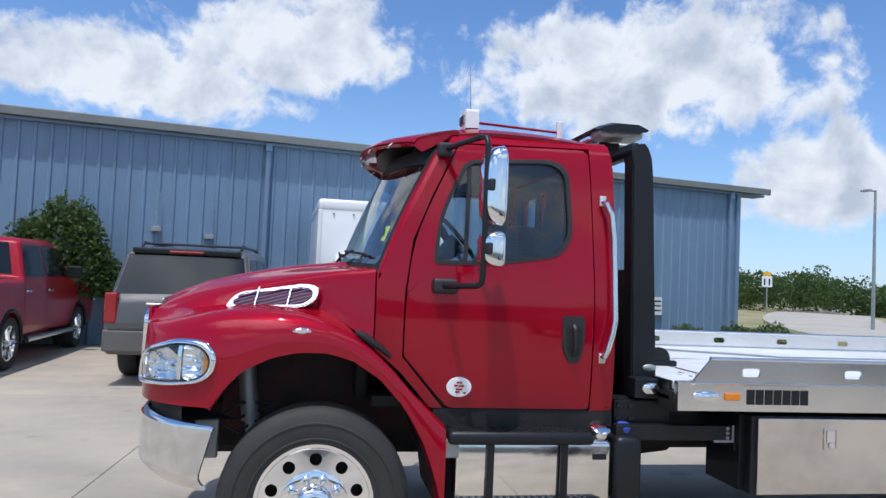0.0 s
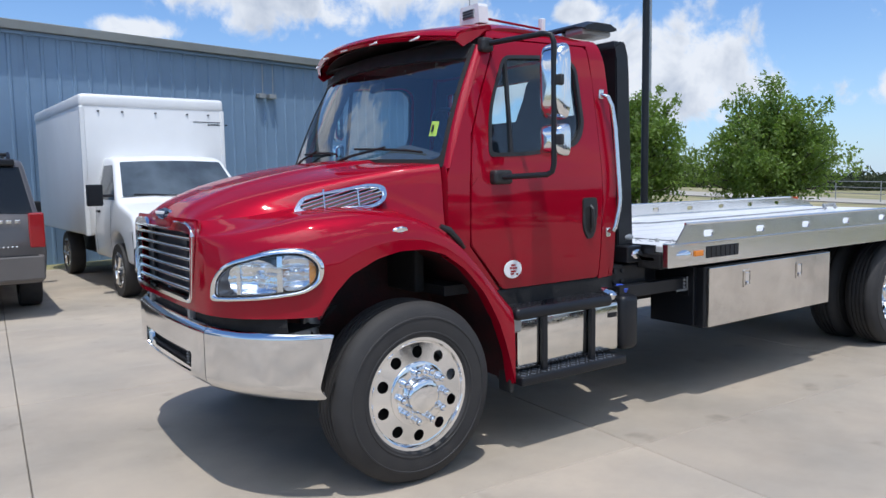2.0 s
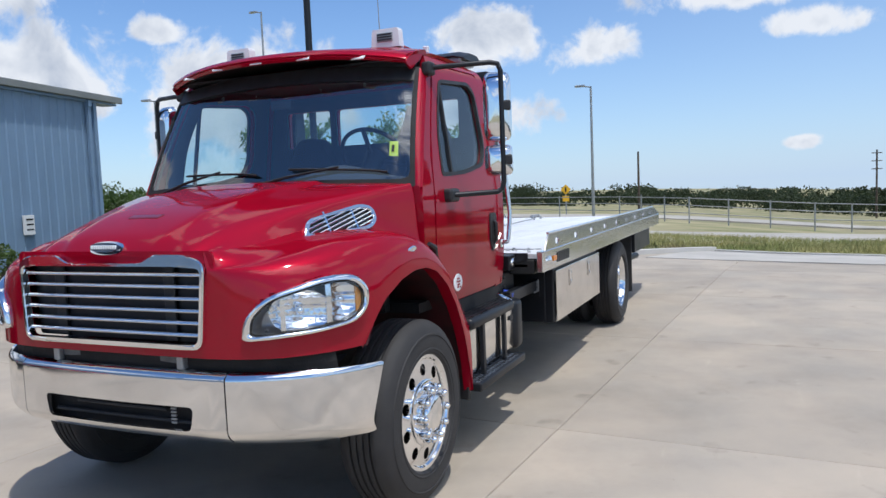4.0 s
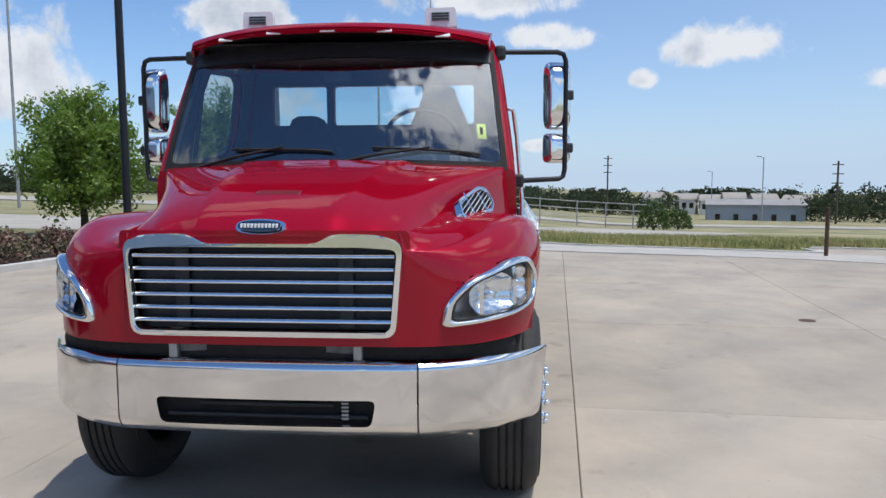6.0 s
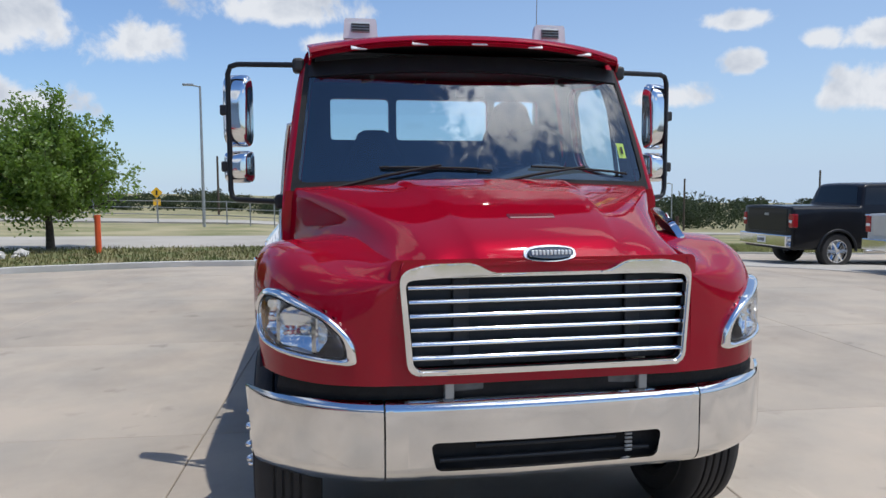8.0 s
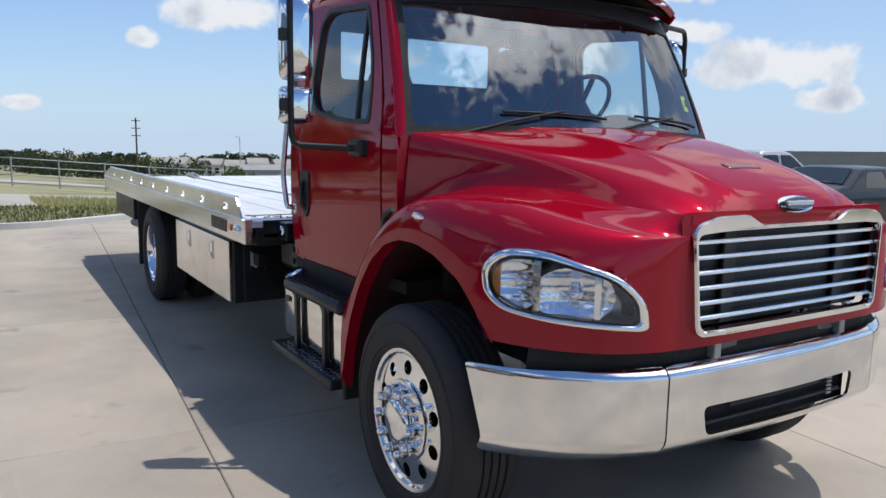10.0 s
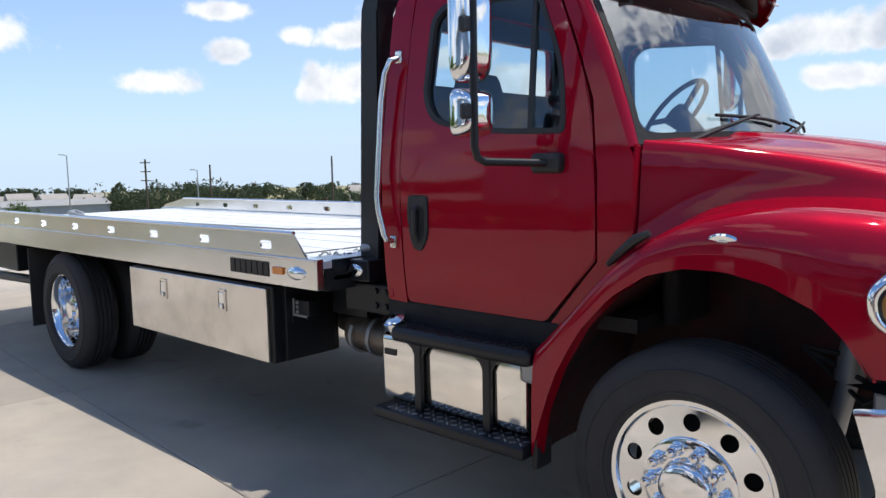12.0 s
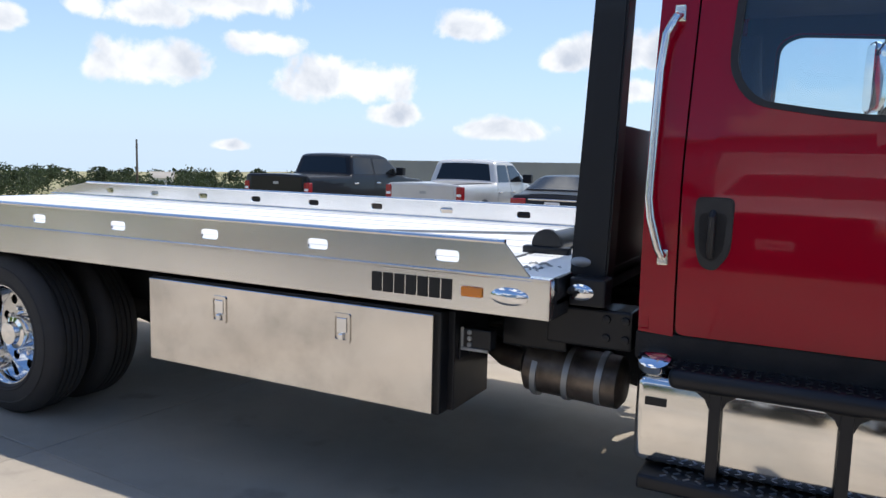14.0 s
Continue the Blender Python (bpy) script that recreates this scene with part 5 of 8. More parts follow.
# ---- wheels ----
def tyre_mesh(bm, y_in, y_out):
    w = y_out - y_in
    prof = [(0.295, 0.02), (0.31, 0.0), (0.322, -0.001), (0.325, -0.006), (0.331, -0.006), (0.334, -0.003), (0.365, -0.006), (0.398, -0.003), (0.401, -0.007), (0.408, -0.006), (0.411, 0.0), (0.446, 0.012), (0.467, 0.03), (0.476, 0.05)]
    left = [(r, y_in + h) for r, h in prof]
    tread = []
    for k in range(5):
        a, b = lerp(0.05, w - 0.05, k / 5), lerp(0.05, w - 0.05, (k + 1) / 5)
        tread += [(0.479, y_in + a + 0.006), (0.481, y_in + (a + b) / 2), (0.479, y_in + b - 0.006)]
        if k < 4:
            tread += [(0.467, y_in + b - 0.004), (0.467, y_in + b + 0.004)]
    right = [(r, y_out - h) for r, h in prof[::-1]]
    rows = lathe(bm, left + tread + right, 64, "y")
    bridge(bm, rows[-1], rows[0])


def front_wheel(sg):
    bm = bmesh.new()
    tyre_mesh(bm, -0.15, 0.13)
    wheel = part("wheel", bm, RUBBER, truck, "front wheel with black tyre and polished rim", smooth=35)
    bm = bmesh.new()
    lathe(bm, [(0.27, -0.13), (0.285, 0.09), (0.305, 0.105), (0.30, 0.115), (0.283, 0.112), (0.275, 0.10), (0.268, 0.098)], 64, "y")
    holes = [[(0.222 * math.cos(a) + 0.031 * math.cos(q), 0.222 * math.sin(a) + 0.031 * math.sin(q)) for q in (2 * math.pi * k / 16 for k in range(16))] for a in (2 * math.pi * (i + 0.5) / 10 for i in range(10))]
    sheet(bm, [(0.27 * math.cos(q), 0.27 * math.sin(q)) for q in (2 * math.pi * k / 64 for k in range(64))], holes + [[(0.165 * math.cos(q), 0.165 * math.sin(q)) for q in (2 * math.pi * k / 40 for k in range(40))]], (), (), lambda u, v: (u, 0.098 - 0.12 * (math.hypot(u, v) - 0.27) * 0.9, v), 0.012)
    lathe(bm, [(0.172, 0.098), (0.170, 0.118), (0.164, 0.121), (0.100, 0.121), (0.097, 0.124), (0.096, 0.152), (0.090, 0.166), (0.080, 0.172), (0.055, 0.178), (0.0, 0.181)], 48, "y")
    part("rim", bm, CHROME, wheel, "polished aluminium rim with round holes", smooth=40)
    bm = bmesh.new()
    lathe(bm, [(0.25, 0.02), (0.0, 0.02)], 32, "y")
    part("rim_back", bm, DARK, wheel)
    for i in range(10):
        a = 2 * math.pi * i / 10
        bm = bmesh.new()
        lathe(bm, [(0.026, 0.118), (0.026, 0.124), (0.020, 0.127), (0.020, 0.158), (0.017, 0.160), (0.019, 0.166), (0.018, 0.178), (0.012, 0.187), (0.0, 0.190)], 14, "y", (0.133 * math.cos(a), 0, 0.133 * math.sin(a)))
        part("lug_nut", bm, CHROME, wheel, smooth=40)
    wheel.matrix_basis = Matrix.Translation((0, sg * 1.01, 0.481)) @ (Matrix.Rotation(math.pi, 4, "Z") if sg < 0 else Matrix.Identity(4))
    return wheel


def rear_wheel(sg):
    bm = bmesh.new()
    tyre_mesh(bm, -0.14, 0.13)
    wheel = part("wheel", bm, RUBBER, truck, "outer rear wheel with deep polished rim", smooth=35)
    bm = bmesh.new()
    lathe(bm, [(0.305, 0.100), (0.305, 0.112), (0.292, 0.112), (0.28, 0.10), (0.272, 0.04), (0.265, -0.04), (0.262, -0.055)], 64, "y")
    holes = [[(0.215 * math.cos(a) + 0.03 * math.cos(q), 0.215 * math.sin(a) + 0.03 * math.sin(q)) for q in (2 * math.pi * k / 14 for k in range(14))] for a in (2 * math.pi * (i + 0.5) / 10 for i in range(10))]
    sheet(bm, [(0.263 * math.cos(q), 0.263 * math.sin(q)) for q in (2 * math.pi * k / 64 for k in range(64))], holes, (), (), lambda u, v: (u, -0.055, v), 0.012)
    lathe(bm, [(0.105, -0.055), (0.105, 0.03), (0.095, 0.05), (0.07, 0.058), (0.065, 0.085), (0.03, 0.09), (0.0, 0.09)], 40, "y")
    part("rim", bm, CHROME, wheel, "deep polished aluminium rim", smooth=40)
    for i in range(10):
        a = 2 * math.pi * i / 10
        bm = bmesh.new()
        lathe(bm, [(0.018, -0.045), (0.018, -0.02), (0.013, 0.0), (0.0, 0.002)], 10, "y", (0.140 * math.cos(a), 0, 0.140 * math.sin(a)))
        part("lug_nut", bm, CHROME, wheel, smooth=40)
    m = Matrix.Rotation(math.pi, 4, "Z") if sg < 0 else Matrix.Identity(4)
    wheel.matrix_basis = Matrix.Translation((5.26, sg * 1.06, 0.481)) @ m
    bm = bmesh.new()
    tyre_mesh(bm, -0.14, 0.13)
    lathe(bm, [(0.29, -0.1), (0.10, 0.0), (0.0, 0.0)], 32, "y")
    inner = part("inner_wheel", bm, RUBBER, truck, "inner twin rear tyre", smooth=35)
    inner.matrix_basis = Matrix.Translation((5.26, sg * 0.72, 0.481)) @ m


for sg in SIDES:
    front_wheel(sg)
    rear_wheel(sg)
bm = bmesh.new()
tube(bm, [(0, -0.9, 0.47), (0, 0.9, 0.47)], 0.06, 10)
part("front_axle", bm, DARK, truck)
bm = bmesh.new()
tube(bm, [(5.26, -0.6, 0.5), (5.26, -0.2, 0.5), (5.26, 0, 0.5), (5.26, 0.2, 0.5), (5.26, 0.6, 0.5)], [0.09, 0.09, 0.2, 0.09, 0.09], 14)
part("rear_axle", bm, DARK, truck)
# ---- chassis, tanks and steps ----
TREAD = mat("worn_tread_steel", (0.34, 0.36, 0.40), 0.35, 0.8, vary=0.3, scale=20)
bm = bmesh.new()
for y in (-0.43, 0.43):
    box(bm, (-0.8, y - 0.04, 0.62), (8.0, y + 0.04, 0.88), 0.01)
for x in (0.5, 2.0, 3.2, 4.4, 6.2, 7.8):
    box(bm, (x - 0.05, -0.43, 0.66), (x + 0.05, 0.43, 0.82), 0.01)
part("chassis_frame", bm, DARK, truck, "black steel chassis frame")
bm = bmesh.new()
box(bm, (-0.75, -0.40, 0.55), (0.9, 0.40, 1.30), 0.1, 3)
part("engine", bm, DARK, truck, "dark engine under the hood", smooth=40)
bm = bmesh.new()
tube(bm, [(2.9, -0.15, 0.62), (5.2, -0.02, 0.55)], 0.05, 10)
tube(bm, [(0.9, 0.0, 0.65), (1.6, 0.0, 0.62), (2.4, -0.1, 0.62)], [0.25, 0.22, 0.1], 12)
part("driveline", bm, DARK, truck)

for sg in SIDES:
    # square tank behind the steps
    bm = bmesh.new()
    y0, y1 = (-1.085, -0.55) if sg < 0 else (0.55, 1.085)
    box(bm, (0.71, y0, 0.47), (1.59, y1, 0.80), 0.035, 3)
    tank = part("fuel_tank" if sg < 0 else "battery_box", bm, TANKALU, truck, "polished aluminium tank" if sg < 0 else "polished aluminium side box with filler", smooth=40)
    for x in (0.90, 1.305):
        bm = bmesh.new()
        y0_, y1_ = sorted((sg * 1.092, sg * 1.118))
        box(bm, (x - 0.02, y0_, 0.43), (x + 0.02, y1_, 0.79), 0.004)
        for e in (-1, 1) if sg > 0 else ():
            loft(bm, [[(x + e * a, y, z) for a, z in ((0.016, 0.782), (0.075, 0.782), (0.036, 0.755), (0.016, 0.71))] for y in (y0_ + 0.006, y1_ - 0.006)])
        part("tank_strap", bm, BLACK, tank, "black upright strap with gussets")
    bm = bmesh.new()
    tube(bm, [(1.535, sg * 0.98, 0.76), (1.535, sg * 1.02, 0.83)], 0.048, 20)
    tube(bm, [(1.535, sg * 1.018, 0.826), (1.535, sg * 1.022, 0.834), (1.535, sg * 1.038, 0.862), (1.535, sg * 1.041, 0.868)], [0.054, 0.062, 0.060, 0.045], 20)
    part("filler_cap", bm, CHROME, tank, "chrome filler cap", smooth=40)
    bm = bmesh.new()
    yy = sg * 1.0875
    box(bm, (1.475, min(yy, yy + sg * 0.003), 0.695), (1.55, max(yy, yy + sg * 0.003), 0.725))
    part("tank_label", bm, BLACK, tank, "small dark label")
    # upper and lower step
    for z, yo, nm in ((0.775, 1.135, "upper"), (0.44, 1.175, "lower")):
        bm = bmesh.new()
        a, b = sorted((sg * (yo - 0.24), sg * yo))
        box(bm, (0.67, a, z - (0.0 if nm == "upper" else 0.035)), (1.47 if nm == "upper" else 1.55, b, z + (0.075 if nm == "upper" else 0.02)), 0.03 if nm == "upper" else 0.012, 3)
        step = part("step", bm, BLACK, truck, "black %s entry step" % nm, smooth=40)
        rows = [(i, j) for i in range(20) for j in range(5)]
        bm = bmesh.new()
        top = z + (0.075 if nm == "upper" else 0.02)
        for i, j in rows:
            x, y = 0.70 + i * 0.040, sg * (yo - 0.03 - j * 0.04)
            ang = 45 if (i + j) % 2 else -45
            box(bm, (-0.013, -0.0035, -0.001), (0.013, 0.0035, 0.004), 0, 1, Matrix.Translation((x, y, top)) @ Matrix.Rotation(radians(ang), 4, "Z"))
        part("step_tread", bm, TREAD if nm == "lower" else PLASTIC, step, "raised tread pattern")
    for x in (0.70, 1.50):
        bm = bmesh.new()
        tube(bm, [(x, sg * 0.98, 0.80), (x, sg * 1.0, 0.6), (x, sg * 1.02, 0.43)], 0.022, 8)
        part("step_bracket", bm, BLACK, truck)
    bm = bmesh.new()
    box(bm, (0.62, min(sg * 0.9, sg * 1.09), 0.70), (0.74, max(sg * 0.9, sg * 1.09), 0.80), 0.015)
    part("tank_bracket", bm, GALV, truck, "cast aluminium bracket")
    bm = bmesh.new()
    box(bm, (0.60, min(sg * 0.5, sg * 0.99), 0.835), (1.62, max(sg * 0.5, sg * 0.99), 0.945), 0.01)
    part("sill", bm, DARK, truck)
# second small tank with blue cap on the driver's side
bm = bmesh.new()
box(bm, (1.60, -1.10, 0.46), (1.76, -0.6, 0.82), 0.04, 3)
tk = part("fluid_tank", bm, BLACK, truck, "small black tank with a blue cap", smooth=40)
bm = bmesh.new()
tube(bm, [(1.68, -1.0, 0.81), (1.68, -1.02, 0.87)], [0.045, 0.04], 14)
part("fluid_cap", bm, BLUECAP, tk, "blue cap", smooth=40)
# exhaust canister and pipes on the other side
bm = bmesh.new()
tube(bm, [(1.70, 0.75, 0.66), (1.72, 0.75, 0.66), (2.12, 0.75, 0.68), (2.14, 0.75, 0.68)], [0.08, 0.112, 0.112, 0.08], 22)
ex = part("exhaust_canister", bm, mat("heat_stained_steel", (0.20, 0.165, 0.135), 0.4, 0.7, vary=0.4, scale=9, alt=(0.07, 0.055, 0.045)), truck, "heat-stained steel exhaust canister", smooth=40)
for x in (1.78, 1.92, 2.06):
    bm = bmesh.new()
    tube(bm, [(x, 0.75, 0.665), (x + 0.025, 0.75, 0.667)], 0.117, 22)
    part("canister_band", bm, GALV, ex, smooth=40)
bm = bmesh.new()
tube(bm, [(2.12, 0.75, 0.68), (2.25, 0.74, 0.70), (2.35, 0.65, 0.72), (2.5, 0.5, 0.7)], 0.05, 12)
part("exhaust_pipe", bm, bpy.data.materials["heat_stained_steel"], ex, smooth=50)
for k in range(4):
    bm = bmesh.new()
    z = 0.62 + 0.05 * k
    tube(bm, [(1.7, 0.5, 0.85), (1.85 + 0.05 * k, 0.62, z), (2.1, 0.6, z + 0.08), (2.45, 0.5 + 0.05 * k, 0.8)], 0.012, 6)
    part("hose", bm, RUBBER, truck, "black rubber hose", smooth=40)

# ---- bed ----
BED0, BED1, BY = 1.885, 8.30, 1.225
bm = bmesh.new()
box(bm, (BED0 + 0.03, -BY + 0.04, 1.085), (BED1 - 0.25, BY - 0.04, 1.125), 0.004)
bed = part("bed_deck", bm, DECK, truck, "pale aluminium flatbed deck with long seams")
for k in range(8):
    bm = bmesh.new()
    y = -1.05 + 0.30 * k
    box(bm, (BED0 + 0.25, y - 0.006, 1.124), (BED1 - 0.3, y + 0.006, 1.129), 0.002, 1)
    part("deck_rib", bm, DECK, bed)
bm = bmesh.new()
loft(bm, [[(x, y, z) for y, z in ((-BY + 0.04, 1.10), (BY - 0.04, 1.10), (BY - 0.04, 1.06 - d), (-BY + 0.04, 1.06 - d))] for x, d in ((8.05, 0.06), (8.5, -0.0))])
part("tail_ramp", bm, ALU, bed, "sloping tail edge of the bed")
for sg in SIDES:
    # lower band of the side rail
    bm = bmesh.new()
    y0, y1 = sorted((sg * (BY - 0.05), sg * BY))
    box(bm, (BED0, y0, 0.985), (8.18, y1, 1.142), 0.006)
    rail = part("bed_rail", bm, ALU, truck, "polished aluminium bed side rail")
    bm = bmesh.new()
    box(bm, (BED0 + 0.004, min(sg * BY, sg * (BY + 0.008)), 1.128), (8.2, max(sg * BY, sg * (BY + 0.008)), 1.142), 0.003, 1)
    part("rail_bead", bm, ALU, rail)
    # upper rail with slots, leaning in, sloped at its front end
    slots = []
    for k in range(9):
        x = 2.315 + k * 0.625
        slots.append(rounded([(x - 0.053, 1.172), (x + 0.053, 1.172), (x + 0.053, 1.218), (x - 0.053, 1.218)], 0.018, 3))
    bm = bmesh.new()
    sheet(bm, [(1.965, 1.138), (2.075, 1.262), (7.65, 1.262), (8.12, 1.18), (8.20, 1.138)], slots, (), (), lambda u, v: (u, sg * (BY - 0.004 - 0.015 * (v - 1.138)), v), 0.012)
    part("upper_rail", bm, ALU, rail, "slotted aluminium upper rail")
    bm = bmesh.new()
    tube(bm, [(2.075, sg * (BY - 0.014), 1.265), (7.65, sg * (BY - 0.014), 1.265)], 0.011, 8)
    part("rail_lip", bm, ALU, rail, smooth=40)
    # marker lamps
    bm = bmesh.new()
    box(bm, (2.155, min(sg * BY, sg * (BY + 0.012)), 1.045), (2.245, max(sg * BY, sg * (BY + 0.012)), 1.085), 0.006)
    part("amber_marker", bm, AMBER, rail, "amber side marker")
    bm = bmesh.new()
    lathe(bm, [(0.0, 0.02), (0.03, 0.018), (0.06, 0.012), (0.065, 0.01), (0.075, 0.006), (0.078, 0.0)], 28, "y")
    ob = part("oval_lamp", bm, CHROME, rail, "oval chrome side lamp", smooth=40)
    ob.matrix_basis = Matrix.Translation((2.045, sg * BY, 1.062)) @ Matrix.Diagonal((1, sg, 0.45, 1))
    # maker's lettering as dark bars
    for k in range(7):
        bm = bmesh.new()
        x = 2.31 + k * 0.054
        box(bm, (x - 0.022, min(sg * (BY + 0.001), sg * (BY + 0.005)), 1.025), (x + 0.022, max(sg * (BY + 0.001), sg * (BY + 0.005)), 1.105))
        part("maker_bar", bm, BLACK, rail)
    # tool box
    bm = bmesh.new()
    y0, y1 = sorted((sg * 0.70, sg * 1.165))
    box(bm, (2.36, y0, 0.52), (4.02, y1, 0.955), 0.01)
    tool = part("tool_box", bm, BLACK, truck, "steel tool box with stainless door")
    bm = bmesh.new()
    y0, y1 = sorted((sg * 1.165, sg * 1.19))
    box(bm, (2.385, y0, 0.528), (4.01, y1, 0.945), 0.005)
    door = part("tool_box_door", bm, STAINLESS, tool, "polished stainless tool box door")
    for x in (2.83, 3.537):
        bm = bmesh.new()
        sheet(bm, rounded([(x - 0.045, 0.77), (x + 0.045, 0.77), (x + 0.045, 0.90), (x - 0.045, 0.90)], 0.012, 3), [rounded([(x - 0.033, 0.785), (x + 0.033, 0.785), (x + 0.033, 0.888), (x - 0.033, 0.888)], 0.008, 3)], (), (), lambda u, v: (u, sg * 1.197, v), 0.006)
        part("latch_frame", bm, STAINLESS, tool, "recessed paddle latch")
        bm = bmesh.new()
        box(bm, (x - 0.026, min(sg * 1.19, sg * 1.196), 0.815), (x + 0.026, max(sg * 1.19, sg * 1.196), 0.88), 0.004)
        box(bm, (x - 0.012, min(sg * 1.19, sg * 1.204), 0.785), (x + 0.012, max(sg * 1.19, sg * 1.204), 0.812), 0.004)
        part("latch_paddle", bm, CHROME, tool)
    # mudguard flap behind the rear wheels, and black hanger by the tool box
    bm = bmesh.new()
    y0, y1 = sorted((sg * 0.62, sg * 1.18))
    box(bm, (5.98, y0, 0.26), (6.0, y1, 0.95), 0.004)
    part("mud_flap", bm, RUBBER, truck, "black rubber mud flap")
    bm = bmesh.new()
    y0, y1 = sorted((sg * 0.60, sg * 0.86))
    box(bm, (1.93, y0, 0.78), (2.22, y1, 0.94), 0.01)
    part("hydraulic_box", bm, BLACK, truck, "black control box under the bed")
    bm = bmesh.new()
    y0, y1 = sorted((sg * 0.75, sg * 1.10))
    box(bm, (2.33, y0, 0.53), (2.362, y1, 0.95), 0.004)
    for k in range(2):
        box(bm, (2.322, min(sg * (0.90 + 0.1 * k), sg * (0.96 + 0.1 * k)), 0.74), (2.334, max(sg * (0.90 + 0.1 * k), sg * (0.96 + 0.1 * k)), 0.82), 0.004)
    part("box_end", bm, BLACK, truck, "black bolted end plate")
    bm = bmesh.new()
    box(bm, (6.3, min(sg * 0.85, sg * 1.17), 0.72), (7.6, max(sg * 0.85, sg * 1.17), 0.97), 0.01)
    part("rear_box", bm, BLACK, truck, "black rear side box")
    bm = bmesh.new()
    tube(bm, [(6.4, sg * 0.95, 0.60), (7.4, sg * 1.0, 0.58)], 0.045, 10)
    part("stabiliser_bar", bm, BLACK, truck)
for sg in SIDES:
    bm = bmesh.new()
    y0, y1 = sorted((sg * 0.90, sg * 1.01))
    box(bm, (1.74, y0, 1.015), (1.882, y1, 1.125), 0.008)
    beam = part("side_beam", bm, BLACK, truck, "black beam at the head of the bed")
    bm = bmesh.new()
    lathe(bm, [(0.0, 0.016), (0.024, 0.015), (0.040, 0.011), (0.044, 0.009), (0.052, 0.005), (0.054, 0.0)], 24, "y")
    ob = part("oval_lamp", bm, CHROME, beam, "small oval chrome lamp", smooth=40)
    ob.matrix_basis = Matrix.Translation((1.835, sg * 1.01, 1.07)) @ Matrix.Diagonal((1, sg, 0.62, 1))
    bm = bmesh.new()
    y0, y1 = sorted((sg * 0.99, sg * 1.05))
    box(bm, (1.62 if sg < 0 else 2.19, y0, 0.79), (2.332, y1, 0.875), 0.006)
    bar = part("support_bar", bm, BLACK, truck, "black support bar ahead of the tool box")
    bm = bmesh.new()
    y0, y1 = sorted((sg * 1.05, sg * 1.058))
    box(bm, (2.20, y0, 0.782), (2.325, y1, 0.796), 0.002, 1)
    box(bm, (2.312, y0, 0.796), (2.325, y1, 0.88), 0.002, 1)
    part("angle_bracket", bm, GALV, bar, "bare steel angle bracket")
    for k in range(3):
        bm = bmesh.new()
        lathe(bm, [(0.0, 0.010), (0.010, 0.008), (0.011, 0.0)], 8, "y")
        ob = part("bolt", bm, GALV, bar)
        ob.matrix_basis = Matrix.Translation((2.285, sg * 1.05, 0.808 + 0.026 * k)) @ Matrix.Diagonal((1, sg, 1, 1))
# subframe under the bed
bm = bmesh.new()
for y in (-0.5, 0.5):
    box(bm, (1.9, y - 0.08, 0.88), (8.1, y + 0.08, 1.085), 0.01)
box(bm, (1.9, -1.15, 0.97), (8.0, 1.15, 1.08), 0.01)
part("bed_subframe", bm, DARK, truck, "black bed subframe")

# ---- head rack ("pylon") behind the cab ----
bm = bmesh.new()
for sg in SIDES:
    pts = [(1.92, 1.0), (1.912, 1.17), (1.86, 2.28), (1.85, 2.38), (1.828, 2.44), (1.79, 2.475)]
    inn = [(1.77, 1.0), (1.76, 1.17), (1.73, 2.28), (1.728, 2.36), (1.725, 2.40), (1.715, 2.43)]
    for y0, y1 in ((sg * 0.91, sg * 0.79),):
        loft(bm, [[(a[0], y0, a[1]), (a[0], y1, a[1]), (b[0], y1, b[1]), (b[0], y0, b[1])] for a, b in zip(pts, inn)])
box(bm, (1.72, -0.90, 2.39), (1.785, 0.90, 2.475), 0.02)
box(bm, (1.82, -0.80, 1.12), (1.86, 0.80, 1.74), 0.01)
bmesh.ops.bevel(bm, geom=[e for e in bm.edges if len(e.link_faces) == 2 and e.calc_face_angle(0) > 1.2 and e.calc_length() > 0.06], offset=0.008, segments=2, affect="EDGES")
rack = part("head_rack", bm, BLACK, truck, "black steel head rack behind the cab", smooth=40)
for sg in SIDES:
    bm = bmesh.new()
    y0, y1 = sorted((sg * 0.78, sg * 0.96))
    box(bm, (1.64, y0, 0.845), (1.985, y1, 1.0), 0.01)
    part("rack_foot", bm, BLACK, rack)
    bm = bmesh.new()
    lathe(bm, [(0, 0.006), (0.036, 0.005), (0.042, 0.0)], 24, "y")
    ob = part("rack_badge", bm, GALV, rack, "small oval plate", smooth=40)
    ob.matrix_basis = Matrix.Translation((1.87, sg * 0.912, 1.175)) @ Matrix.Diagonal((1, sg, 0.5, 1))
    for k in range(4):
        bm = bmesh.new()
        lathe(bm, [(0.0, 0.012), (0.016, 0.01), (0.018, 0.0)], 8, "y")
        ob = part("bolt", bm, BLACK, rack)
        ob.matrix_basis = Matrix.Translation((1.665 + 0.075 * (k % 2), sg * 0.962, 0.89 + 0.075 * (k // 2))) @ Matrix.Diagonal((1, sg, 1, 1))
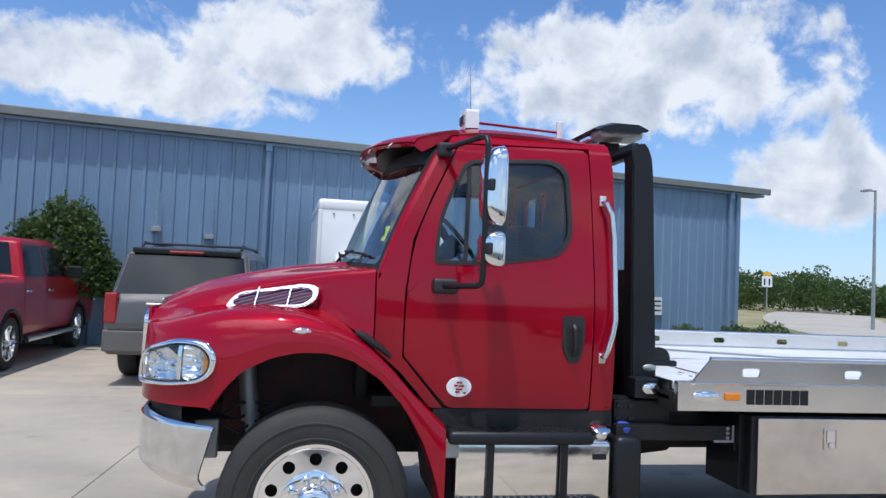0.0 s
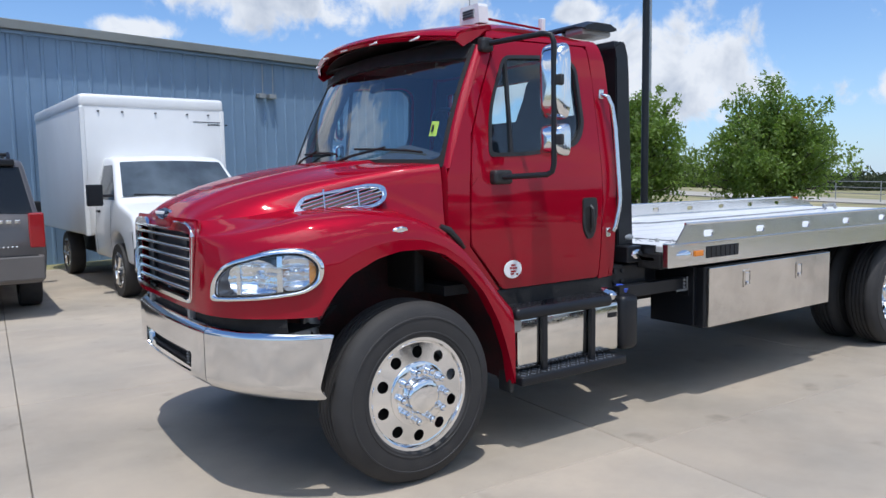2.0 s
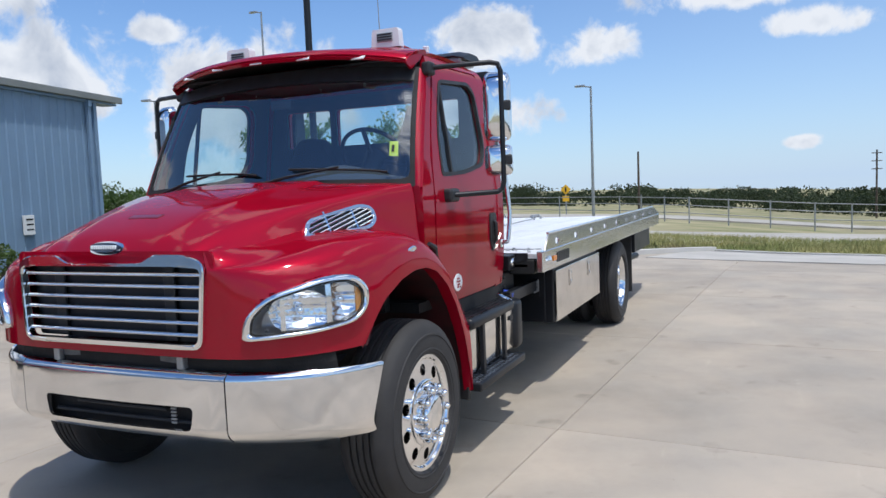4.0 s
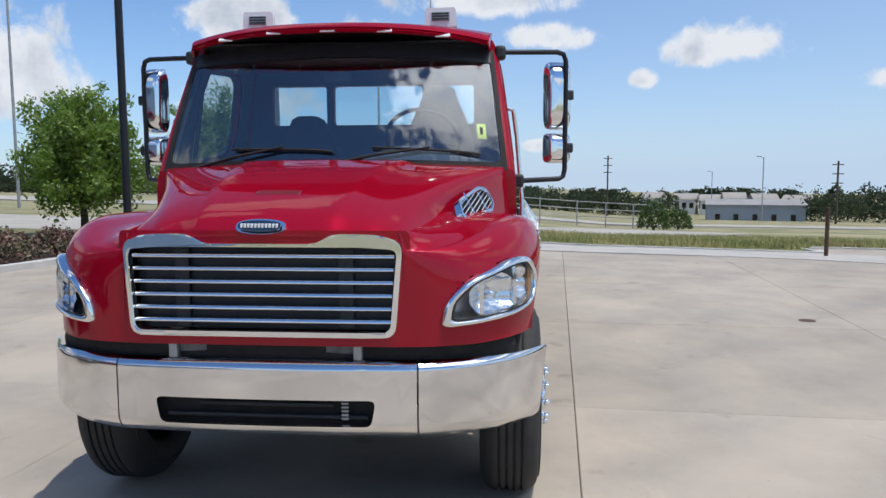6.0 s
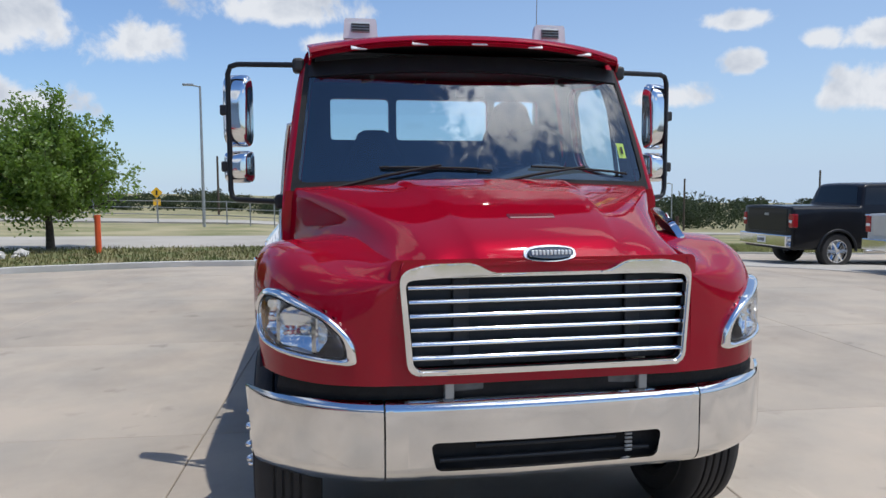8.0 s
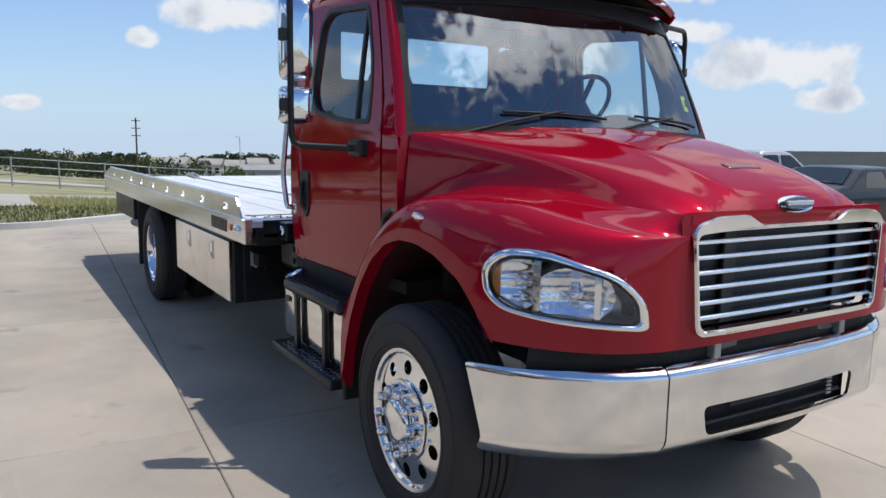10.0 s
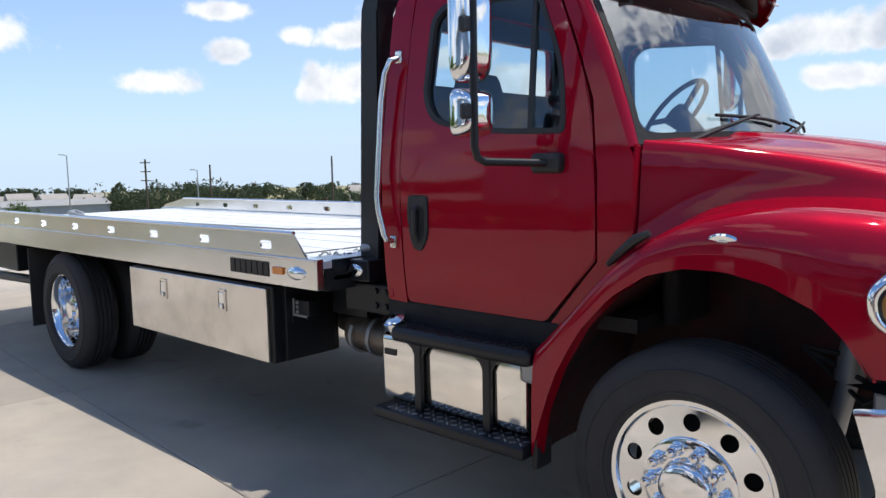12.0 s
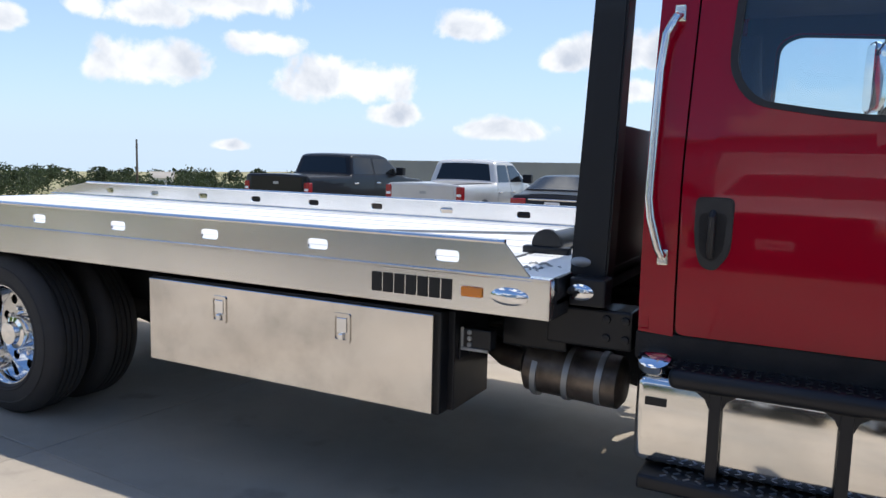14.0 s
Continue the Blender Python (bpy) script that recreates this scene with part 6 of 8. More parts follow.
# rear part of the cab-to-bed gap: tray with chain, winch
bm = bmesh.new()
box(bm, (1.90, -1.1, 1.02), (2.30, 1.1, 1.05), 0.004)
for x in (1.90, 2.27):
    box(bm, (x, -1.1, 1.05), (x + 0.02, 1.1, 1.13), 0.004)
tray = part("chain_tray", bm, BLACK, truck, "black metal tray at the front of the bed")
for sg in SIDES:
    pos = Vector((2.0, sg * 1.05, 1.07))
    for k in range(26):
        bm = bmesh.new()
        c = Vector((2.0 + 0.2 * random.random(), sg * lerp(0.72, 1.08, random.random()), 1.07 + 0.04 * random.random()))
        m = Matrix.Translation(c) @ Euler((random.random() * 3, random.random() * 3, random.random() * 3)).to_matrix().to_4x4()
        tube(bm, [m @ Vector((0.026 * math.cos(q) * 1.5, 0.026 * math.sin(q), 0)) for q in (2 * math.pi * i / 10 for i in range(11))], 0.006, 5, caps=False)
        part("chain_link", bm, GALV, tray, smooth=60)
bm = bmesh.new()
tube(bm, [(2.22, -0.28, 1.17), (2.22, 0.28, 1.17)], 0.055, 22)
for y in (-0.32, 0.32):
    tube(bm, [(2.22, y - 0.015, 1.17), (2.22, y + 0.015, 1.17)], 0.075, 24)
    box(bm, (2.10, y - 0.03, 1.115), (2.34, y + 0.03, 1.16), 0.01)
part("winch", bm, BLACK, truck, "black winch drum at the head of the bed", smooth=40)
bm = bmesh.new()
tube(bm, [(2.3, 0.1, 1.2), (3.5, 0.2, 1.15), (5.5, 0.3, 1.15), (6.9, 0.35, 1.16)], 0.008, 6)
cable = part("winch_cable", bm, GALV, truck, "thin steel winch cable lying on the deck")
bm = bmesh.new()
tube(bm, [(6.9, 0.35, 1.16), (7.0, 0.42, 1.19), (7.08, 0.33, 1.2), (7.0, 0.28, 1.17)], 0.022, 8)
part("winch_hook", bm, GALV, cable, "steel hook")

# light bar over the head rack
bm = bmesh.new()
prof = [(1.56, 2.58), (1.60, 2.60), (1.68, 2.625), (1.82, 2.625), (1.88, 2.60), (1.88, 2.588), (1.83, 2.575), (1.60, 2.572)]
loft(bm, [[(x, y, z - 0.02 * (abs(y) > 0.7)) for x, z in prof] for y in (-0.78, -0.70, 0.70, 0.78)])
bar = part("light_bar", bm, BLACK, truck, "long light bar with clear lenses", smooth=30)
for k in range(8):
    bm = bmesh.new()
    y = -0.665 + 0.19 * k
    box(bm, (1.585, y - 0.085, 2.525), (1.865, y + 0.085, 2.58), 0.02)
    part("light_module", bm, [GALV, CHROME][k % 2], bar, "clear lamp module")
for y in (-0.5, 0.5):
    bm = bmesh.new()
    box(bm, (1.70, y - 0.05, 2.46), (1.80, y + 0.05, 2.535), 0.01)
    part("bar_mount", bm, BLACK, bar)
# ---- building ----
def place_wall(x):
    return 12.95 + 0.2 * x


BANG = math.atan(0.2)
WM = Matrix.Translation((12.3, place_wall(12.3), 0)) @ Matrix.Rotation(BANG, 4, "Z")
L, WH = 34.0, 4.62
building = thing("building", "long blue metal-clad building with a low roof and overhanging eave", "building", WM)
bm = bmesh.new()
box(bm, (-L, -0.26, -0.6), (-0.05, 22, WH + 0.05))
part("core_wall", bm, SIDING, building)
rib = 0.305
n = int(L / rib)
bm = bmesh.new()
prof = [(0, 0), (0.10, 0), (0.125, -0.03), (0.165, -0.03), (0.19, 0), (rib - 0.001, 0)]


def panel_mesh(width, height):
    bm = bmesh.new()
    k = round(width / rib)
    us = [(i * rib + u, v) for i in range(k) for u, v in prof]
    loft(bm, [[(u, v, 0) for u, v in us], [(u, v, height) for u, v in us]], closed=False)
    me = bpy.data.meshes.new("siding_panel")
    bm.to_mesh(me)
    bm.free()
    me.materials.append(SIDING)
    return me


panel = panel_mesh(rib * 3, WH + 0.3)
for i in range(int(L / (rib * 3))):
    ob = new("siding_panel", panel)
    ob.parent = building
    ob.matrix_basis = Matrix.Translation((-(i + 1) * rib * 3 - 0.06, -0.29, -0.3))
for i in range(24):
    ob = new("siding_panel", panel)
    ob.parent = building
    ob.matrix_basis = Matrix.Translation((-0.02, -0.23 + i * rib * 3, -0.3)) @ Matrix.Rotation(math.pi / 2, 4, "Z")
for x, y, sx, sy in ((-0.09, -0.36, 0.13, 0.13),):
    bm = bmesh.new()
    box(bm, (x, y, -0.3), (x + sx, y + sy, WH), 0.006)
    part("corner_trim", bm, SIDING, building)
bm = bmesh.new()
loft(bm, [[(x, y, z) for y, z in ((-0.42, 4.60), (-0.42, 4.76), (11.5, 5.9), (23, 4.76), (23, 4.60), (11.5, 5.7))] for x in (-L - 0.5, 1.0)])
roof_b = part("roof", bm, ROOFMET, building, "low metal roof with a deep eave")
bm = bmesh.new()
box(bm, (-L - 0.5, -0.50, 4.585), (1.06, -0.421, 4.775), 0.02)
part("fascia", bm, ROOFMET, roof_b, "grey-green eave trim")
bm = bmesh.new()
box(bm, (-L, -0.40, 4.52), (0.9, 0.06, 4.58))
part("soffit", bm, SIDING, roof_b)
for x in (-13.8, -0.35, -27):
    bm = bmesh.new()
    box(bm, (x - 0.05, -0.42, -0.2), (x + 0.05, -0.31, 4.40), 0.01)
    box(bm, (x - 0.07, -0.46, 4.38), (x + 0.07, -0.31, 4.56), 0.01)
    part("downpipe", bm, SIDING, building, "blue downpipe with hopper")
for x, z in ((-16.1, 2.45), (-15.0, 2.35), (-7.4, 3.7), (-7.1, 3.7)):
    bm = bmesh.new()
    box(bm, (x - 0.10, -0.46, z - 0.05), (x + 0.10, -0.30, z + 0.06), 0.01)
    tube(bm, [(x + 0.06, -0.36, z), (x + 0.06, -0.37, z + 0.8)], 0.012, 6)
    part("wall_box", bm, GALV, building, "small junction box on the wall")
# window and notices on the wall
bm = bmesh.new()
box(bm, (-6.35, -0.39, 1.35), (-5.65, -0.30, 2.0), 0.01)
w1 = part("window", bm, WHITEPAINT, building, "small white-framed window")
bm = bmesh.new()
box(bm, (-6.27, -0.396, 1.43), (-5.73, -0.39, 1.92))
part("pane", bm, DARKPANE, w1)
for x, z, w, h in ((-7.2, 1.60, 0.38, 0.26), (-2.9, 1.15, 0.32, 0.50)):
    bm = bmesh.new()
    box(bm, (x - w / 2, -0.41, z - h / 2), (x + w / 2, -0.33, z + h / 2), 0.006)
    s = part("notice", bm, WHITEPAINT, building, "small white notice with dark bars")
    bm = bmesh.new()
    for k in range(3):
        box(bm, (x - w * 0.35, -0.416, z + h * (0.28 - 0.26 * k) - 0.02), (x + w * 0.35, -0.41, z + h * (0.28 - 0.26 * k) + 0.02))
    part("notice_bars", bm, BLACK, s)


# ---- parked vehicles ----
def car_wheel(parent, x, y, r, w, rim_mat):
    bm = bmesh.new()
    sg = 1 if y > 0 else -1
    lathe(bm, [(r * 0.66, y - sg * w / 2), (r * 0.95, y - sg * w / 2), (r, y - sg * w * 0.38), (r, y + sg * w * 0.38), (r * 0.95, y + sg * w / 2), (r * 0.66, y + sg * w * 0.47)], 36, "y", (x, 0, r))
    wh = part("wheel", bm, RUBBER, parent, "black tyre on a bright rim", smooth=35)
    bm = bmesh.new()
    lathe(bm, [(r * 0.66, y + sg * w * 0.47), (r * 0.62, y + sg * w * 0.47), (r * 0.58, y + sg * w * 0.30), (0.0, y + sg * w * 0.25)], 30, "y", (x, 0, r))
    for k in range(6):
        q = 2 * math.pi * k / 6
        tube(bm, [(x + 0.05 * math.cos(q), y + sg * w * 0.42, r + 0.05 * math.sin(q)), (x + r * 0.6 * math.cos(q), y + sg * w * 0.44, r + r * 0.6 * math.sin(q))], 0.035, 6)
    lathe(bm, [(0.09, y + sg * w * 0.30), (0.085, y + sg * w * 0.46), (0.0, y + sg * w * 0.47)], 16, "y", (x, 0, r))
    part("rim", bm, rim_mat, wh, "alloy rim", smooth=40)


def arch_cut(lower, wheels, r):
    """The lower edge of a body from front to back, with round wheel arches."""
    z0 = lower
    pts = []
    for x in wheels:
        for k in range(13):
            q = math.pi - math.pi * k / 12
            z = r + (r + 0.07) * math.sin(q)
            pts.append((x + (r + 0.07) * math.cos(q), max(z, z0)))
    return pts


def inset(poly, d):
    """A closed outline moved inwards by d."""
    k = len(poly)
    turn_ = sum(poly[i][0] * poly[(i + 1) % k][1] - poly[(i + 1) % k][0] * poly[i][1] for i in range(k))
    way = 1 if turn_ > 0 else -1
    out = []
    for i in range(k):
        p, a, b = Vector(poly[i]), Vector(poly[i - 1]), Vector(poly[(i + 1) % k])
        e0, e1 = (p - a).normalized(), (b - p).normalized()
        n = (Vector((-e0.y, e0.x)) + Vector((-e1.y, e1.x))) * 0.5 * way
        out.append(tuple(p + n / max(n.length_squared, 0.35) * d))
    return out


def vehicle(name, label, category, m, paint, top, lower, wheels, r, half, belt, roof_z, sides, glasses, rim=None, seams=(), tumble=0.80, length=None):
    """A vehicle with its nose at x = 0. top: its upper outline from tail to nose; sides: outlines of the side windows; glasses: windscreen and rear window as lines from foot to head."""
    car = thing(name, label, category, m, "parked vehicles")
    tail = max(p[0] for p in top) if length is None else length

    def w(z):
        return half * line(z, [(0.2, 0.92), (0.5, 0.975), (0.75, 1.0), (belt - 0.12, 0.99), (belt, 0.955), (roof_z, tumble)])

    bottom = [(0.03, lower)] + [p for p in arch_cut(lower, wheels, r)] + [(tail - 0.03, lower)]
    outline = bottom + rounded([bottom[-1]] + list(top) + [bottom[0]], 0.07, 3)[4:-4]
    clean = [p for k, p in enumerate(outline) if (Vector(p) - Vector(outline[k - 1])).length > 0.004]
    bm = bmesh.new()
    rows = []
    for f, d, off in ((-1, 0.065, 0.0), (-1, 0.03, 0.006), (-1, 0.010, 0.024), (-1, 0.0, 0.06), (-0.6, 0, 0), (-0.3, 0, 0), (0, 0, 0), (0.3, 0, 0), (0.6, 0, 0), (1, 0.0, 0.06), (1, 0.010, 0.024), (1, 0.03, 0.006), (1, 0.065, 0.0)):
        pts = inset(clean, d) if d else clean
        rows.append([bm.verts.new((x, (f * w(z) if abs(f) < 1 else f * (w(z) - off)), z + (0.022 * (1 - f * f) if z > lower + 0.4 and abs(f) < 1 else 0))) for x, z in pts])
    for a_, b_ in zip(rows, rows[1:]):
        bridge(bm, a_, b_)
    flank = inset(clean, 0.065)
    cuts = [z for z in (0.5, 0.75, belt - 0.12, belt, lerp(belt, roof_z, 0.5))]
    for sg in SIDES:
        sheet(bm, flank, (), (), cuts, lambda u, v: (u, sg * w(v), v))
    bmesh.ops.remove_doubles(bm, verts=bm.verts, dist=0.002)
    body = part("body", bm, paint, car, "glossy painted vehicle body", smooth=38)
    bm = bmesh.new()
    for x in wheels:
        box(bm, (x - r - 0.05, -half + 0.14, lower), (x + r + 0.05, half - 0.14, 2 * r + 0.06))
    part("wheel_well", bm, DARK, car)
    gm = bpy.data.materials.get("car_glass") or mat("car_glass", (0.010, 0.012, 0.014), 0.05, coat=0.2, vary=0.1, shine=0.35)
    for poly in sides:
        for sg in SIDES:
            bm = bmesh.new()
            sheet(bm, rounded(poly, 0.05, 3), (), (), (lerp(belt, roof_z, 0.5),), lambda u, v: (u, sg * (w(v) + 0.005), v), 0.0)
            part("side_window", bm, gm, body, "dark side window", smooth=40)
    for nm, (x0, z0), (x1, z1), edge in glasses:
        bm = bmesh.new()
        out = Vector((z1 - z0, 0, x0 - x1)).normalized() * (0.012 if x0 > tail / 2 else -0.012)
        if nm == "rear_window":
            out = Vector((abs(z1 - z0), 0, abs(x1 - x0))).normalized() * 0.012
        else:
            out = Vector((-abs(z1 - z0), 0, abs(x1 - x0))).normalized() * 0.012

        def pane(a_, b_):
            f, z, x = (2 * b_ - 1), lerp(z0, z1, a_), lerp(x0, x1, a_)
            g = f * (1 - edge / w(z))
            return Vector((x, g * w(z), z + 0.022 * (1 - g * g))) + out

        grid(bm, pane, 2, 12)
        part(nm, bm, gm, body, "dark glass", smooth=60)
    for x, z0, z1 in seams:
        for sg in SIDES:
            bm = bmesh.new()
            sheet(bm, [(x - 0.006, z0), (x + 0.006, z0), (x + 0.006, z1), (x - 0.006, z1)], (), (), [c for c in cuts if z0 < c < z1], lambda u, v: (u, sg * (w(v) + 0.0025), v))
            part("door_seam", bm, DARK, body)
    for x in wheels:
        for sg in SIDES:
            car_wheel(car, x, sg * (half - 0.14), r, 0.26, rim or ALU)
    return car, body, w


def lamp(parent, lo, hi, material, nm, label=""):
    bm = bmesh.new()
    box(bm, lo, hi, 0.02)
    return part(nm, bm, material, parent, label)


def plate(parent, x, y, z, out):
    bm = bmesh.new()
    box(bm, (x - 0.01, y - 0.155, z - 0.075), (x + 0.01, y + 0.155, z + 0.075), 0.004)
    p = part("number_plate", bm, WHITEPL, parent, "pale plate with dark bars")
    bm = bmesh.new()
    for k in range(6):
        u = y - 0.11 + k * 0.044
        box(bm, (min(x + out * 0.010, x + out * 0.014), u - 0.013, z - 0.035), (max(x + out * 0.010, x + out * 0.014), u + 0.013, z + 0.035))
    part("plate_bars", bm, BLACK, parent)


def towards(x, y, heading, z=0.0):
    """A vehicle's pose: its tail's middle stands at (x, y) and its nose points along heading, in degrees from +x."""
    return Matrix.Translation((x, y, z)) @ Matrix.Rotation(radians(heading + 180), 4, "Z")


def pickup(name, label, tail, heading, paint, z=0.0, length=5.6, width=1.98, bed_z=1.25, roof_z=1.9, r=0.40, bed=1.75, doors_=2, lamp_z=(0.82, 1.16), bumper_z=(0.48, 0.70)):
    m = towards(tail[0], tail[1], heading, z) @ Matrix.Translation((-length, 0, 0))
    half, L = width / 2, length
    back = L - bed
    hood_z = bed_z - 0.06
    top = [(L, 0.52), (L, bed_z - 0.03), (L - 0.02, bed_z), (back + 0.02, bed_z), (back - 0.02, bed_z + 0.02), (back - 0.16, roof_z - 0.05), (back - 0.30, roof_z), (2.45, roof_z + 0.01), (2.15, roof_z - 0.05), (1.42, hood_z + 0.06), (1.25, hood_z), (0.35, hood_z - 0.07), (0.10, hood_z - 0.16), (0.0, 0.82), (0.02, 0.55)]
    k = roof_z - bed_z
    b0, b1 = bed_z + 0.03, roof_z - 0.10
    mid = lerp(1.75, back, 0.52)
    sides = [[(1.62, b0), (mid - 0.04, b0), (mid - 0.04, b1), (2.22, b1), (2.1, b1 - 0.06)], [(mid + 0.04, b0), (back - 0.10, b0), (back - 0.22, b1), (mid + 0.04, b1)]]
    glasses = [("windscreen", (1.47, hood_z + 0.10), (2.10, roof_z - 0.09), 0.10), ("rear_window", (back - 0.04, b0 + 0.02), (back - 0.145, b1 + 0.01), 0.16)]
    c, body, w = vehicle(name, label, "pickup truck", m, paint, top, 0.45, (1.0, L - 1.2), r, half, bed_z, roof_z, sides, glasses, CHROME, ((1.55, 0.52, b0), (mid, 0.52, b1), (back - 0.02, 0.52, bed_z - 0.02)), 0.80, L)
    for sg in SIDES:
        lamp(c, (L - 0.14, sg * (half - 0.07) - 0.075, lamp_z[0]), (L + 0.014, sg * (half - 0.07) + 0.075, lamp_z[1]), REDLENS, "tail_lamp", "red tail lamp")
        lamp(c, (L - 0.10, sg * (half - 0.07) - 0.06, lerp(*lamp_z, 0.35)), (L + 0.022, sg * (half - 0.07) + 0.06, lerp(*lamp_z, 0.55)), WHITEPL, "reverse_lamp")
        lamp(c, (-0.02, sg * (half - 0.25) - 0.2, 0.80), (0.1, sg * (half - 0.25) + 0.2, 0.98), LENS, "headlamp")
        lamp(c, (1.72, sg * (half + 0.10) - 0.12, bed_z + 0.0), (1.86, sg * (half + 0.10) + 0.12, bed_z + 0.22), BLACK, "wing_mirror", "black wing mirror")
        for xx in (mid - 0.24, back - 0.28):
            lamp(c, (xx, sg * w(bed_z - 0.2) - 0.02, bed_z - 0.22), (xx + 0.2, sg * w(bed_z - 0.2) + 0.025, bed_z - 0.18), CHROME, "door_handle", "chrome door handle")
        bm = bmesh.new()
        tube(bm, [(1.6, sg * (half + 0.02), 0.40), (back - 0.1, sg * (half + 0.02), 0.40)], 0.05, 10)
        part("running_board", bm, ALU, c, "bright tubular running board", smooth=50)
        for x in (1.0, L - 1.2):
            bm = bmesh.new()
            tube(bm, [(x + (r + 0.09) * math.cos(q), sg * (half - 0.02), r + (r + 0.09) * math.sin(q)) for q in (math.pi * i / 12 for i in range(13))], 0.035, 8)
            part("arch_trim", bm, BLACK, c, "dark wheel arch trim", smooth=50)
    lamp(c, (L - 0.02, -half + 0.05, bumper_z[0]), (L + 0.14, half - 0.05, bumper_z[1]), CHROME, "rear_bumper", "chrome rear bumper")
    lamp(c, (-0.1, -half + 0.06, 0.48), (0.08, half - 0.06, 0.72), CHROME, "front_bumper", "chrome front bumper")
    lamp(c, (L - 0.01, -half + 0.2, bumper_z[1] + 0.06), (L + 0.010, half - 0.2, bed_z - 0.03), paint, "tailgate", "closed tailgate")
    lamp(c, (L + 0.008, -0.08, bed_z - 0.22), (L + 0.020, 0.08, bed_z - 0.16), GALV, "tailgate_badge")
    # the body is closed here: a dark plate draws the bed's shaded hollow
    lamp(c, (back + 0.10, -half + 0.12, bed_z - 0.01), (L - 0.08, half - 0.12, bed_z + 0.012), DARK, "bed_opening", "dark open bed")
    plate(c, L + 0.145, 0, lerp(*bumper_z, 0.5), 1)
    return c


pickup("red_pickup", "dark red crew-cab pickup parked nose to the building", (-5.4, 5.9), 91, REDCAR, length=5.7, bed_z=1.36, roof_z=2.0, bed=1.7)
pickup("black_pickup", "raised black pickup parked at the lot's edge", (12.7, -10.1), -90, BLACKCAR, z=-0.30, length=5.8, width=1.95, bed_z=1.46, roof_z=2.0, r=0.41, bed=1.8, lamp_z=(0.98, 1.30), bumper_z=(0.52, 0.80))
pickup("silver_pickup", "silver pickup parked beside the black one", (8.85, -10.4), -90, SILVERCAR, z=-0.12, length=5.4, width=1.9, bed_z=1.20, roof_z=1.74, r=0.37, bed=1.95)
LS = 4.7
sedan, _, w_ = vehicle("black_sedan", "black sedan parked tail towards the lot", "car", towards(5.85, -10.3, -87, -0.06) @ Matrix.Translation((-LS, 0, 0)), BLACKCAR,
    [(LS, 0.45), (LS, 0.86), (LS - 0.05, 1.0), (LS - 0.55, 1.05), (LS - 1.2, 1.34), (LS - 1.5, 1.385), (2.2, 1.385), (1.85, 1.32), (1.1, 0.98), (0.9, 0.95), (0.2, 0.76), (0.0, 0.6), (0.02, 0.35)],
    0.25, (0.9, 3.65), 0.32, 0.9, 0.98, 1.39, [[(1.45, 1.0), (2.6, 1.0), (2.6, 1.31), (2.05, 1.31)], [(2.68, 1.0), (3.6, 1.01), (3.3, 1.29), (2.68, 1.31)]],
    [("windscreen", (1.15, 1.01), (1.85, 1.31), 0.12), ("rear_window", (LS - 0.60, 1.075), (LS - 1.2, 1.345), 0.14)], ALU, ((2.64, 0.35, 1.31),), 0.72, LS)
for sg in SIDES:
    lamp(sedan, (LS - 0.22, sg * 0.72 - 0.165, 0.76), (LS + 0.012, sg * 0.72 + 0.165, 0.93), REDLENS, "tail_lamp", "red tail lamp")
lamp(sedan, (LS - 0.35, -0.6, 1.10), (LS - 0.12, 0.6, 1.13), BLACKCAR, "boot_spoiler", "black boot spoiler")
plate(sedan, LS + 0.012, 0, 0.80, 1)
lamp(sedan, (LS, -0.5, 0.90), (LS + 0.02, 0.5, 0.94), CHROME, "boot_trim")
lamp(sedan, (LS - 0.05, -0.86, 0.34), (LS + 0.06, 0.86, 0.62), BLACKCAR, "rear_bumper", "black rear bumper")

# large suv with its tail to the lot
LS = 5.05
suv, suv_body, w_ = vehicle("grey_suv", "pewter grey suv parked tail towards the lot", "suv", towards(-1.82, 5.75, 88) @ Matrix.Translation((-LS, 0, 0)), GREYPAINT,
    [(LS, 0.55), (LS, 0.85), (LS - 0.03, 1.12), (LS - 0.10, 1.24), (LS - 0.36, 1.84), (LS - 0.46, 1.90), (LS - 0.9, 1.925), (2.5, 1.93), (2.15, 1.88), (1.38, 1.22), (1.22, 1.17), (0.3, 1.07), (0.06, 0.95), (0.0, 0.72), (0.03, 0.5)],
    0.42, (0.95, 3.9), 0.41, 1.0, 1.16, 1.92, [[(1.65, 1.21), (2.6, 1.21), (2.6, 1.78), (2.2, 1.78)], [(2.7, 1.21), (3.65, 1.21), (3.65, 1.80), (2.7, 1.79)], [(3.75, 1.21), (4.78, 1.23), (4.56, 1.79), (3.75, 1.80)]],
    [("windscreen", (1.43, 1.26), (2.12, 1.86), 0.10), ("rear_window", (LS - 0.105, 1.24), (LS - 0.345, 1.80), 0.06)], CHROME, ((1.55, 0.5, 1.2), (2.65, 0.5, 1.8), (3.7, 0.6, 1.8)), 0.82, LS)
for sg in SIDES:
    lamp(suv, (LS - 0.16, sg * 0.905 - 0.085, 0.84), (LS + 0.004, sg * 0.905 + 0.085, 1.26), REDLENS, "tail_lamp", "tall red tail lamp")
    bm = bmesh.new()
    tube(bm, [(2.3, sg * 0.70, 1.92), (2.4, sg * 0.70, 1.985), (LS - 0.80, sg * 0.70, 1.985), (LS - 0.68, sg * 0.70, 1.91)], 0.022, 8)
    part("roof_rack", bm, BLACK, suv, "black roof rack rail", smooth=40)
    lamp(suv, (1.7, sg * 1.12 - 0.12, 1.15), (1.84, sg * 1.12 + 0.12, 1.33), BLACK, "wing_mirror")
bm = bmesh.new()
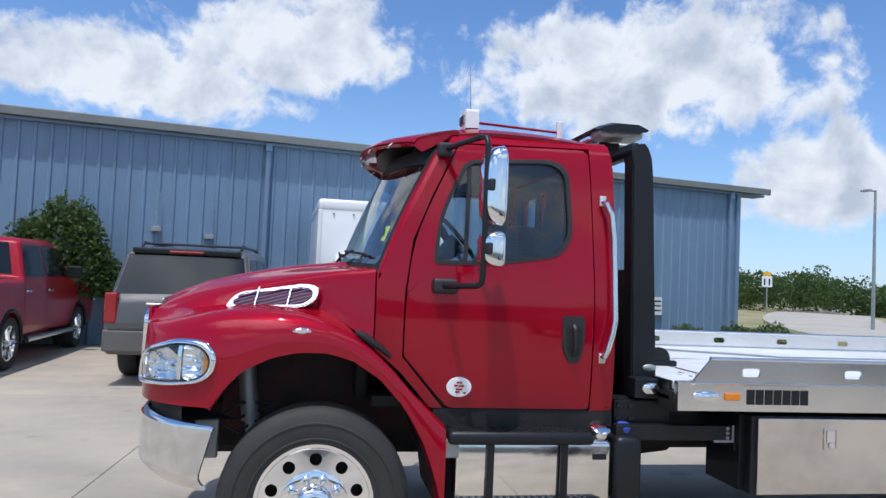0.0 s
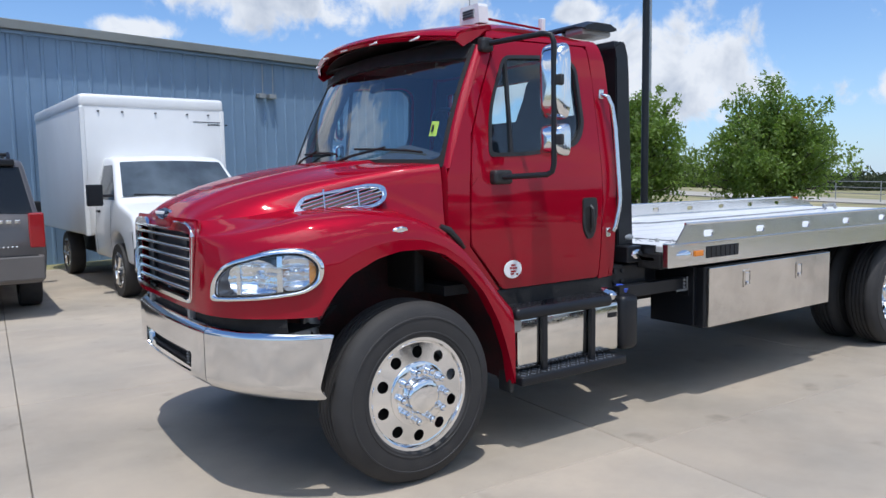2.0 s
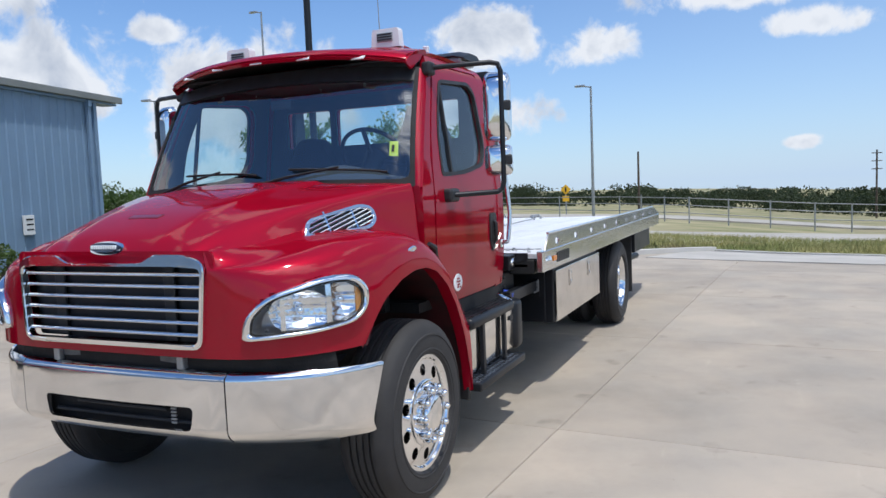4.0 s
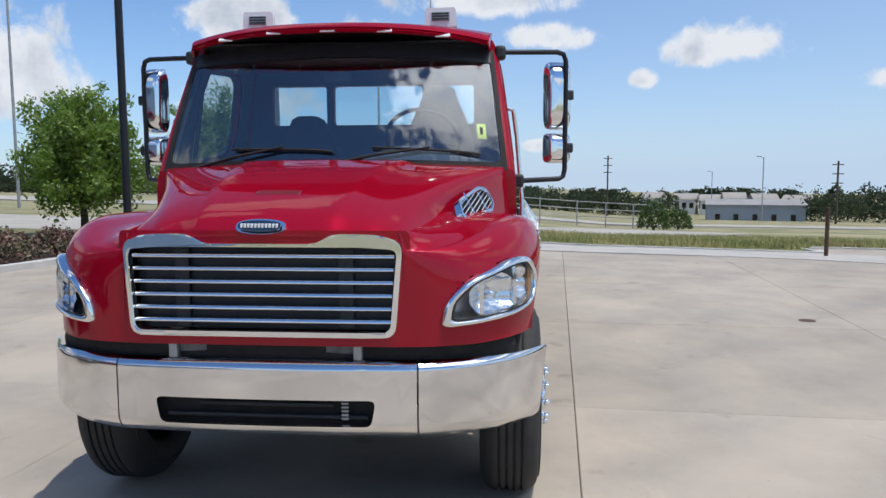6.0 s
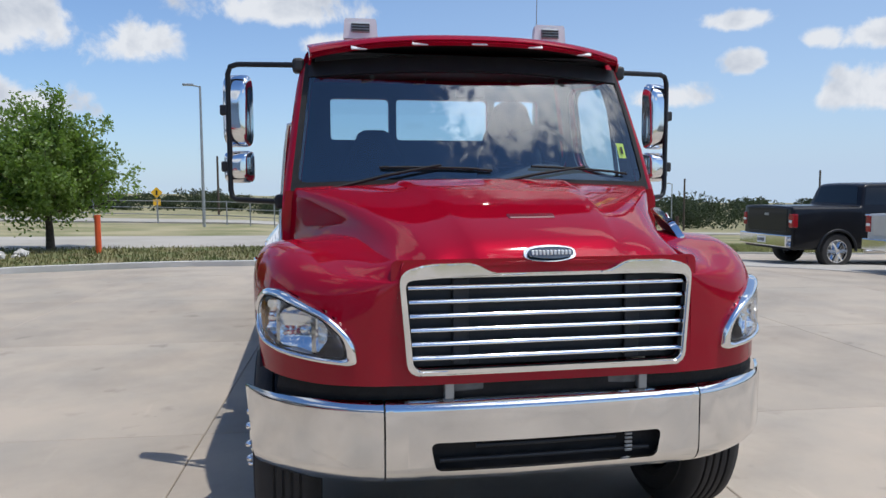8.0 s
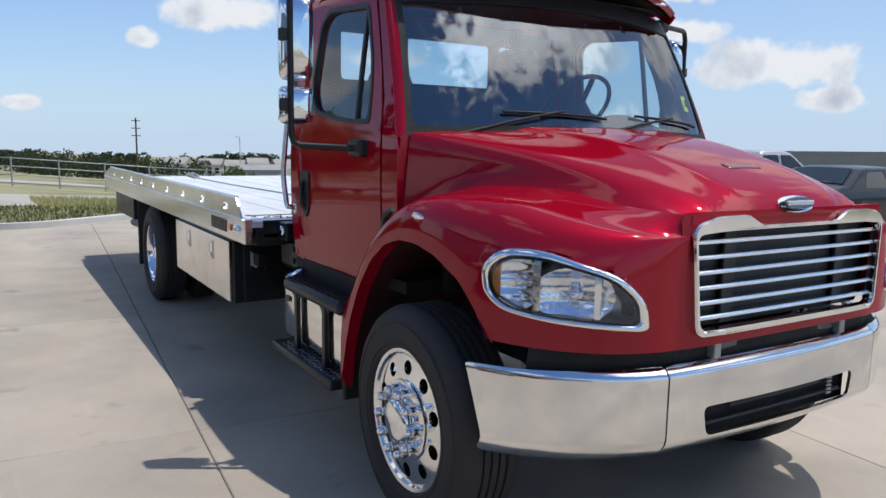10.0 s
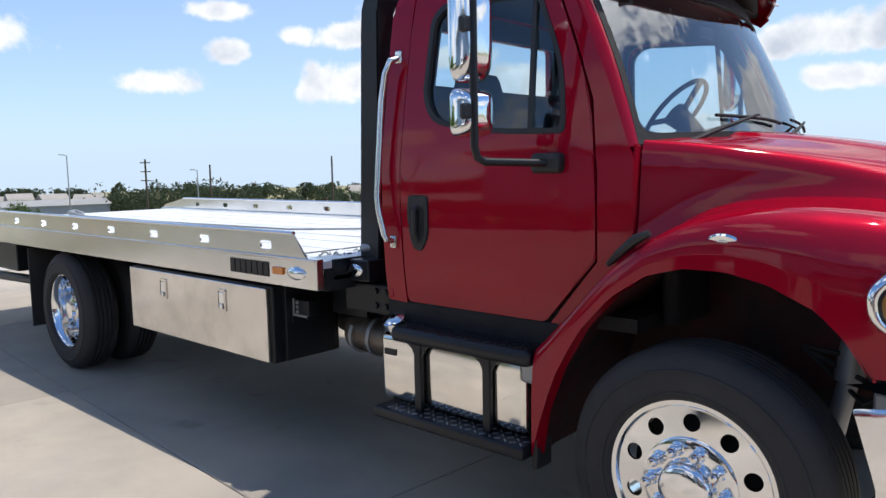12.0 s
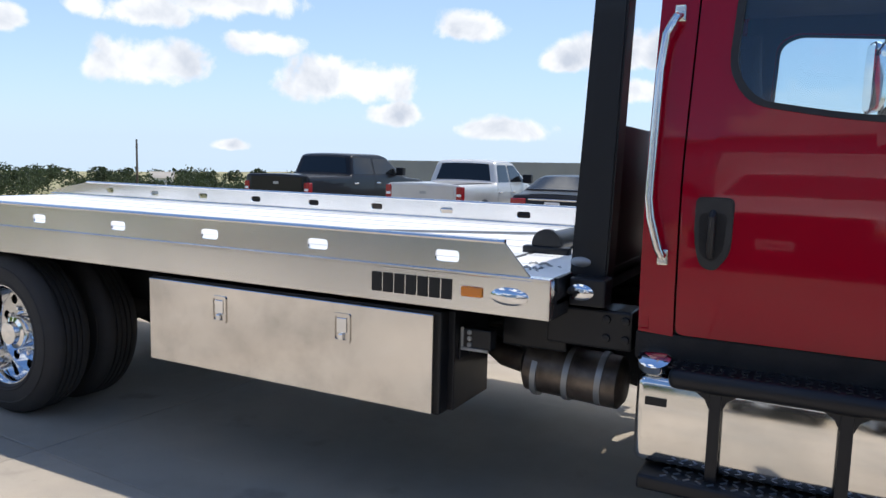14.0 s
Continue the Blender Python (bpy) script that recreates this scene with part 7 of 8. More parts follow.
tube(bm, [(LS - 0.80, -0.70, 1.975), (LS - 0.80, 0.70, 1.975)], 0.018, 8)
part("rack_bar", bm, BLACK, suv, smooth=40)
GREYBUMP = mat("grey_bumper", (0.12, 0.11, 0.104), 0.5, vary=0.1)
lamp(suv, (LS - 0.10, -0.96, 0.47), (LS + 0.13, 0.96, 0.76), GREYBUMP, "rear_bumper", "grey plastic rear bumper")
lamp(suv, (LS + 0.10, -0.90, 0.755), (LS + 0.12, 0.90, 0.772), BLACK, "bumper_tread")
lamp(suv, (LS + 0.10, -0.30, 0.50), (LS + 0.14, 0.30, 0.60), BLACK, "tow_cover")
lamp(suv, (LS - 0.02, -0.45, 1.10), (LS + 0.02, 0.45, 1.14), CHROME, "tailgate_trim", "chrome tailgate trim")
for k in range(3):
    lamp(suv, (LS - 0.015, 0.50 + k * 0.09, 1.14), (LS - 0.002, 0.56 + k * 0.09, 1.18), CHROME, "tailgate_badge")
for k in range(8):
    lamp(suv, (LS - 0.01, 0.36 + k * 0.045, 0.85), (LS + 0.006, 0.385 + k * 0.045, 0.875), CHROME, "badge_bar")
lamp(suv, (LS - 0.44, -0.74, 1.82), (LS - 0.29, 0.74, 1.90), BLACKCAR, "rear_spoiler", "dark roof spoiler")
lamp(suv, (LS - 0.33, -0.24, 1.835), (LS - 0.275, 0.24, 1.875), REDLENS, "brake_light", "high red brake light")
plate(suv, LS + 0.012, -0.25, 0.96, 1)

# white box truck, nose to the lot
BX = Matrix.Translation((1.12, 8.06, 0)) @ Matrix.Rotation(radians(90 + 2), 4, "Z")
van = thing("box_truck", "white box truck parked nose towards the lot", "truck", BX, "parked vehicles")
bm = bmesh.new()
box(bm, (0, -1.10, 0.80), (3.9, 1.10, 2.93), 0.05, 3)
cargo = part("cargo_box", bm, WHITEPAINT, van, "white cargo box", smooth=40)
bm = bmesh.new()
box(bm, (-0.015, -1.115, 2.74), (3.92, 1.115, 2.95), 0.06, 3)
part("box_cap", bm, WHITEPAINT, cargo, "rounded white top rail", smooth=40)
for y in (-1.08, 1.08):
    bm = bmesh.new()
    box(bm, (-0.02, y - 0.035, 0.80), (0.06, y + 0.035, 2.76), 0.015)
    part("corner_post", bm, WHITEPAINT, cargo)
bm = bmesh.new()
for k in range(7):
    lo = -0.62 + k * 0.05
    box(bm, (-0.006, lo - 0.55, 2.52), (0.0, lo - 0.515, 2.545))
box(bm, (-0.006, -1.15 + 0.1, 2.57), (0.0, -0.60, 2.58))
part("box_bars", bm, BLACK, cargo, "dark lettering bars")
for y in (-0.85, -0.5, 0, 0.5, 0.85):
    lamp(cargo, (-0.02, y - 0.02, 2.68), (0.0, y + 0.02, 2.70), BLACK, "clearance_lamp")
bm = bmesh.new()
nose = rounded([(0.10, 0.50), (0.10, 1.98), (-0.35, 1.99), (-0.62, 1.93), (-1.22, 1.36), (-1.38, 1.30), (-2.0, 1.17), (-2.12, 1.08), (-2.15, 0.5), (-1.72, 0.5), (-1.62, 0.78), (-1.42, 0.90), (-1.12, 0.90), (-0.92, 0.78), (-0.82, 0.5)], 0.07, 3)


def van_w(z):
    return line(z, [(0.5, 0.97), (0.9, 0.99), (1.3, 0.96), (2.0, 0.80)])


rows = []
for f, d, off in ((-1, 0.06, 0.0), (-1, 0.03, 0.006), (-1, 0.010, 0.024), (-1, 0.0, 0.06), (-0.5, 0, 0), (0, 0, 0), (0.5, 0, 0), (1, 0.0, 0.06), (1, 0.010, 0.024), (1, 0.03, 0.006), (1, 0.06, 0.0)):
    pts = inset(nose, d) if d else nose
    rows.append([bm.verts.new((x - (0.10 * (1 - f * f) if x < -1.9 else 0.0), f * van_w(z) if abs(f) < 1 else f * (van_w(z) - off), z + (0.02 * (1 - f * f) if z > 1.0 else 0))) for x, z in pts])
for a_, b_ in zip(rows, rows[1:]):
    bridge(bm, a_, b_)
for sg in SIDES:
    sheet(bm, inset(nose, 0.06), (), (), (0.9, 1.3, 1.65), lambda u, v: (u, sg * van_w(v), v))
bmesh.ops.remove_doubles(bm, verts=bm.verts, dist=0.002)
front = part("van_cab", bm, WHITEPAINT, van, "white van cab with a short sloping hood", smooth=38)
car_glass = bpy.data.materials["car_glass"]
PANE_CAR = mat("windscreen_glass", (0.10, 0.12, 0.13), 0.06, coat=1.0, vary=0.5, scale=2)
bm = bmesh.new()
grid(bm, lambda a_, b_: Vector((lerp(-1.19, -0.66, a_) - 0.012, (2 * b_ - 1) * (van_w(lerp(1.39, 1.89, a_)) - 0.08), lerp(1.39, 1.89, a_) + 0.012 + 0.02 * (1 - (2 * b_ - 1) ** 2))), 2, 12)
part("windscreen", bm, PANE_CAR, front, "large clear windscreen", smooth=60)
for y0, y1 in ((-0.62, -0.05), (0.12, 0.70)):
    bm = bmesh.new()
    tube(bm, [(-1.24, y0, 1.40), (-1.20, lerp(y0, y1, 0.5), 1.425), (-1.19, y1, 1.435)], 0.010, 6)
    part("wiper", bm, BLACK, front)
for sg in SIDES:
    bm = bmesh.new()
    loft(bm, [[(-1.10, sg * (van_w(1.36) + 0.006), 1.36), (-0.15, sg * (van_w(1.36) + 0.006), 1.36), (-0.15, sg * (van_w(1.86) + 0.006), 1.86), (-0.60, sg * (van_w(1.86) + 0.006), 1.86)], [(-1.10, sg * (van_w(1.36) - 0.02), 1.36), (-0.15, sg * (van_w(1.36) - 0.02), 1.36), (-0.15, sg * (van_w(1.86) - 0.02), 1.86), (-0.60, sg * (van_w(1.86) - 0.02), 1.86)]])
    part("side_window", bm, car_glass, front, "dark side window")
    lamp(front, (-1.15, sg * 1.20 - 0.10, 1.28), (-1.02, sg * 1.20 + 0.10, 1.58), BLACK, "wing_mirror", "large black wing mirror")
    for seam_x, z0, z1 in ((-0.95, 0.55, 1.34), (-0.10, 0.55, 1.88)):
        bm = bmesh.new()
        sheet(bm, [(seam_x - 0.006, z0), (seam_x + 0.006, z0), (seam_x + 0.006, z1), (seam_x - 0.006, z1)], (), (), (0.9, 1.3), lambda u, v: (u, sg * (van_w(v) + 0.0025), v))
        part("door_seam", bm, DARK, front)
    lamp(front, (-0.34, sg * 0.985 - 0.02, 1.16), (-0.18, sg * 0.985 + 0.02, 1.20), BLACK, "door_handle", "black door handle")
    lamp(front, (-1.10, min(sg * 0.95, sg * 1.1), 1.40), (-1.05, max(sg * 0.95, sg * 1.1), 1.44), BLACK, "mirror_arm")
    lamp(front, (-2.235, sg * 0.74 - 0.19, 0.90), (-2.02, sg * 0.74 + 0.19, 1.07), LENS, "headlamp", "clear headlamp")
    lamp(front, (-2.24, sg * 0.74 - 0.19, 0.81), (-2.02, sg * 0.74 + 0.19, 0.885), AMBER, "turn_lamp", "amber turn lamp")
lamp(front, (-2.30, -0.58, 0.76), (-2.10, 0.58, 1.10), BLACK, "van_grille", "black grille with a red bar")
lamp(front, (-2.315, -0.13, 0.90), (-2.29, 0.13, 0.96), REDLENS, "grille_bar")
lamp(front, (-2.34, -0.98, 0.42), (-2.05, 0.98, 0.74), BLACK, "van_bumper", "black bumper")
plate(front, -2.35, -0.2, 0.58, -1)
for x in (-1.25, 2.3):
    for sg in SIDES:
        car_wheel(van, x, sg * 0.86, 0.38, 0.24, ALU)
bm = bmesh.new()
box(bm, (-1.9, -0.6, 0.38), (3.8, 0.6, 0.80), 0.02)
part("van_frame", bm, DARK, van)
# ---- lawns, kerbs, road ----
lawn = tagged(new("lawn"), "mown grass strip at the edge of the lot", "lawn", kind="structure")
bm = bmesh.new()
spread(bm, [(3.5, 11.3), (6.1, 8.65), (8.1, 7.95), (12.2, 7.25), (13.05, 3.7), (13.15, 1.6), (16.6, -1.4), (20, -1.0), (19.2, 6), (19.0, 14), (22, 26), (14, 30), (13.2, 15.6), (9, 14.6)], 1.5, 0.035)
part("grass_bank", bm, GRASS, lawn, smooth=60)
bm = bmesh.new()
spread(bm, [(14.8, -8.2), (16.7, -1.5), (20, -1.2), (22.5, -20), (17.8, -19), (17.8, -9.5)], 1.5, 0.03)
part("grass_bank", bm, GRASS, lawn, smooth=60)


def ribbon(pts, w, h, lift, n=8):
    """A strip of that width along a smooth line on the ground."""
    k = len(pts) - 1
    out = []
    for i in range(k * n + 1):
        s = i / (k * n)
        x, y = along(pts, s)
        x2, y2 = along(pts, min(s + 0.002, 1))
        x1, y1 = along(pts, max(s - 0.002, 0))
        d = Vector((x2 - x1, y2 - y1)).normalized()
        row = []
        for q, z in ((-w / 2, -0.05), (-w / 2, h), (w / 2, h), (w / 2, -0.05)):
            px, py = x - d.y * q, y + d.x * q
            row.append((px, py, gz(px, py) + lift + z))
        out.append(row)
    return out


for pts, nm in (([(3.4, 11.3), (6.05, 8.5), (8.0, 7.8), (10.2, 7.4), (12.05, 7.1), (12.7, 5.5), (12.97, 3.6), (13.08, 1.5), (16.55, -1.45)], "kerb"), ([(16.55, -1.45), (14.65, -8.15), (17.6, -9.6), (17.6, -19)], "kerb")):
    bm = bmesh.new()
    loft(bm, ribbon(pts, 0.22, 0.11 if pts[0][0] < 10 else 0.045, 0.0))
    tagged(part(nm, bm, KERB, smooth=40), "pale concrete kerb along the lot", "kerb", kind="structure")
bm = bmesh.new()
loft(bm, ribbon([(14.9, -0.6), (13.9, -4.6), (13.0, -8.2), (11.4, -10.6), (8.0, -12.2)], 3.0, 0.012, 0.0))
tagged(part("pavement_edge", bm, mat("pale_concrete", (0.47, 0.44, 0.39), 0.88, vary=0.15, scale=1.2, bump=0.2, bump_scale=90, stain=0.15), smooth=40), "paler concrete strip at the lot's edge", "pavement", kind="structure")
bm = bmesh.new()
loft(bm, ribbon([(33, -9), (27.5, -5), (24, -0.5), (22.6, 7), (22.6, 16), (27, 28), (38, 45), (62, 75)], 7.5, 0.05, 0.0))
tagged(part("road", bm, ROAD, smooth=40), "pale concrete road past the lot", "road", kind="structure")
bm = bmesh.new()
loft(bm, ribbon([(72, -70), (58, -25), (52, 10), (60, 40), (85, 80)], 9.0, 0.05, 0.0))
tagged(part("road", bm, ROAD, smooth=40), "pale road beyond the field", "road", kind="structure")
bm = bmesh.new()
spread(bm, [(5.9, 8.75), (7.8, 8.1), (11.9, 7.45), (12.2, 9.2), (8.5, 9.9), (6.0, 10.6), (4.6, 10.6)], 1.2, 0.045)
tagged(part("planting_bed", bm, mat("bark_mulch", (0.07, 0.04, 0.03), 0.95, vary=0.4, scale=20, bump=0.8, bump_scale=60), smooth=60), "dark bark mulch bed with shrubs", "planting bed", kind="structure")

# grass blades near the lot
blades_v, blades_f = [], []
rnd = random.Random(5)
for k in range(9000):
    if k < 6500:
        x, y = rnd.uniform(12.4, 19), rnd.uniform(-1.4, 12)
        if y < 7.3 and x < line(y, [(-1.5, 17.9), (1.6, 13.3), (3.7, 13.2), (7.2, 12.4)]):
            continue
    else:
        x, y = rnd.uniform(15.6, 20), rnd.uniform(-18, -2)
        if x < line(y, [(-18, 17.9), (-9.5, 17.9), (-8.2, 15.7), (-1.6, 18)]):
            continue
    if 12.2 < x and math.hypot(x - 12.9, y - 8.0) < 0.4:
        continue
    h, q = rnd.uniform(0.05, 0.13), rnd.uniform(0, 6.28)
    z = gz(x, y) + 0.03
    i = len(blades_v)
    dx, dy = 0.02 * math.cos(q), 0.02 * math.sin(q)
    blades_v += [(x - dx, y - dy, z), (x + dx, y + dy, z), (x + rnd.uniform(-0.05, 0.05), y + rnd.uniform(-0.05, 0.05), z + h)]
    blades_f.append((i, i + 1, i + 2))
me = bpy.data.meshes.new("grass_blades")
me.from_pydata(blades_v, [], blades_f)
me.materials.append(GRASS)
tagged(new("grass_blades", me), "short grass blades on the lawn", "grass", kind="stuff")

# tall dry grass on the bank beyond the lot
tall_v, tall_f = [], []
for k in range(60000):
    x, y = rnd.uniform(15.6, 24), rnd.uniform(-24, 1.5)
    if x < line(y, [(-24, 17.9), (-9.6, 17.9), (-8.2, 15.1), (-1.6, 16.9), (1.5, 18.3)]):
        continue
    h, q = rnd.uniform(0.08, 0.24), rnd.uniform(0, 6.28)
    z = gz(x, y)
    i = len(tall_v)
    dx, dy = 0.012 * math.cos(q), 0.012 * math.sin(q)
    tall_v += [(x - dx, y - dy, z), (x + dx, y + dy, z), (x + rnd.uniform(-0.12, 0.12), y + rnd.uniform(-0.12, 0.12), z + h)]
    tall_f.append((i, i + 1, i + 2))
me = bpy.data.meshes.new("tall_grass")
me.from_pydata(tall_v, [], tall_f)
me.materials.append(TALLGRASS)
tagged(new("tall_grass", me), "tall dry yellow-green grass beyond the lot", "grass", kind="stuff")

# pale stones by the tree
for k in range(46):
    bm = bmesh.new()
    bmesh.ops.create_icosphere(bm, subdivisions=1, radius=1)
    s = rnd.uniform(0.10, 0.26)
    for v in bm.verts:
        v.co *= 1 + 0.25 * noise.noise(v.co * 1.7 + Vector((k, 0, 0)))
    x = rnd.uniform(13.4, 16.4)
    y = 9.3 - 0.35 * (x - 13.4) + rnd.gauss(0, 0.35)
    ob = part("stone", bm, STONE, None, smooth=30)
    ob.matrix_world = Matrix.Translation((x, y, gz(x, y) + s * 0.35)) @ Euler((0, 0, rnd.uniform(0, 6))).to_matrix().to_4x4() @ Matrix.Diagonal((s, s * 1.2, s * 0.7, 1))
    tagged(ob, "pale rounded landscaping stone on the grass", "stone", "stones by the trees")


# ---- trees and shrubs ----
def leaf_mesh(name, points, size, material, rnd, droop=0.0):
    vs, fs = [], []
    for p in points:
        n = Vector((rnd.gauss(0, 1), rnd.gauss(0, 1), rnd.gauss(0.3, 1))).normalized()
        a = n.orthogonal().normalized()
        a = Matrix.Rotation(rnd.uniform(0, 6.28), 3, n) @ a
        b = n.cross(a)
        s = (size or p.length / 480) * rnd.uniform(0.6, 1.35)
        i = len(vs)
        vs += [p - a * s, p + b * s * 0.5, p + a * s, p - b * s * 0.5]
        fs.append((i, i + 1, i + 2, i + 3))
    me = bpy.data.meshes.new(name)
    me.from_pydata(vs, [], fs)
    me.materials.append(material)
    return me


def tree(label, x, y, height, spread_r, trunk_h, leaves, seed):
    rnd = random.Random(seed)
    t = thing("tree", label, "tree", Matrix.Translation((x, y, gz(x, y))), "young trees by the road")
    bm = bmesh.new()
    tube(bm, [(0, 0, -0.1), (0.02, 0.01, trunk_h * 0.5), (0.0, 0.03, trunk_h), (0.05, 0.0, height * 0.6), (0.0, 0.0, height * 0.9)], [0.13, 0.10, 0.085, 0.05, 0.015], 10)
    pts = []
    clump = max(leaves // 420, 20)
    for k in range(60):
        # limbs that start low, bend outwards and then climb; leaf sprays sit on their outer half
        q, u = 2.4 * k + rnd.uniform(-0.4, 0.4), (k + rnd.random()) / 60
        z0 = lerp(trunk_h * 0.85, height * 0.62, u ** 1.2)
        reach = spread_r * (1.0 - 0.62 * u ** 1.6) * rnd.uniform(0.62, 1.05)
        rise = lerp(0.35, 0.9, rnd.random()) * lerp(0.7, 1.15, u) * height * 0.36
        p0 = Vector((0.03 * math.cos(q), 0.03 * math.sin(q), z0))
        p2 = Vector((reach * math.cos(q), reach * math.sin(q), min(z0 + rise, height * rnd.uniform(0.90, 1.0))))
        p1 = Vector((p2.x * 0.62, p2.y * 0.62, lerp(z0, p2.z, 0.36)))
        tube(bm, [p0, lerp(p0, p1, 0.5) + Vector((0, 0, 0.03)), p1, p2], [0.034, 0.026, 0.018, 0.006], 5)
        for m in range(7):
            f = lerp(0.28, 1.04, m / 6)
            c = lerp(lerp(p0, p1, f), lerp(p1, p2, f), f) + Vector([rnd.gauss(0, 0.13) for _ in range(3)])
            w = lerp(0.25, 0.12, m / 6) * rnd.uniform(0.8, 1.25)
            for n_ in range(int(clump * lerp(1.35, 0.7, m / 6))):
                off = Vector((rnd.gauss(0, w), rnd.gauss(0, w), rnd.gauss(0, w * 1.15)))
                pts.append(c + (off if off.length < 2.3 * w else off * 0.4))
    part("trunk", bm, BARK, t, "brown trunk with limbs", smooth=50)
    crown = new("crown", leaf_mesh("crown", pts, 0.062, LEAF, rnd))
    crown.parent = t
    return t


tree("leafy young tree with an upright crown beside an orange post", 18.5, 8.0, 4.5, 2.25, 1.2, 30000, 3)
tree("leafy young tree standing on the grass near a lamp post", 16.1, 11.0, 4.6, 2.1, 1.05, 27000, 8)


def shrub(label, x, y, rx, ry, h, seed, n=1500, size=0.06, z=0.0, leaf=None, low=0.06):
    rnd = random.Random(seed)
    t = thing("shrub", label, "shrub", Matrix.Translation((x, y, z)), "shrubs")
    pts = []
    for k in range(n):
        q, u, r = rnd.uniform(0, 6.28), rnd.random(), rnd.uniform(0.55, 1.0) ** 0.5
        el = math.asin(u)
        lump = 1 + 0.22 * noise.noise(Vector((math.cos(q) * 2.2, math.sin(q) * 2.2, u * 2.5 + seed)))
        pts.append(Vector((rx * r * math.cos(q) * math.cos(el) * lump, ry * r * math.sin(q) * math.cos(el) * lump, h * (low + (1 - low) * u * r) * lump)))
    bm = bmesh.new()
    for k in range(7):
        q = k * 0.9
        tube(bm, [(0, 0, -0.05), (rx * 0.35 * math.cos(q), ry * 0.35 * math.sin(q), h * 0.45), (rx * 0.6 * math.cos(q), ry * 0.6 * math.sin(q), h * 0.75)], [0.03, 0.02, 0.008], 5)
    part("stems", bm, BARK, t)
    ob = new("foliage", leaf_mesh("foliage", pts, size, leaf or BUSHLEAF, rnd))
    ob.parent = t


shrub("large dense green shrub against the blue wall", -5.0, 11.0, 1.15, 0.75, 2.8, 11, 9000, 0.055, low=0.35)
for k, (x, y, s, h) in enumerate(((11.2, 13.2, 0.7, 0.75), (12.3, 13.3, 0.8, 0.8), (9.6, 12.9, 0.8, 0.7), (6.6, 9.6, 0.9, 0.85), (5.4, 10.1, 0.8, 0.95))):
    shrub("low rounded green shrub in a mulch bed", x, y, s, s * 0.85, h, 20 + k, 1500, 0.05, 0.03)
for k, (x, y, s, h) in enumerate(((9.3, 8.7, 0.75, 0.62), (10.7, 8.4, 0.7, 0.55), (8.0, 9.0, 0.6, 0.5))):
    shrub("low plum-coloured shrub in a mulch bed", x, y, s, s * 0.8, h, 60 + k, 1600, 0.045, 0.03, REDLEAF)
shrub("small bush in the dry field", 38, -9.0, 1.0, 0.9, 1.6, 41, 1300, 0.09, gz(38, -9))
shrub("small bush in the dry field", 41, -11.0, 0.8, 0.8, 1.3, 42, 1000, 0.09, gz(41, -11))

# far woods: tops by bearing from the lot, in degrees; a near belt with gaps and a far belt behind the houses
TOPS = [(-75, -1.2), (-60, -1.5), (-45, -1.65), (-40, -1.3), (-36, -1.1), (-32, -1.0), (-26, -0.7), (-22, -1.0), (-14, -1.2), (-8, -1.05), (-4, -1.3), (0, -0.7), (8, -0.4), (17, 0.1), (30, 0.25), (42, 0.5), (47.5, 1.2), (51, 2.1), (55, 1.6), (60, 1.7), (65, 1.7)]
rnd = random.Random(17)
pts, hedge = [], []


def far_tree(out, x, y, base, top, w, leaves):
    """Leaves on the skin of a few round clumps that make up one far crown."""
    h = top - base
    clumps = [(x + rnd.gauss(0, w * 0.38), y + rnd.gauss(0, w * 0.38), lerp(base + h * 0.18, top - w * 0.32, rnd.random()), w * rnd.uniform(0.32, 0.55)) for _ in range(6)]
    clumps.append((x, y, top - w * 0.40, w * 0.42))
    for cx, cy, cz, r in clumps:
        for _ in range(leaves // 7):
            d = Vector((rnd.gauss(0, 1), rnd.gauss(0, 1), rnd.gauss(0.15, 1))).normalized() * r * rnd.uniform(0.62, 1.04)
            out.append(Vector((cx + d.x, cy + d.y, max(cz + d.z * 0.85, base))))


for k in range(460):
    az = rnd.uniform(-74, 64)
    back_row = (k % (2 if az < -30 else 3) == 0 and az < 30) or -21.5 < az < -12.5
    r = rnd.uniform(198, 240) if back_row else (rnd.uniform(118, 165) if az < 44 else rnd.uniform(72, 92))
    x, y = r * math.cos(radians(az)) - 1, r * math.sin(radians(az))
    top_el = line(az, [(-74, -0.95), (-45, -1.0), (-25, -0.95), (-5, -0.95), (12, -0.5), (30, -0.2)]) + rnd.gauss(0, 0.10) if back_row else line(az, TOPS) + rnd.gauss(-0.22, 0.30)
    base = gz(x, y)
    top = max(1.6 + r * math.tan(radians(top_el)), base + 2.2)
    base = max(base, top - 9.0)
    far_tree(pts if az < 44 else hedge, x, y, base, top, rnd.uniform(2.6, 5.0) if az < 44 else rnd.uniform(1.8, 3.2), 340 if az < 44 else 700)
tagged(new("roadside_trees", leaf_mesh("roadside_trees", hedge, 0, BUSHLEAF, rnd)), "dense green roadside trees beyond the road", "trees", kind="stuff")
woods = new("far_woods", leaf_mesh("far_woods", pts, 0, FARLEAF, rnd))
tagged(woods, "distant line of dark green trees", "woods", kind="stuff")

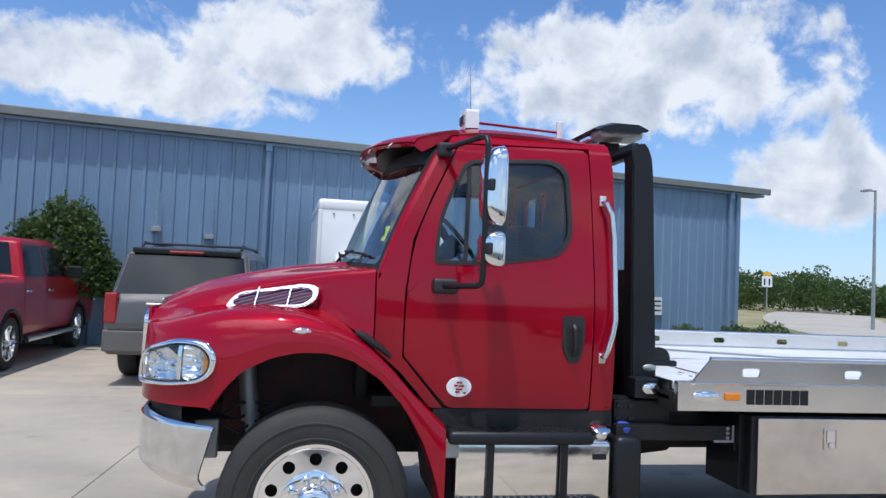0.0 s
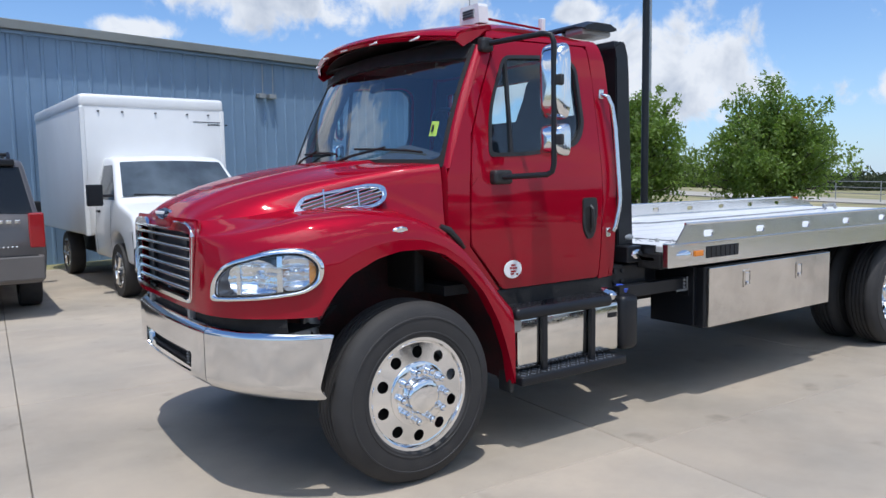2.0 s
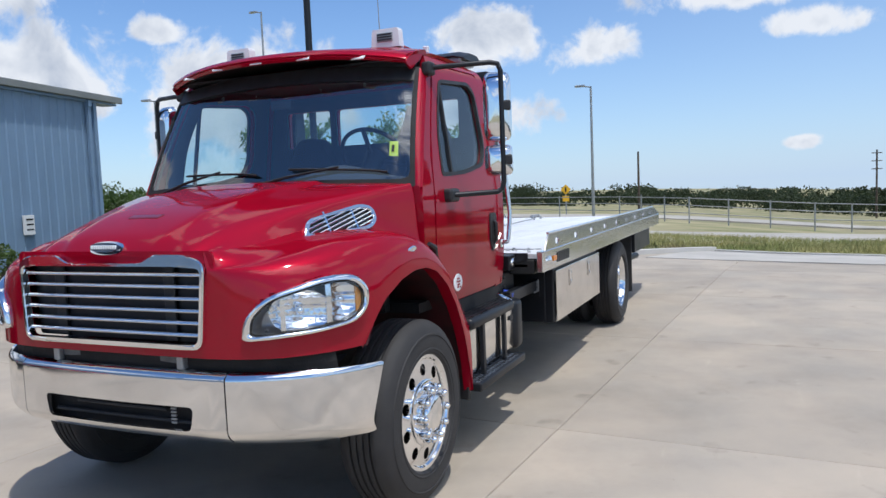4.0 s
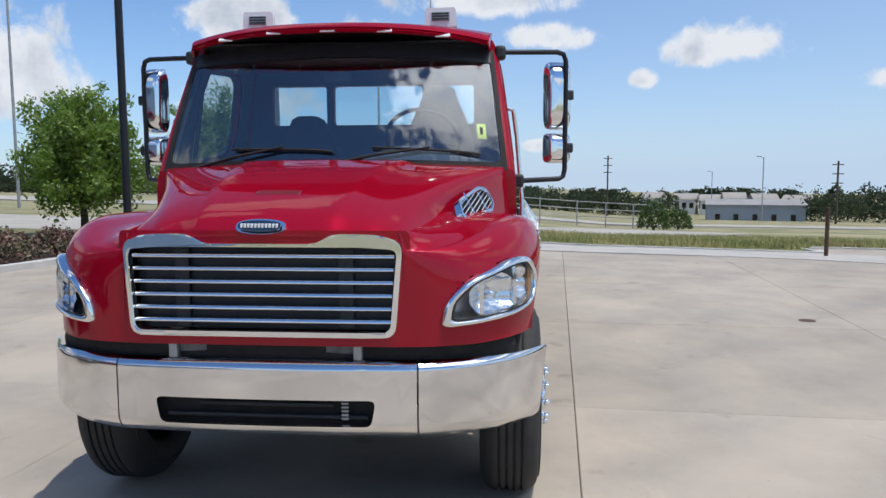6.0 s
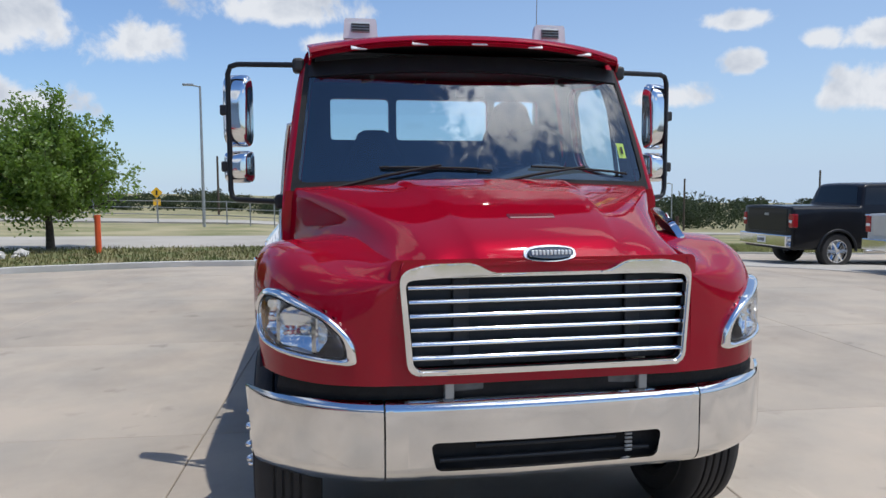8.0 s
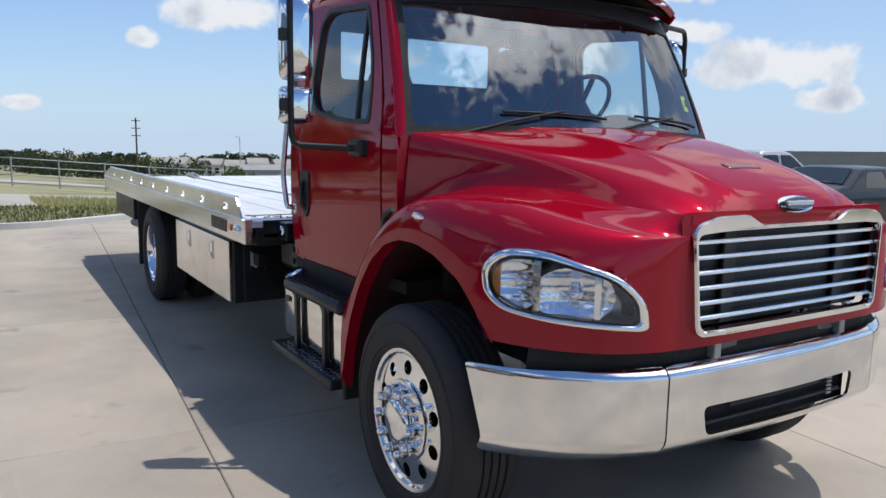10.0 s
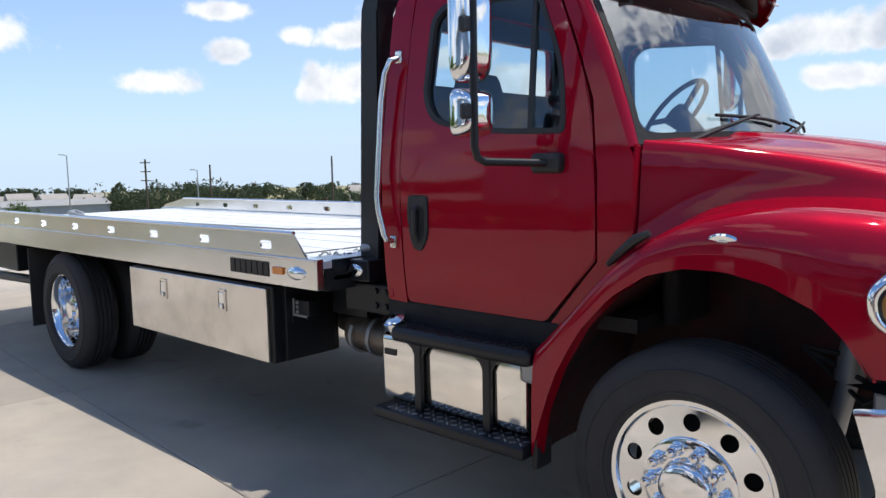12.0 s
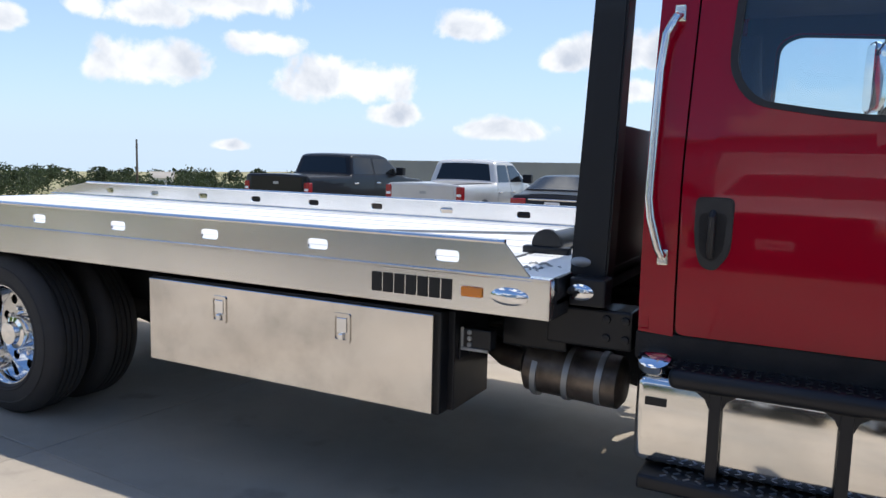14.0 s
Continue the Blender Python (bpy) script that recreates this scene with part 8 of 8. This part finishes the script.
# far houses and the grey works building
def house(az, r, w, d, h, roof_h, top_el, seed):
    x, y = r * math.cos(radians(az)) - 1, r * math.sin(radians(az))
    top = 1.6 + r * math.tan(radians(top_el))
    base = top - h - roof_h
    hs = thing("house", "pale distant house with a pitched brown roof", "house", Matrix.Translation((x, y, base)) @ Matrix.Rotation(radians(az + 90 + seed * 7 % 30 - 15), 4, "Z"), "far houses")
    bm = bmesh.new()
    box(bm, (-w / 2, -d / 2, -4), (w / 2, d / 2, h))
    part("wall", bm, STUCCO, hs)
    bm = bmesh.new()
    loft(bm, [[(sx * (w / 2 + 0.3), y_, z) for y_, z in ((-d / 2 - 0.4, h - 0.1), (0, h + roof_h), (d / 2 + 0.4, h - 0.1))] for sx in (-1, 1)])
    part("roof", bm, ROOFTILE, hs, "brown pitched roof")
    for k in range(3):
        for sgn in (-1, 1):
            bm = bmesh.new()
            xx = -w * 0.33 + k * w * 0.33
            box(bm, (xx - 0.5, sgn * d / 2 - 0.05, h - 2.2), (xx + 0.5, sgn * d / 2 + 0.05, h - 0.9))
            part("window", bm, car_glass, hs)


for k, az in enumerate((-11.2, -13.6, -15.5, -16.9, -18.9, -21.2, -40.5)):
    house(az, 178 + (k * 37 % 13), 4.6 + k % 3 * 0.5, 6.5, 2.6, 1.3, -1.22 - 0.08 * (k % 3), k)
WKM = Matrix.Translation((115, -31.9, -6.75)) @ Matrix.Rotation(radians(-103), 4, "Z")
works = thing("works_building", "long low grey building across the field", "building", WKM)
bm = bmesh.new()
box(bm, (0, 0, -3), (14, 9, 3.9))
part("wall", bm, mat("blue_grey_cladding", (0.30, 0.33, 0.38), 0.7, vary=0.1, scale=0.5), works)
bm = bmesh.new()
loft(bm, [[(x, y_, z) for y_, z in ((-0.4, 3.85), (4.5, 4.6), (9.4, 3.85))] for x in (-0.3, 14.3)])
part("roof", bm, GREYWALL, works, "shallow grey roof")
for k in range(5):
    bm = bmesh.new()
    box(bm, (1.2 + k * 2.7, -0.05, 1.2), (1.9 + k * 2.7, 0.05, 2.4))
    part("window", bm, car_glass, works)
# long pale wall behind the parked cars
bm = bmesh.new()
pts = [(24, -27.5), (17, -32.0), (0, -34.5), (-40, -36)]
rows = [[(x, y, gz(x, y) - 0.5), (x, y, 1.55 + 0.012 * (24 - x)), (x, y - 0.4, 1.55 + 0.012 * (24 - x)), (x, y - 0.4, gz(x, y) - 0.5)] for x, y in pts]
loft(bm, rows)
tagged(part("boundary_wall", bm, GREYWALL), "long pale boundary wall beyond the parked cars", "wall", kind="structure")


# ---- poles, signs, fence ----
def pole_thing(name, label, category, x, y, z0, z1, r0, r1, material, extra=None, group=""):
    t = thing(name, label, category, Matrix.Translation((x, y, z0)), group)
    bm = bmesh.new()
    h = z1 - z0
    tube(bm, [(0, 0, -0.3), (0, 0, h)], [r0, r1], 12)
    part("pole", bm, material, t, smooth=40)
    if extra:
        extra(t, h)
    return t


def lamp_head(t, h):
    bm = bmesh.new()
    tube(bm, [(0, 0, h - 0.05), (0.0, 0.5, h + 0.05)], 0.04, 8)
    box(bm, (-0.12, 0.35, h), (0.12, 0.95, h + 0.12), 0.03)
    part("lamp_head", bm, GALV, t, "flat grey lamp head")


def black_base(t, h):
    bm = bmesh.new()
    tube(bm, [(0, 0, -0.5), (0, 0, 0.62)], 0.30, 24)
    part("concrete_base", bm, KERB, t, "round concrete footing", smooth=40)
    bm = bmesh.new()
    box(bm, (-0.17, -0.17, 0.62), (0.17, 0.17, 0.67), 0.01)
    part("base_plate", bm, BLACK, t)


def arms(t, h):
    for k in range(3):
        bm = bmesh.new()
        box(bm, (-0.06, -0.65, h - 0.5 - k * 1.1), (0.06, 0.65, h - 0.38 - k * 1.1))
        part("cross_arm", bm, BARK, t)


g0 = gz(12.9, 8.0)
pole_thing("lamp_post", "black lamp post on a round concrete footing", "lamp post", 12.9, 8.0, g0, 9.5, 0.095, 0.085, BLACK, black_base, "lot lamp posts")
for x, y, z0, z1 in ((40.9, 6.9, -0.6, 7.4), (28.9, 29.1, 0, 7.3), (100.5, -35.4, -6, 4.1), (141, -39.4, -8, 2.35), (86.4, -45.9, -6, 1.85), (38.9, 28.9, 0, 14.2)):
    pole_thing("street_lamp", "tall grey street lamp beside the road", "street lamp", x, y, z0, z1, 0.10, 0.06, GALV, lamp_head, "street lamps")
for x, y, z0, z1, ar in ((85.9, 11.3, -2, 5.2, False), (88.1, -39.9, -5.5, 3.3, True), (77.4, -60.7, -5, 3.4, False), (115.3, -16.5, -7, 4.8, True), (84.8, -46.8, -5, 2.5, False)):
    pole_thing("utility_pole", "weathered wooden utility pole", "utility pole", x, y, z0, z1, 0.15, 0.11, BARK, arms if ar else None, "utility poles")
pole_thing("steel_post", "short rusty steel post at the edge of the lot", "post", 13.4, -8.1, gz(13.4, -8.1), 0.90, 0.045, 0.045, RUST)
pole_thing("marker_post", "bright orange marker post in the grass", "post", 17.0, 6.35, gz(17, 6.35), 0.95, 0.075, 0.075, ORANGE)


def diamond(t, h):
    bm = bmesh.new()
    sheet(bm, rounded([(-0.42, h - 0.2), (0, h - 0.62), (0.42, h - 0.2), (0, h + 0.22)], 0.05, 3), (), (), (), lambda u, v: (-0.1, u, v), 0.03)
    box(bm, (-0.12, -0.26, h - 1.15), (-0.08, 0.26, h - 0.72), 0.01)
    part("sign_plate", bm, SIGNYELLOW, t, "yellow warning plate")
    bm = bmesh.new()
    box(bm, (-0.15, -0.06, h - 0.38), (-0.125, 0.06, h - 0.02))
    part("sign_mark", bm, BLACK, t)


def yieldsign(t, h):
    bm = bmesh.new()
    sheet(bm, rounded([(-0.55, h), (0, h - 0.95), (0.55, h)], 0.08, 3), (), (), (), lambda u, v: (-0.08, u, v), 0.03)
    part("sign_plate", bm, REDLENS, t, "red and white triangular plate")
    bm = bmesh.new()
    sheet(bm, rounded([(-0.28, h - 0.15), (0, h - 0.62), (0.28, h - 0.15)], 0.04, 3), (), (), (), lambda u, v: (-0.115, u, v), 0.004)
    part("sign_centre", bm, WHITEPL, t)


def whitesign(t, h):
    bm = bmesh.new()
    box(bm, (-0.08, -0.4, h - 1.1), (-0.04, 0.4, h - 0.2), 0.02)
    part("sign_plate", bm, WHITEPL, t, "white plate with dark arrows")
    bm = bmesh.new()
    for u in (-0.18, 0.18):
        box(bm, (-0.095, u - 0.06, h - 0.95), (-0.08, u + 0.06, h - 0.4))
    part("sign_mark", bm, BLACK, t)
    bm = bmesh.new()
    box(bm, (-0.08, -0.3, h - 0.18), (-0.04, 0.3, h + 0.15), 0.02)
    part("upper_plate", bm, SIGNYELLOW, t)


for fn, lab, x, y, z0, z1 in ((diamond, "yellow diamond warning sign on a post", 55.1, 12.2, -0.9, 1.45), (yieldsign, "red and white yield sign on a post", 30.9, 27.2, 0, 2.1), (whitesign, "white lane sign on a post", 37.6, 51.2, 0, 3.3)):
    s = pole_thing("road_sign", lab, "road sign", x, y, z0, z1, 0.05, 0.05, GALV, fn, "road signs")
    s.matrix_world = s.matrix_world @ Matrix.Rotation(math.atan2(y, x), 4, "Z")

fence = thing("rail_fence", "long pale steel rail fence beside the far road", "fence")
FL = [(60, 33), (52.4, 19.9), (44.5, 6), (41.8, 1.5), (40.5, -5), (44, -10.5)]
for k in range(len(FL) - 1):
    for s in range(3):
        x, y = lerp(FL[k][0], FL[k + 1][0], s / 3), lerp(FL[k][1], FL[k + 1][1], s / 3)
        z = gz(x, y)
        bm = bmesh.new()
        tube(bm, [(x, y, z - 0.2), (x, y, z + 1.5)], 0.04, 8)
        part("post", bm, GALV, fence)
    for h in (0.55, 1.0, 1.42):
        bm = bmesh.new()
        tube(bm, [(FL[k][0], FL[k][1], gz(*FL[k]) + h), (FL[k + 1][0], FL[k + 1][1], gz(*FL[k + 1]) + h)], 0.027, 6)
        part("rail", bm, GALV, fence)
# drain cover in the concrete
bm = bmesh.new()
tube(bm, [(4.66, -4.32, -0.01), (4.66, -4.32, 0.004)], 0.09, 24)
tagged(part("drain_cover", bm, RUST, smooth=40), "small round iron drain cover in the concrete", "drain cover")
# ---- pavement slabs, last of the setting ----
back_turn = turn.inverted()
lot_local = [tuple((back_turn @ Vector((x, y, 0)))[:2]) for x, y in LOT]
for i in range(-9, 8):
    for j in range(-9, 6):
        x0, y0 = GX + i * SLAB, GY + j * SLAB
        cell = lot_local
        for axis, lo in ((0, x0), (1, y0)):
            cell = clipped(clipped(cell, axis, lo + 0.0024, True), axis, lo + SLAB - 0.0024, False) if len(cell) > 2 else []
        cell = [p for k, p in enumerate(cell) if (Vector(p) - Vector(cell[k - 1])).length > 0.02]
        if len(cell) < 3:
            continue
        cx, cy = sum(p[0] for p in cell) / len(cell), sum(p[1] for p in cell) / len(cell)
        bm = bmesh.new()
        tops, lows, rims = [], [], []
        for x, y in cell:
            w = turn @ Vector((x, y, 0))
            inw = (Vector((cx - x, cy - y, 0))).normalized() * 0.008
            w2 = turn @ (Vector((x, y, 0)) + inw)
            z = gz(w.x, w.y)
            rims.append(bm.verts.new((w.x, w.y, z - 0.005)))
            tops.append(bm.verts.new((w2.x, w2.y, z)))
            lows.append(bm.verts.new((w.x, w.y, z - 0.05)))
        bm.faces.new(tops)
        bridge(bm, rims, tops)
        bridge(bm, lows, rims)
        part("slab", bm, CONCRETE, pavement)
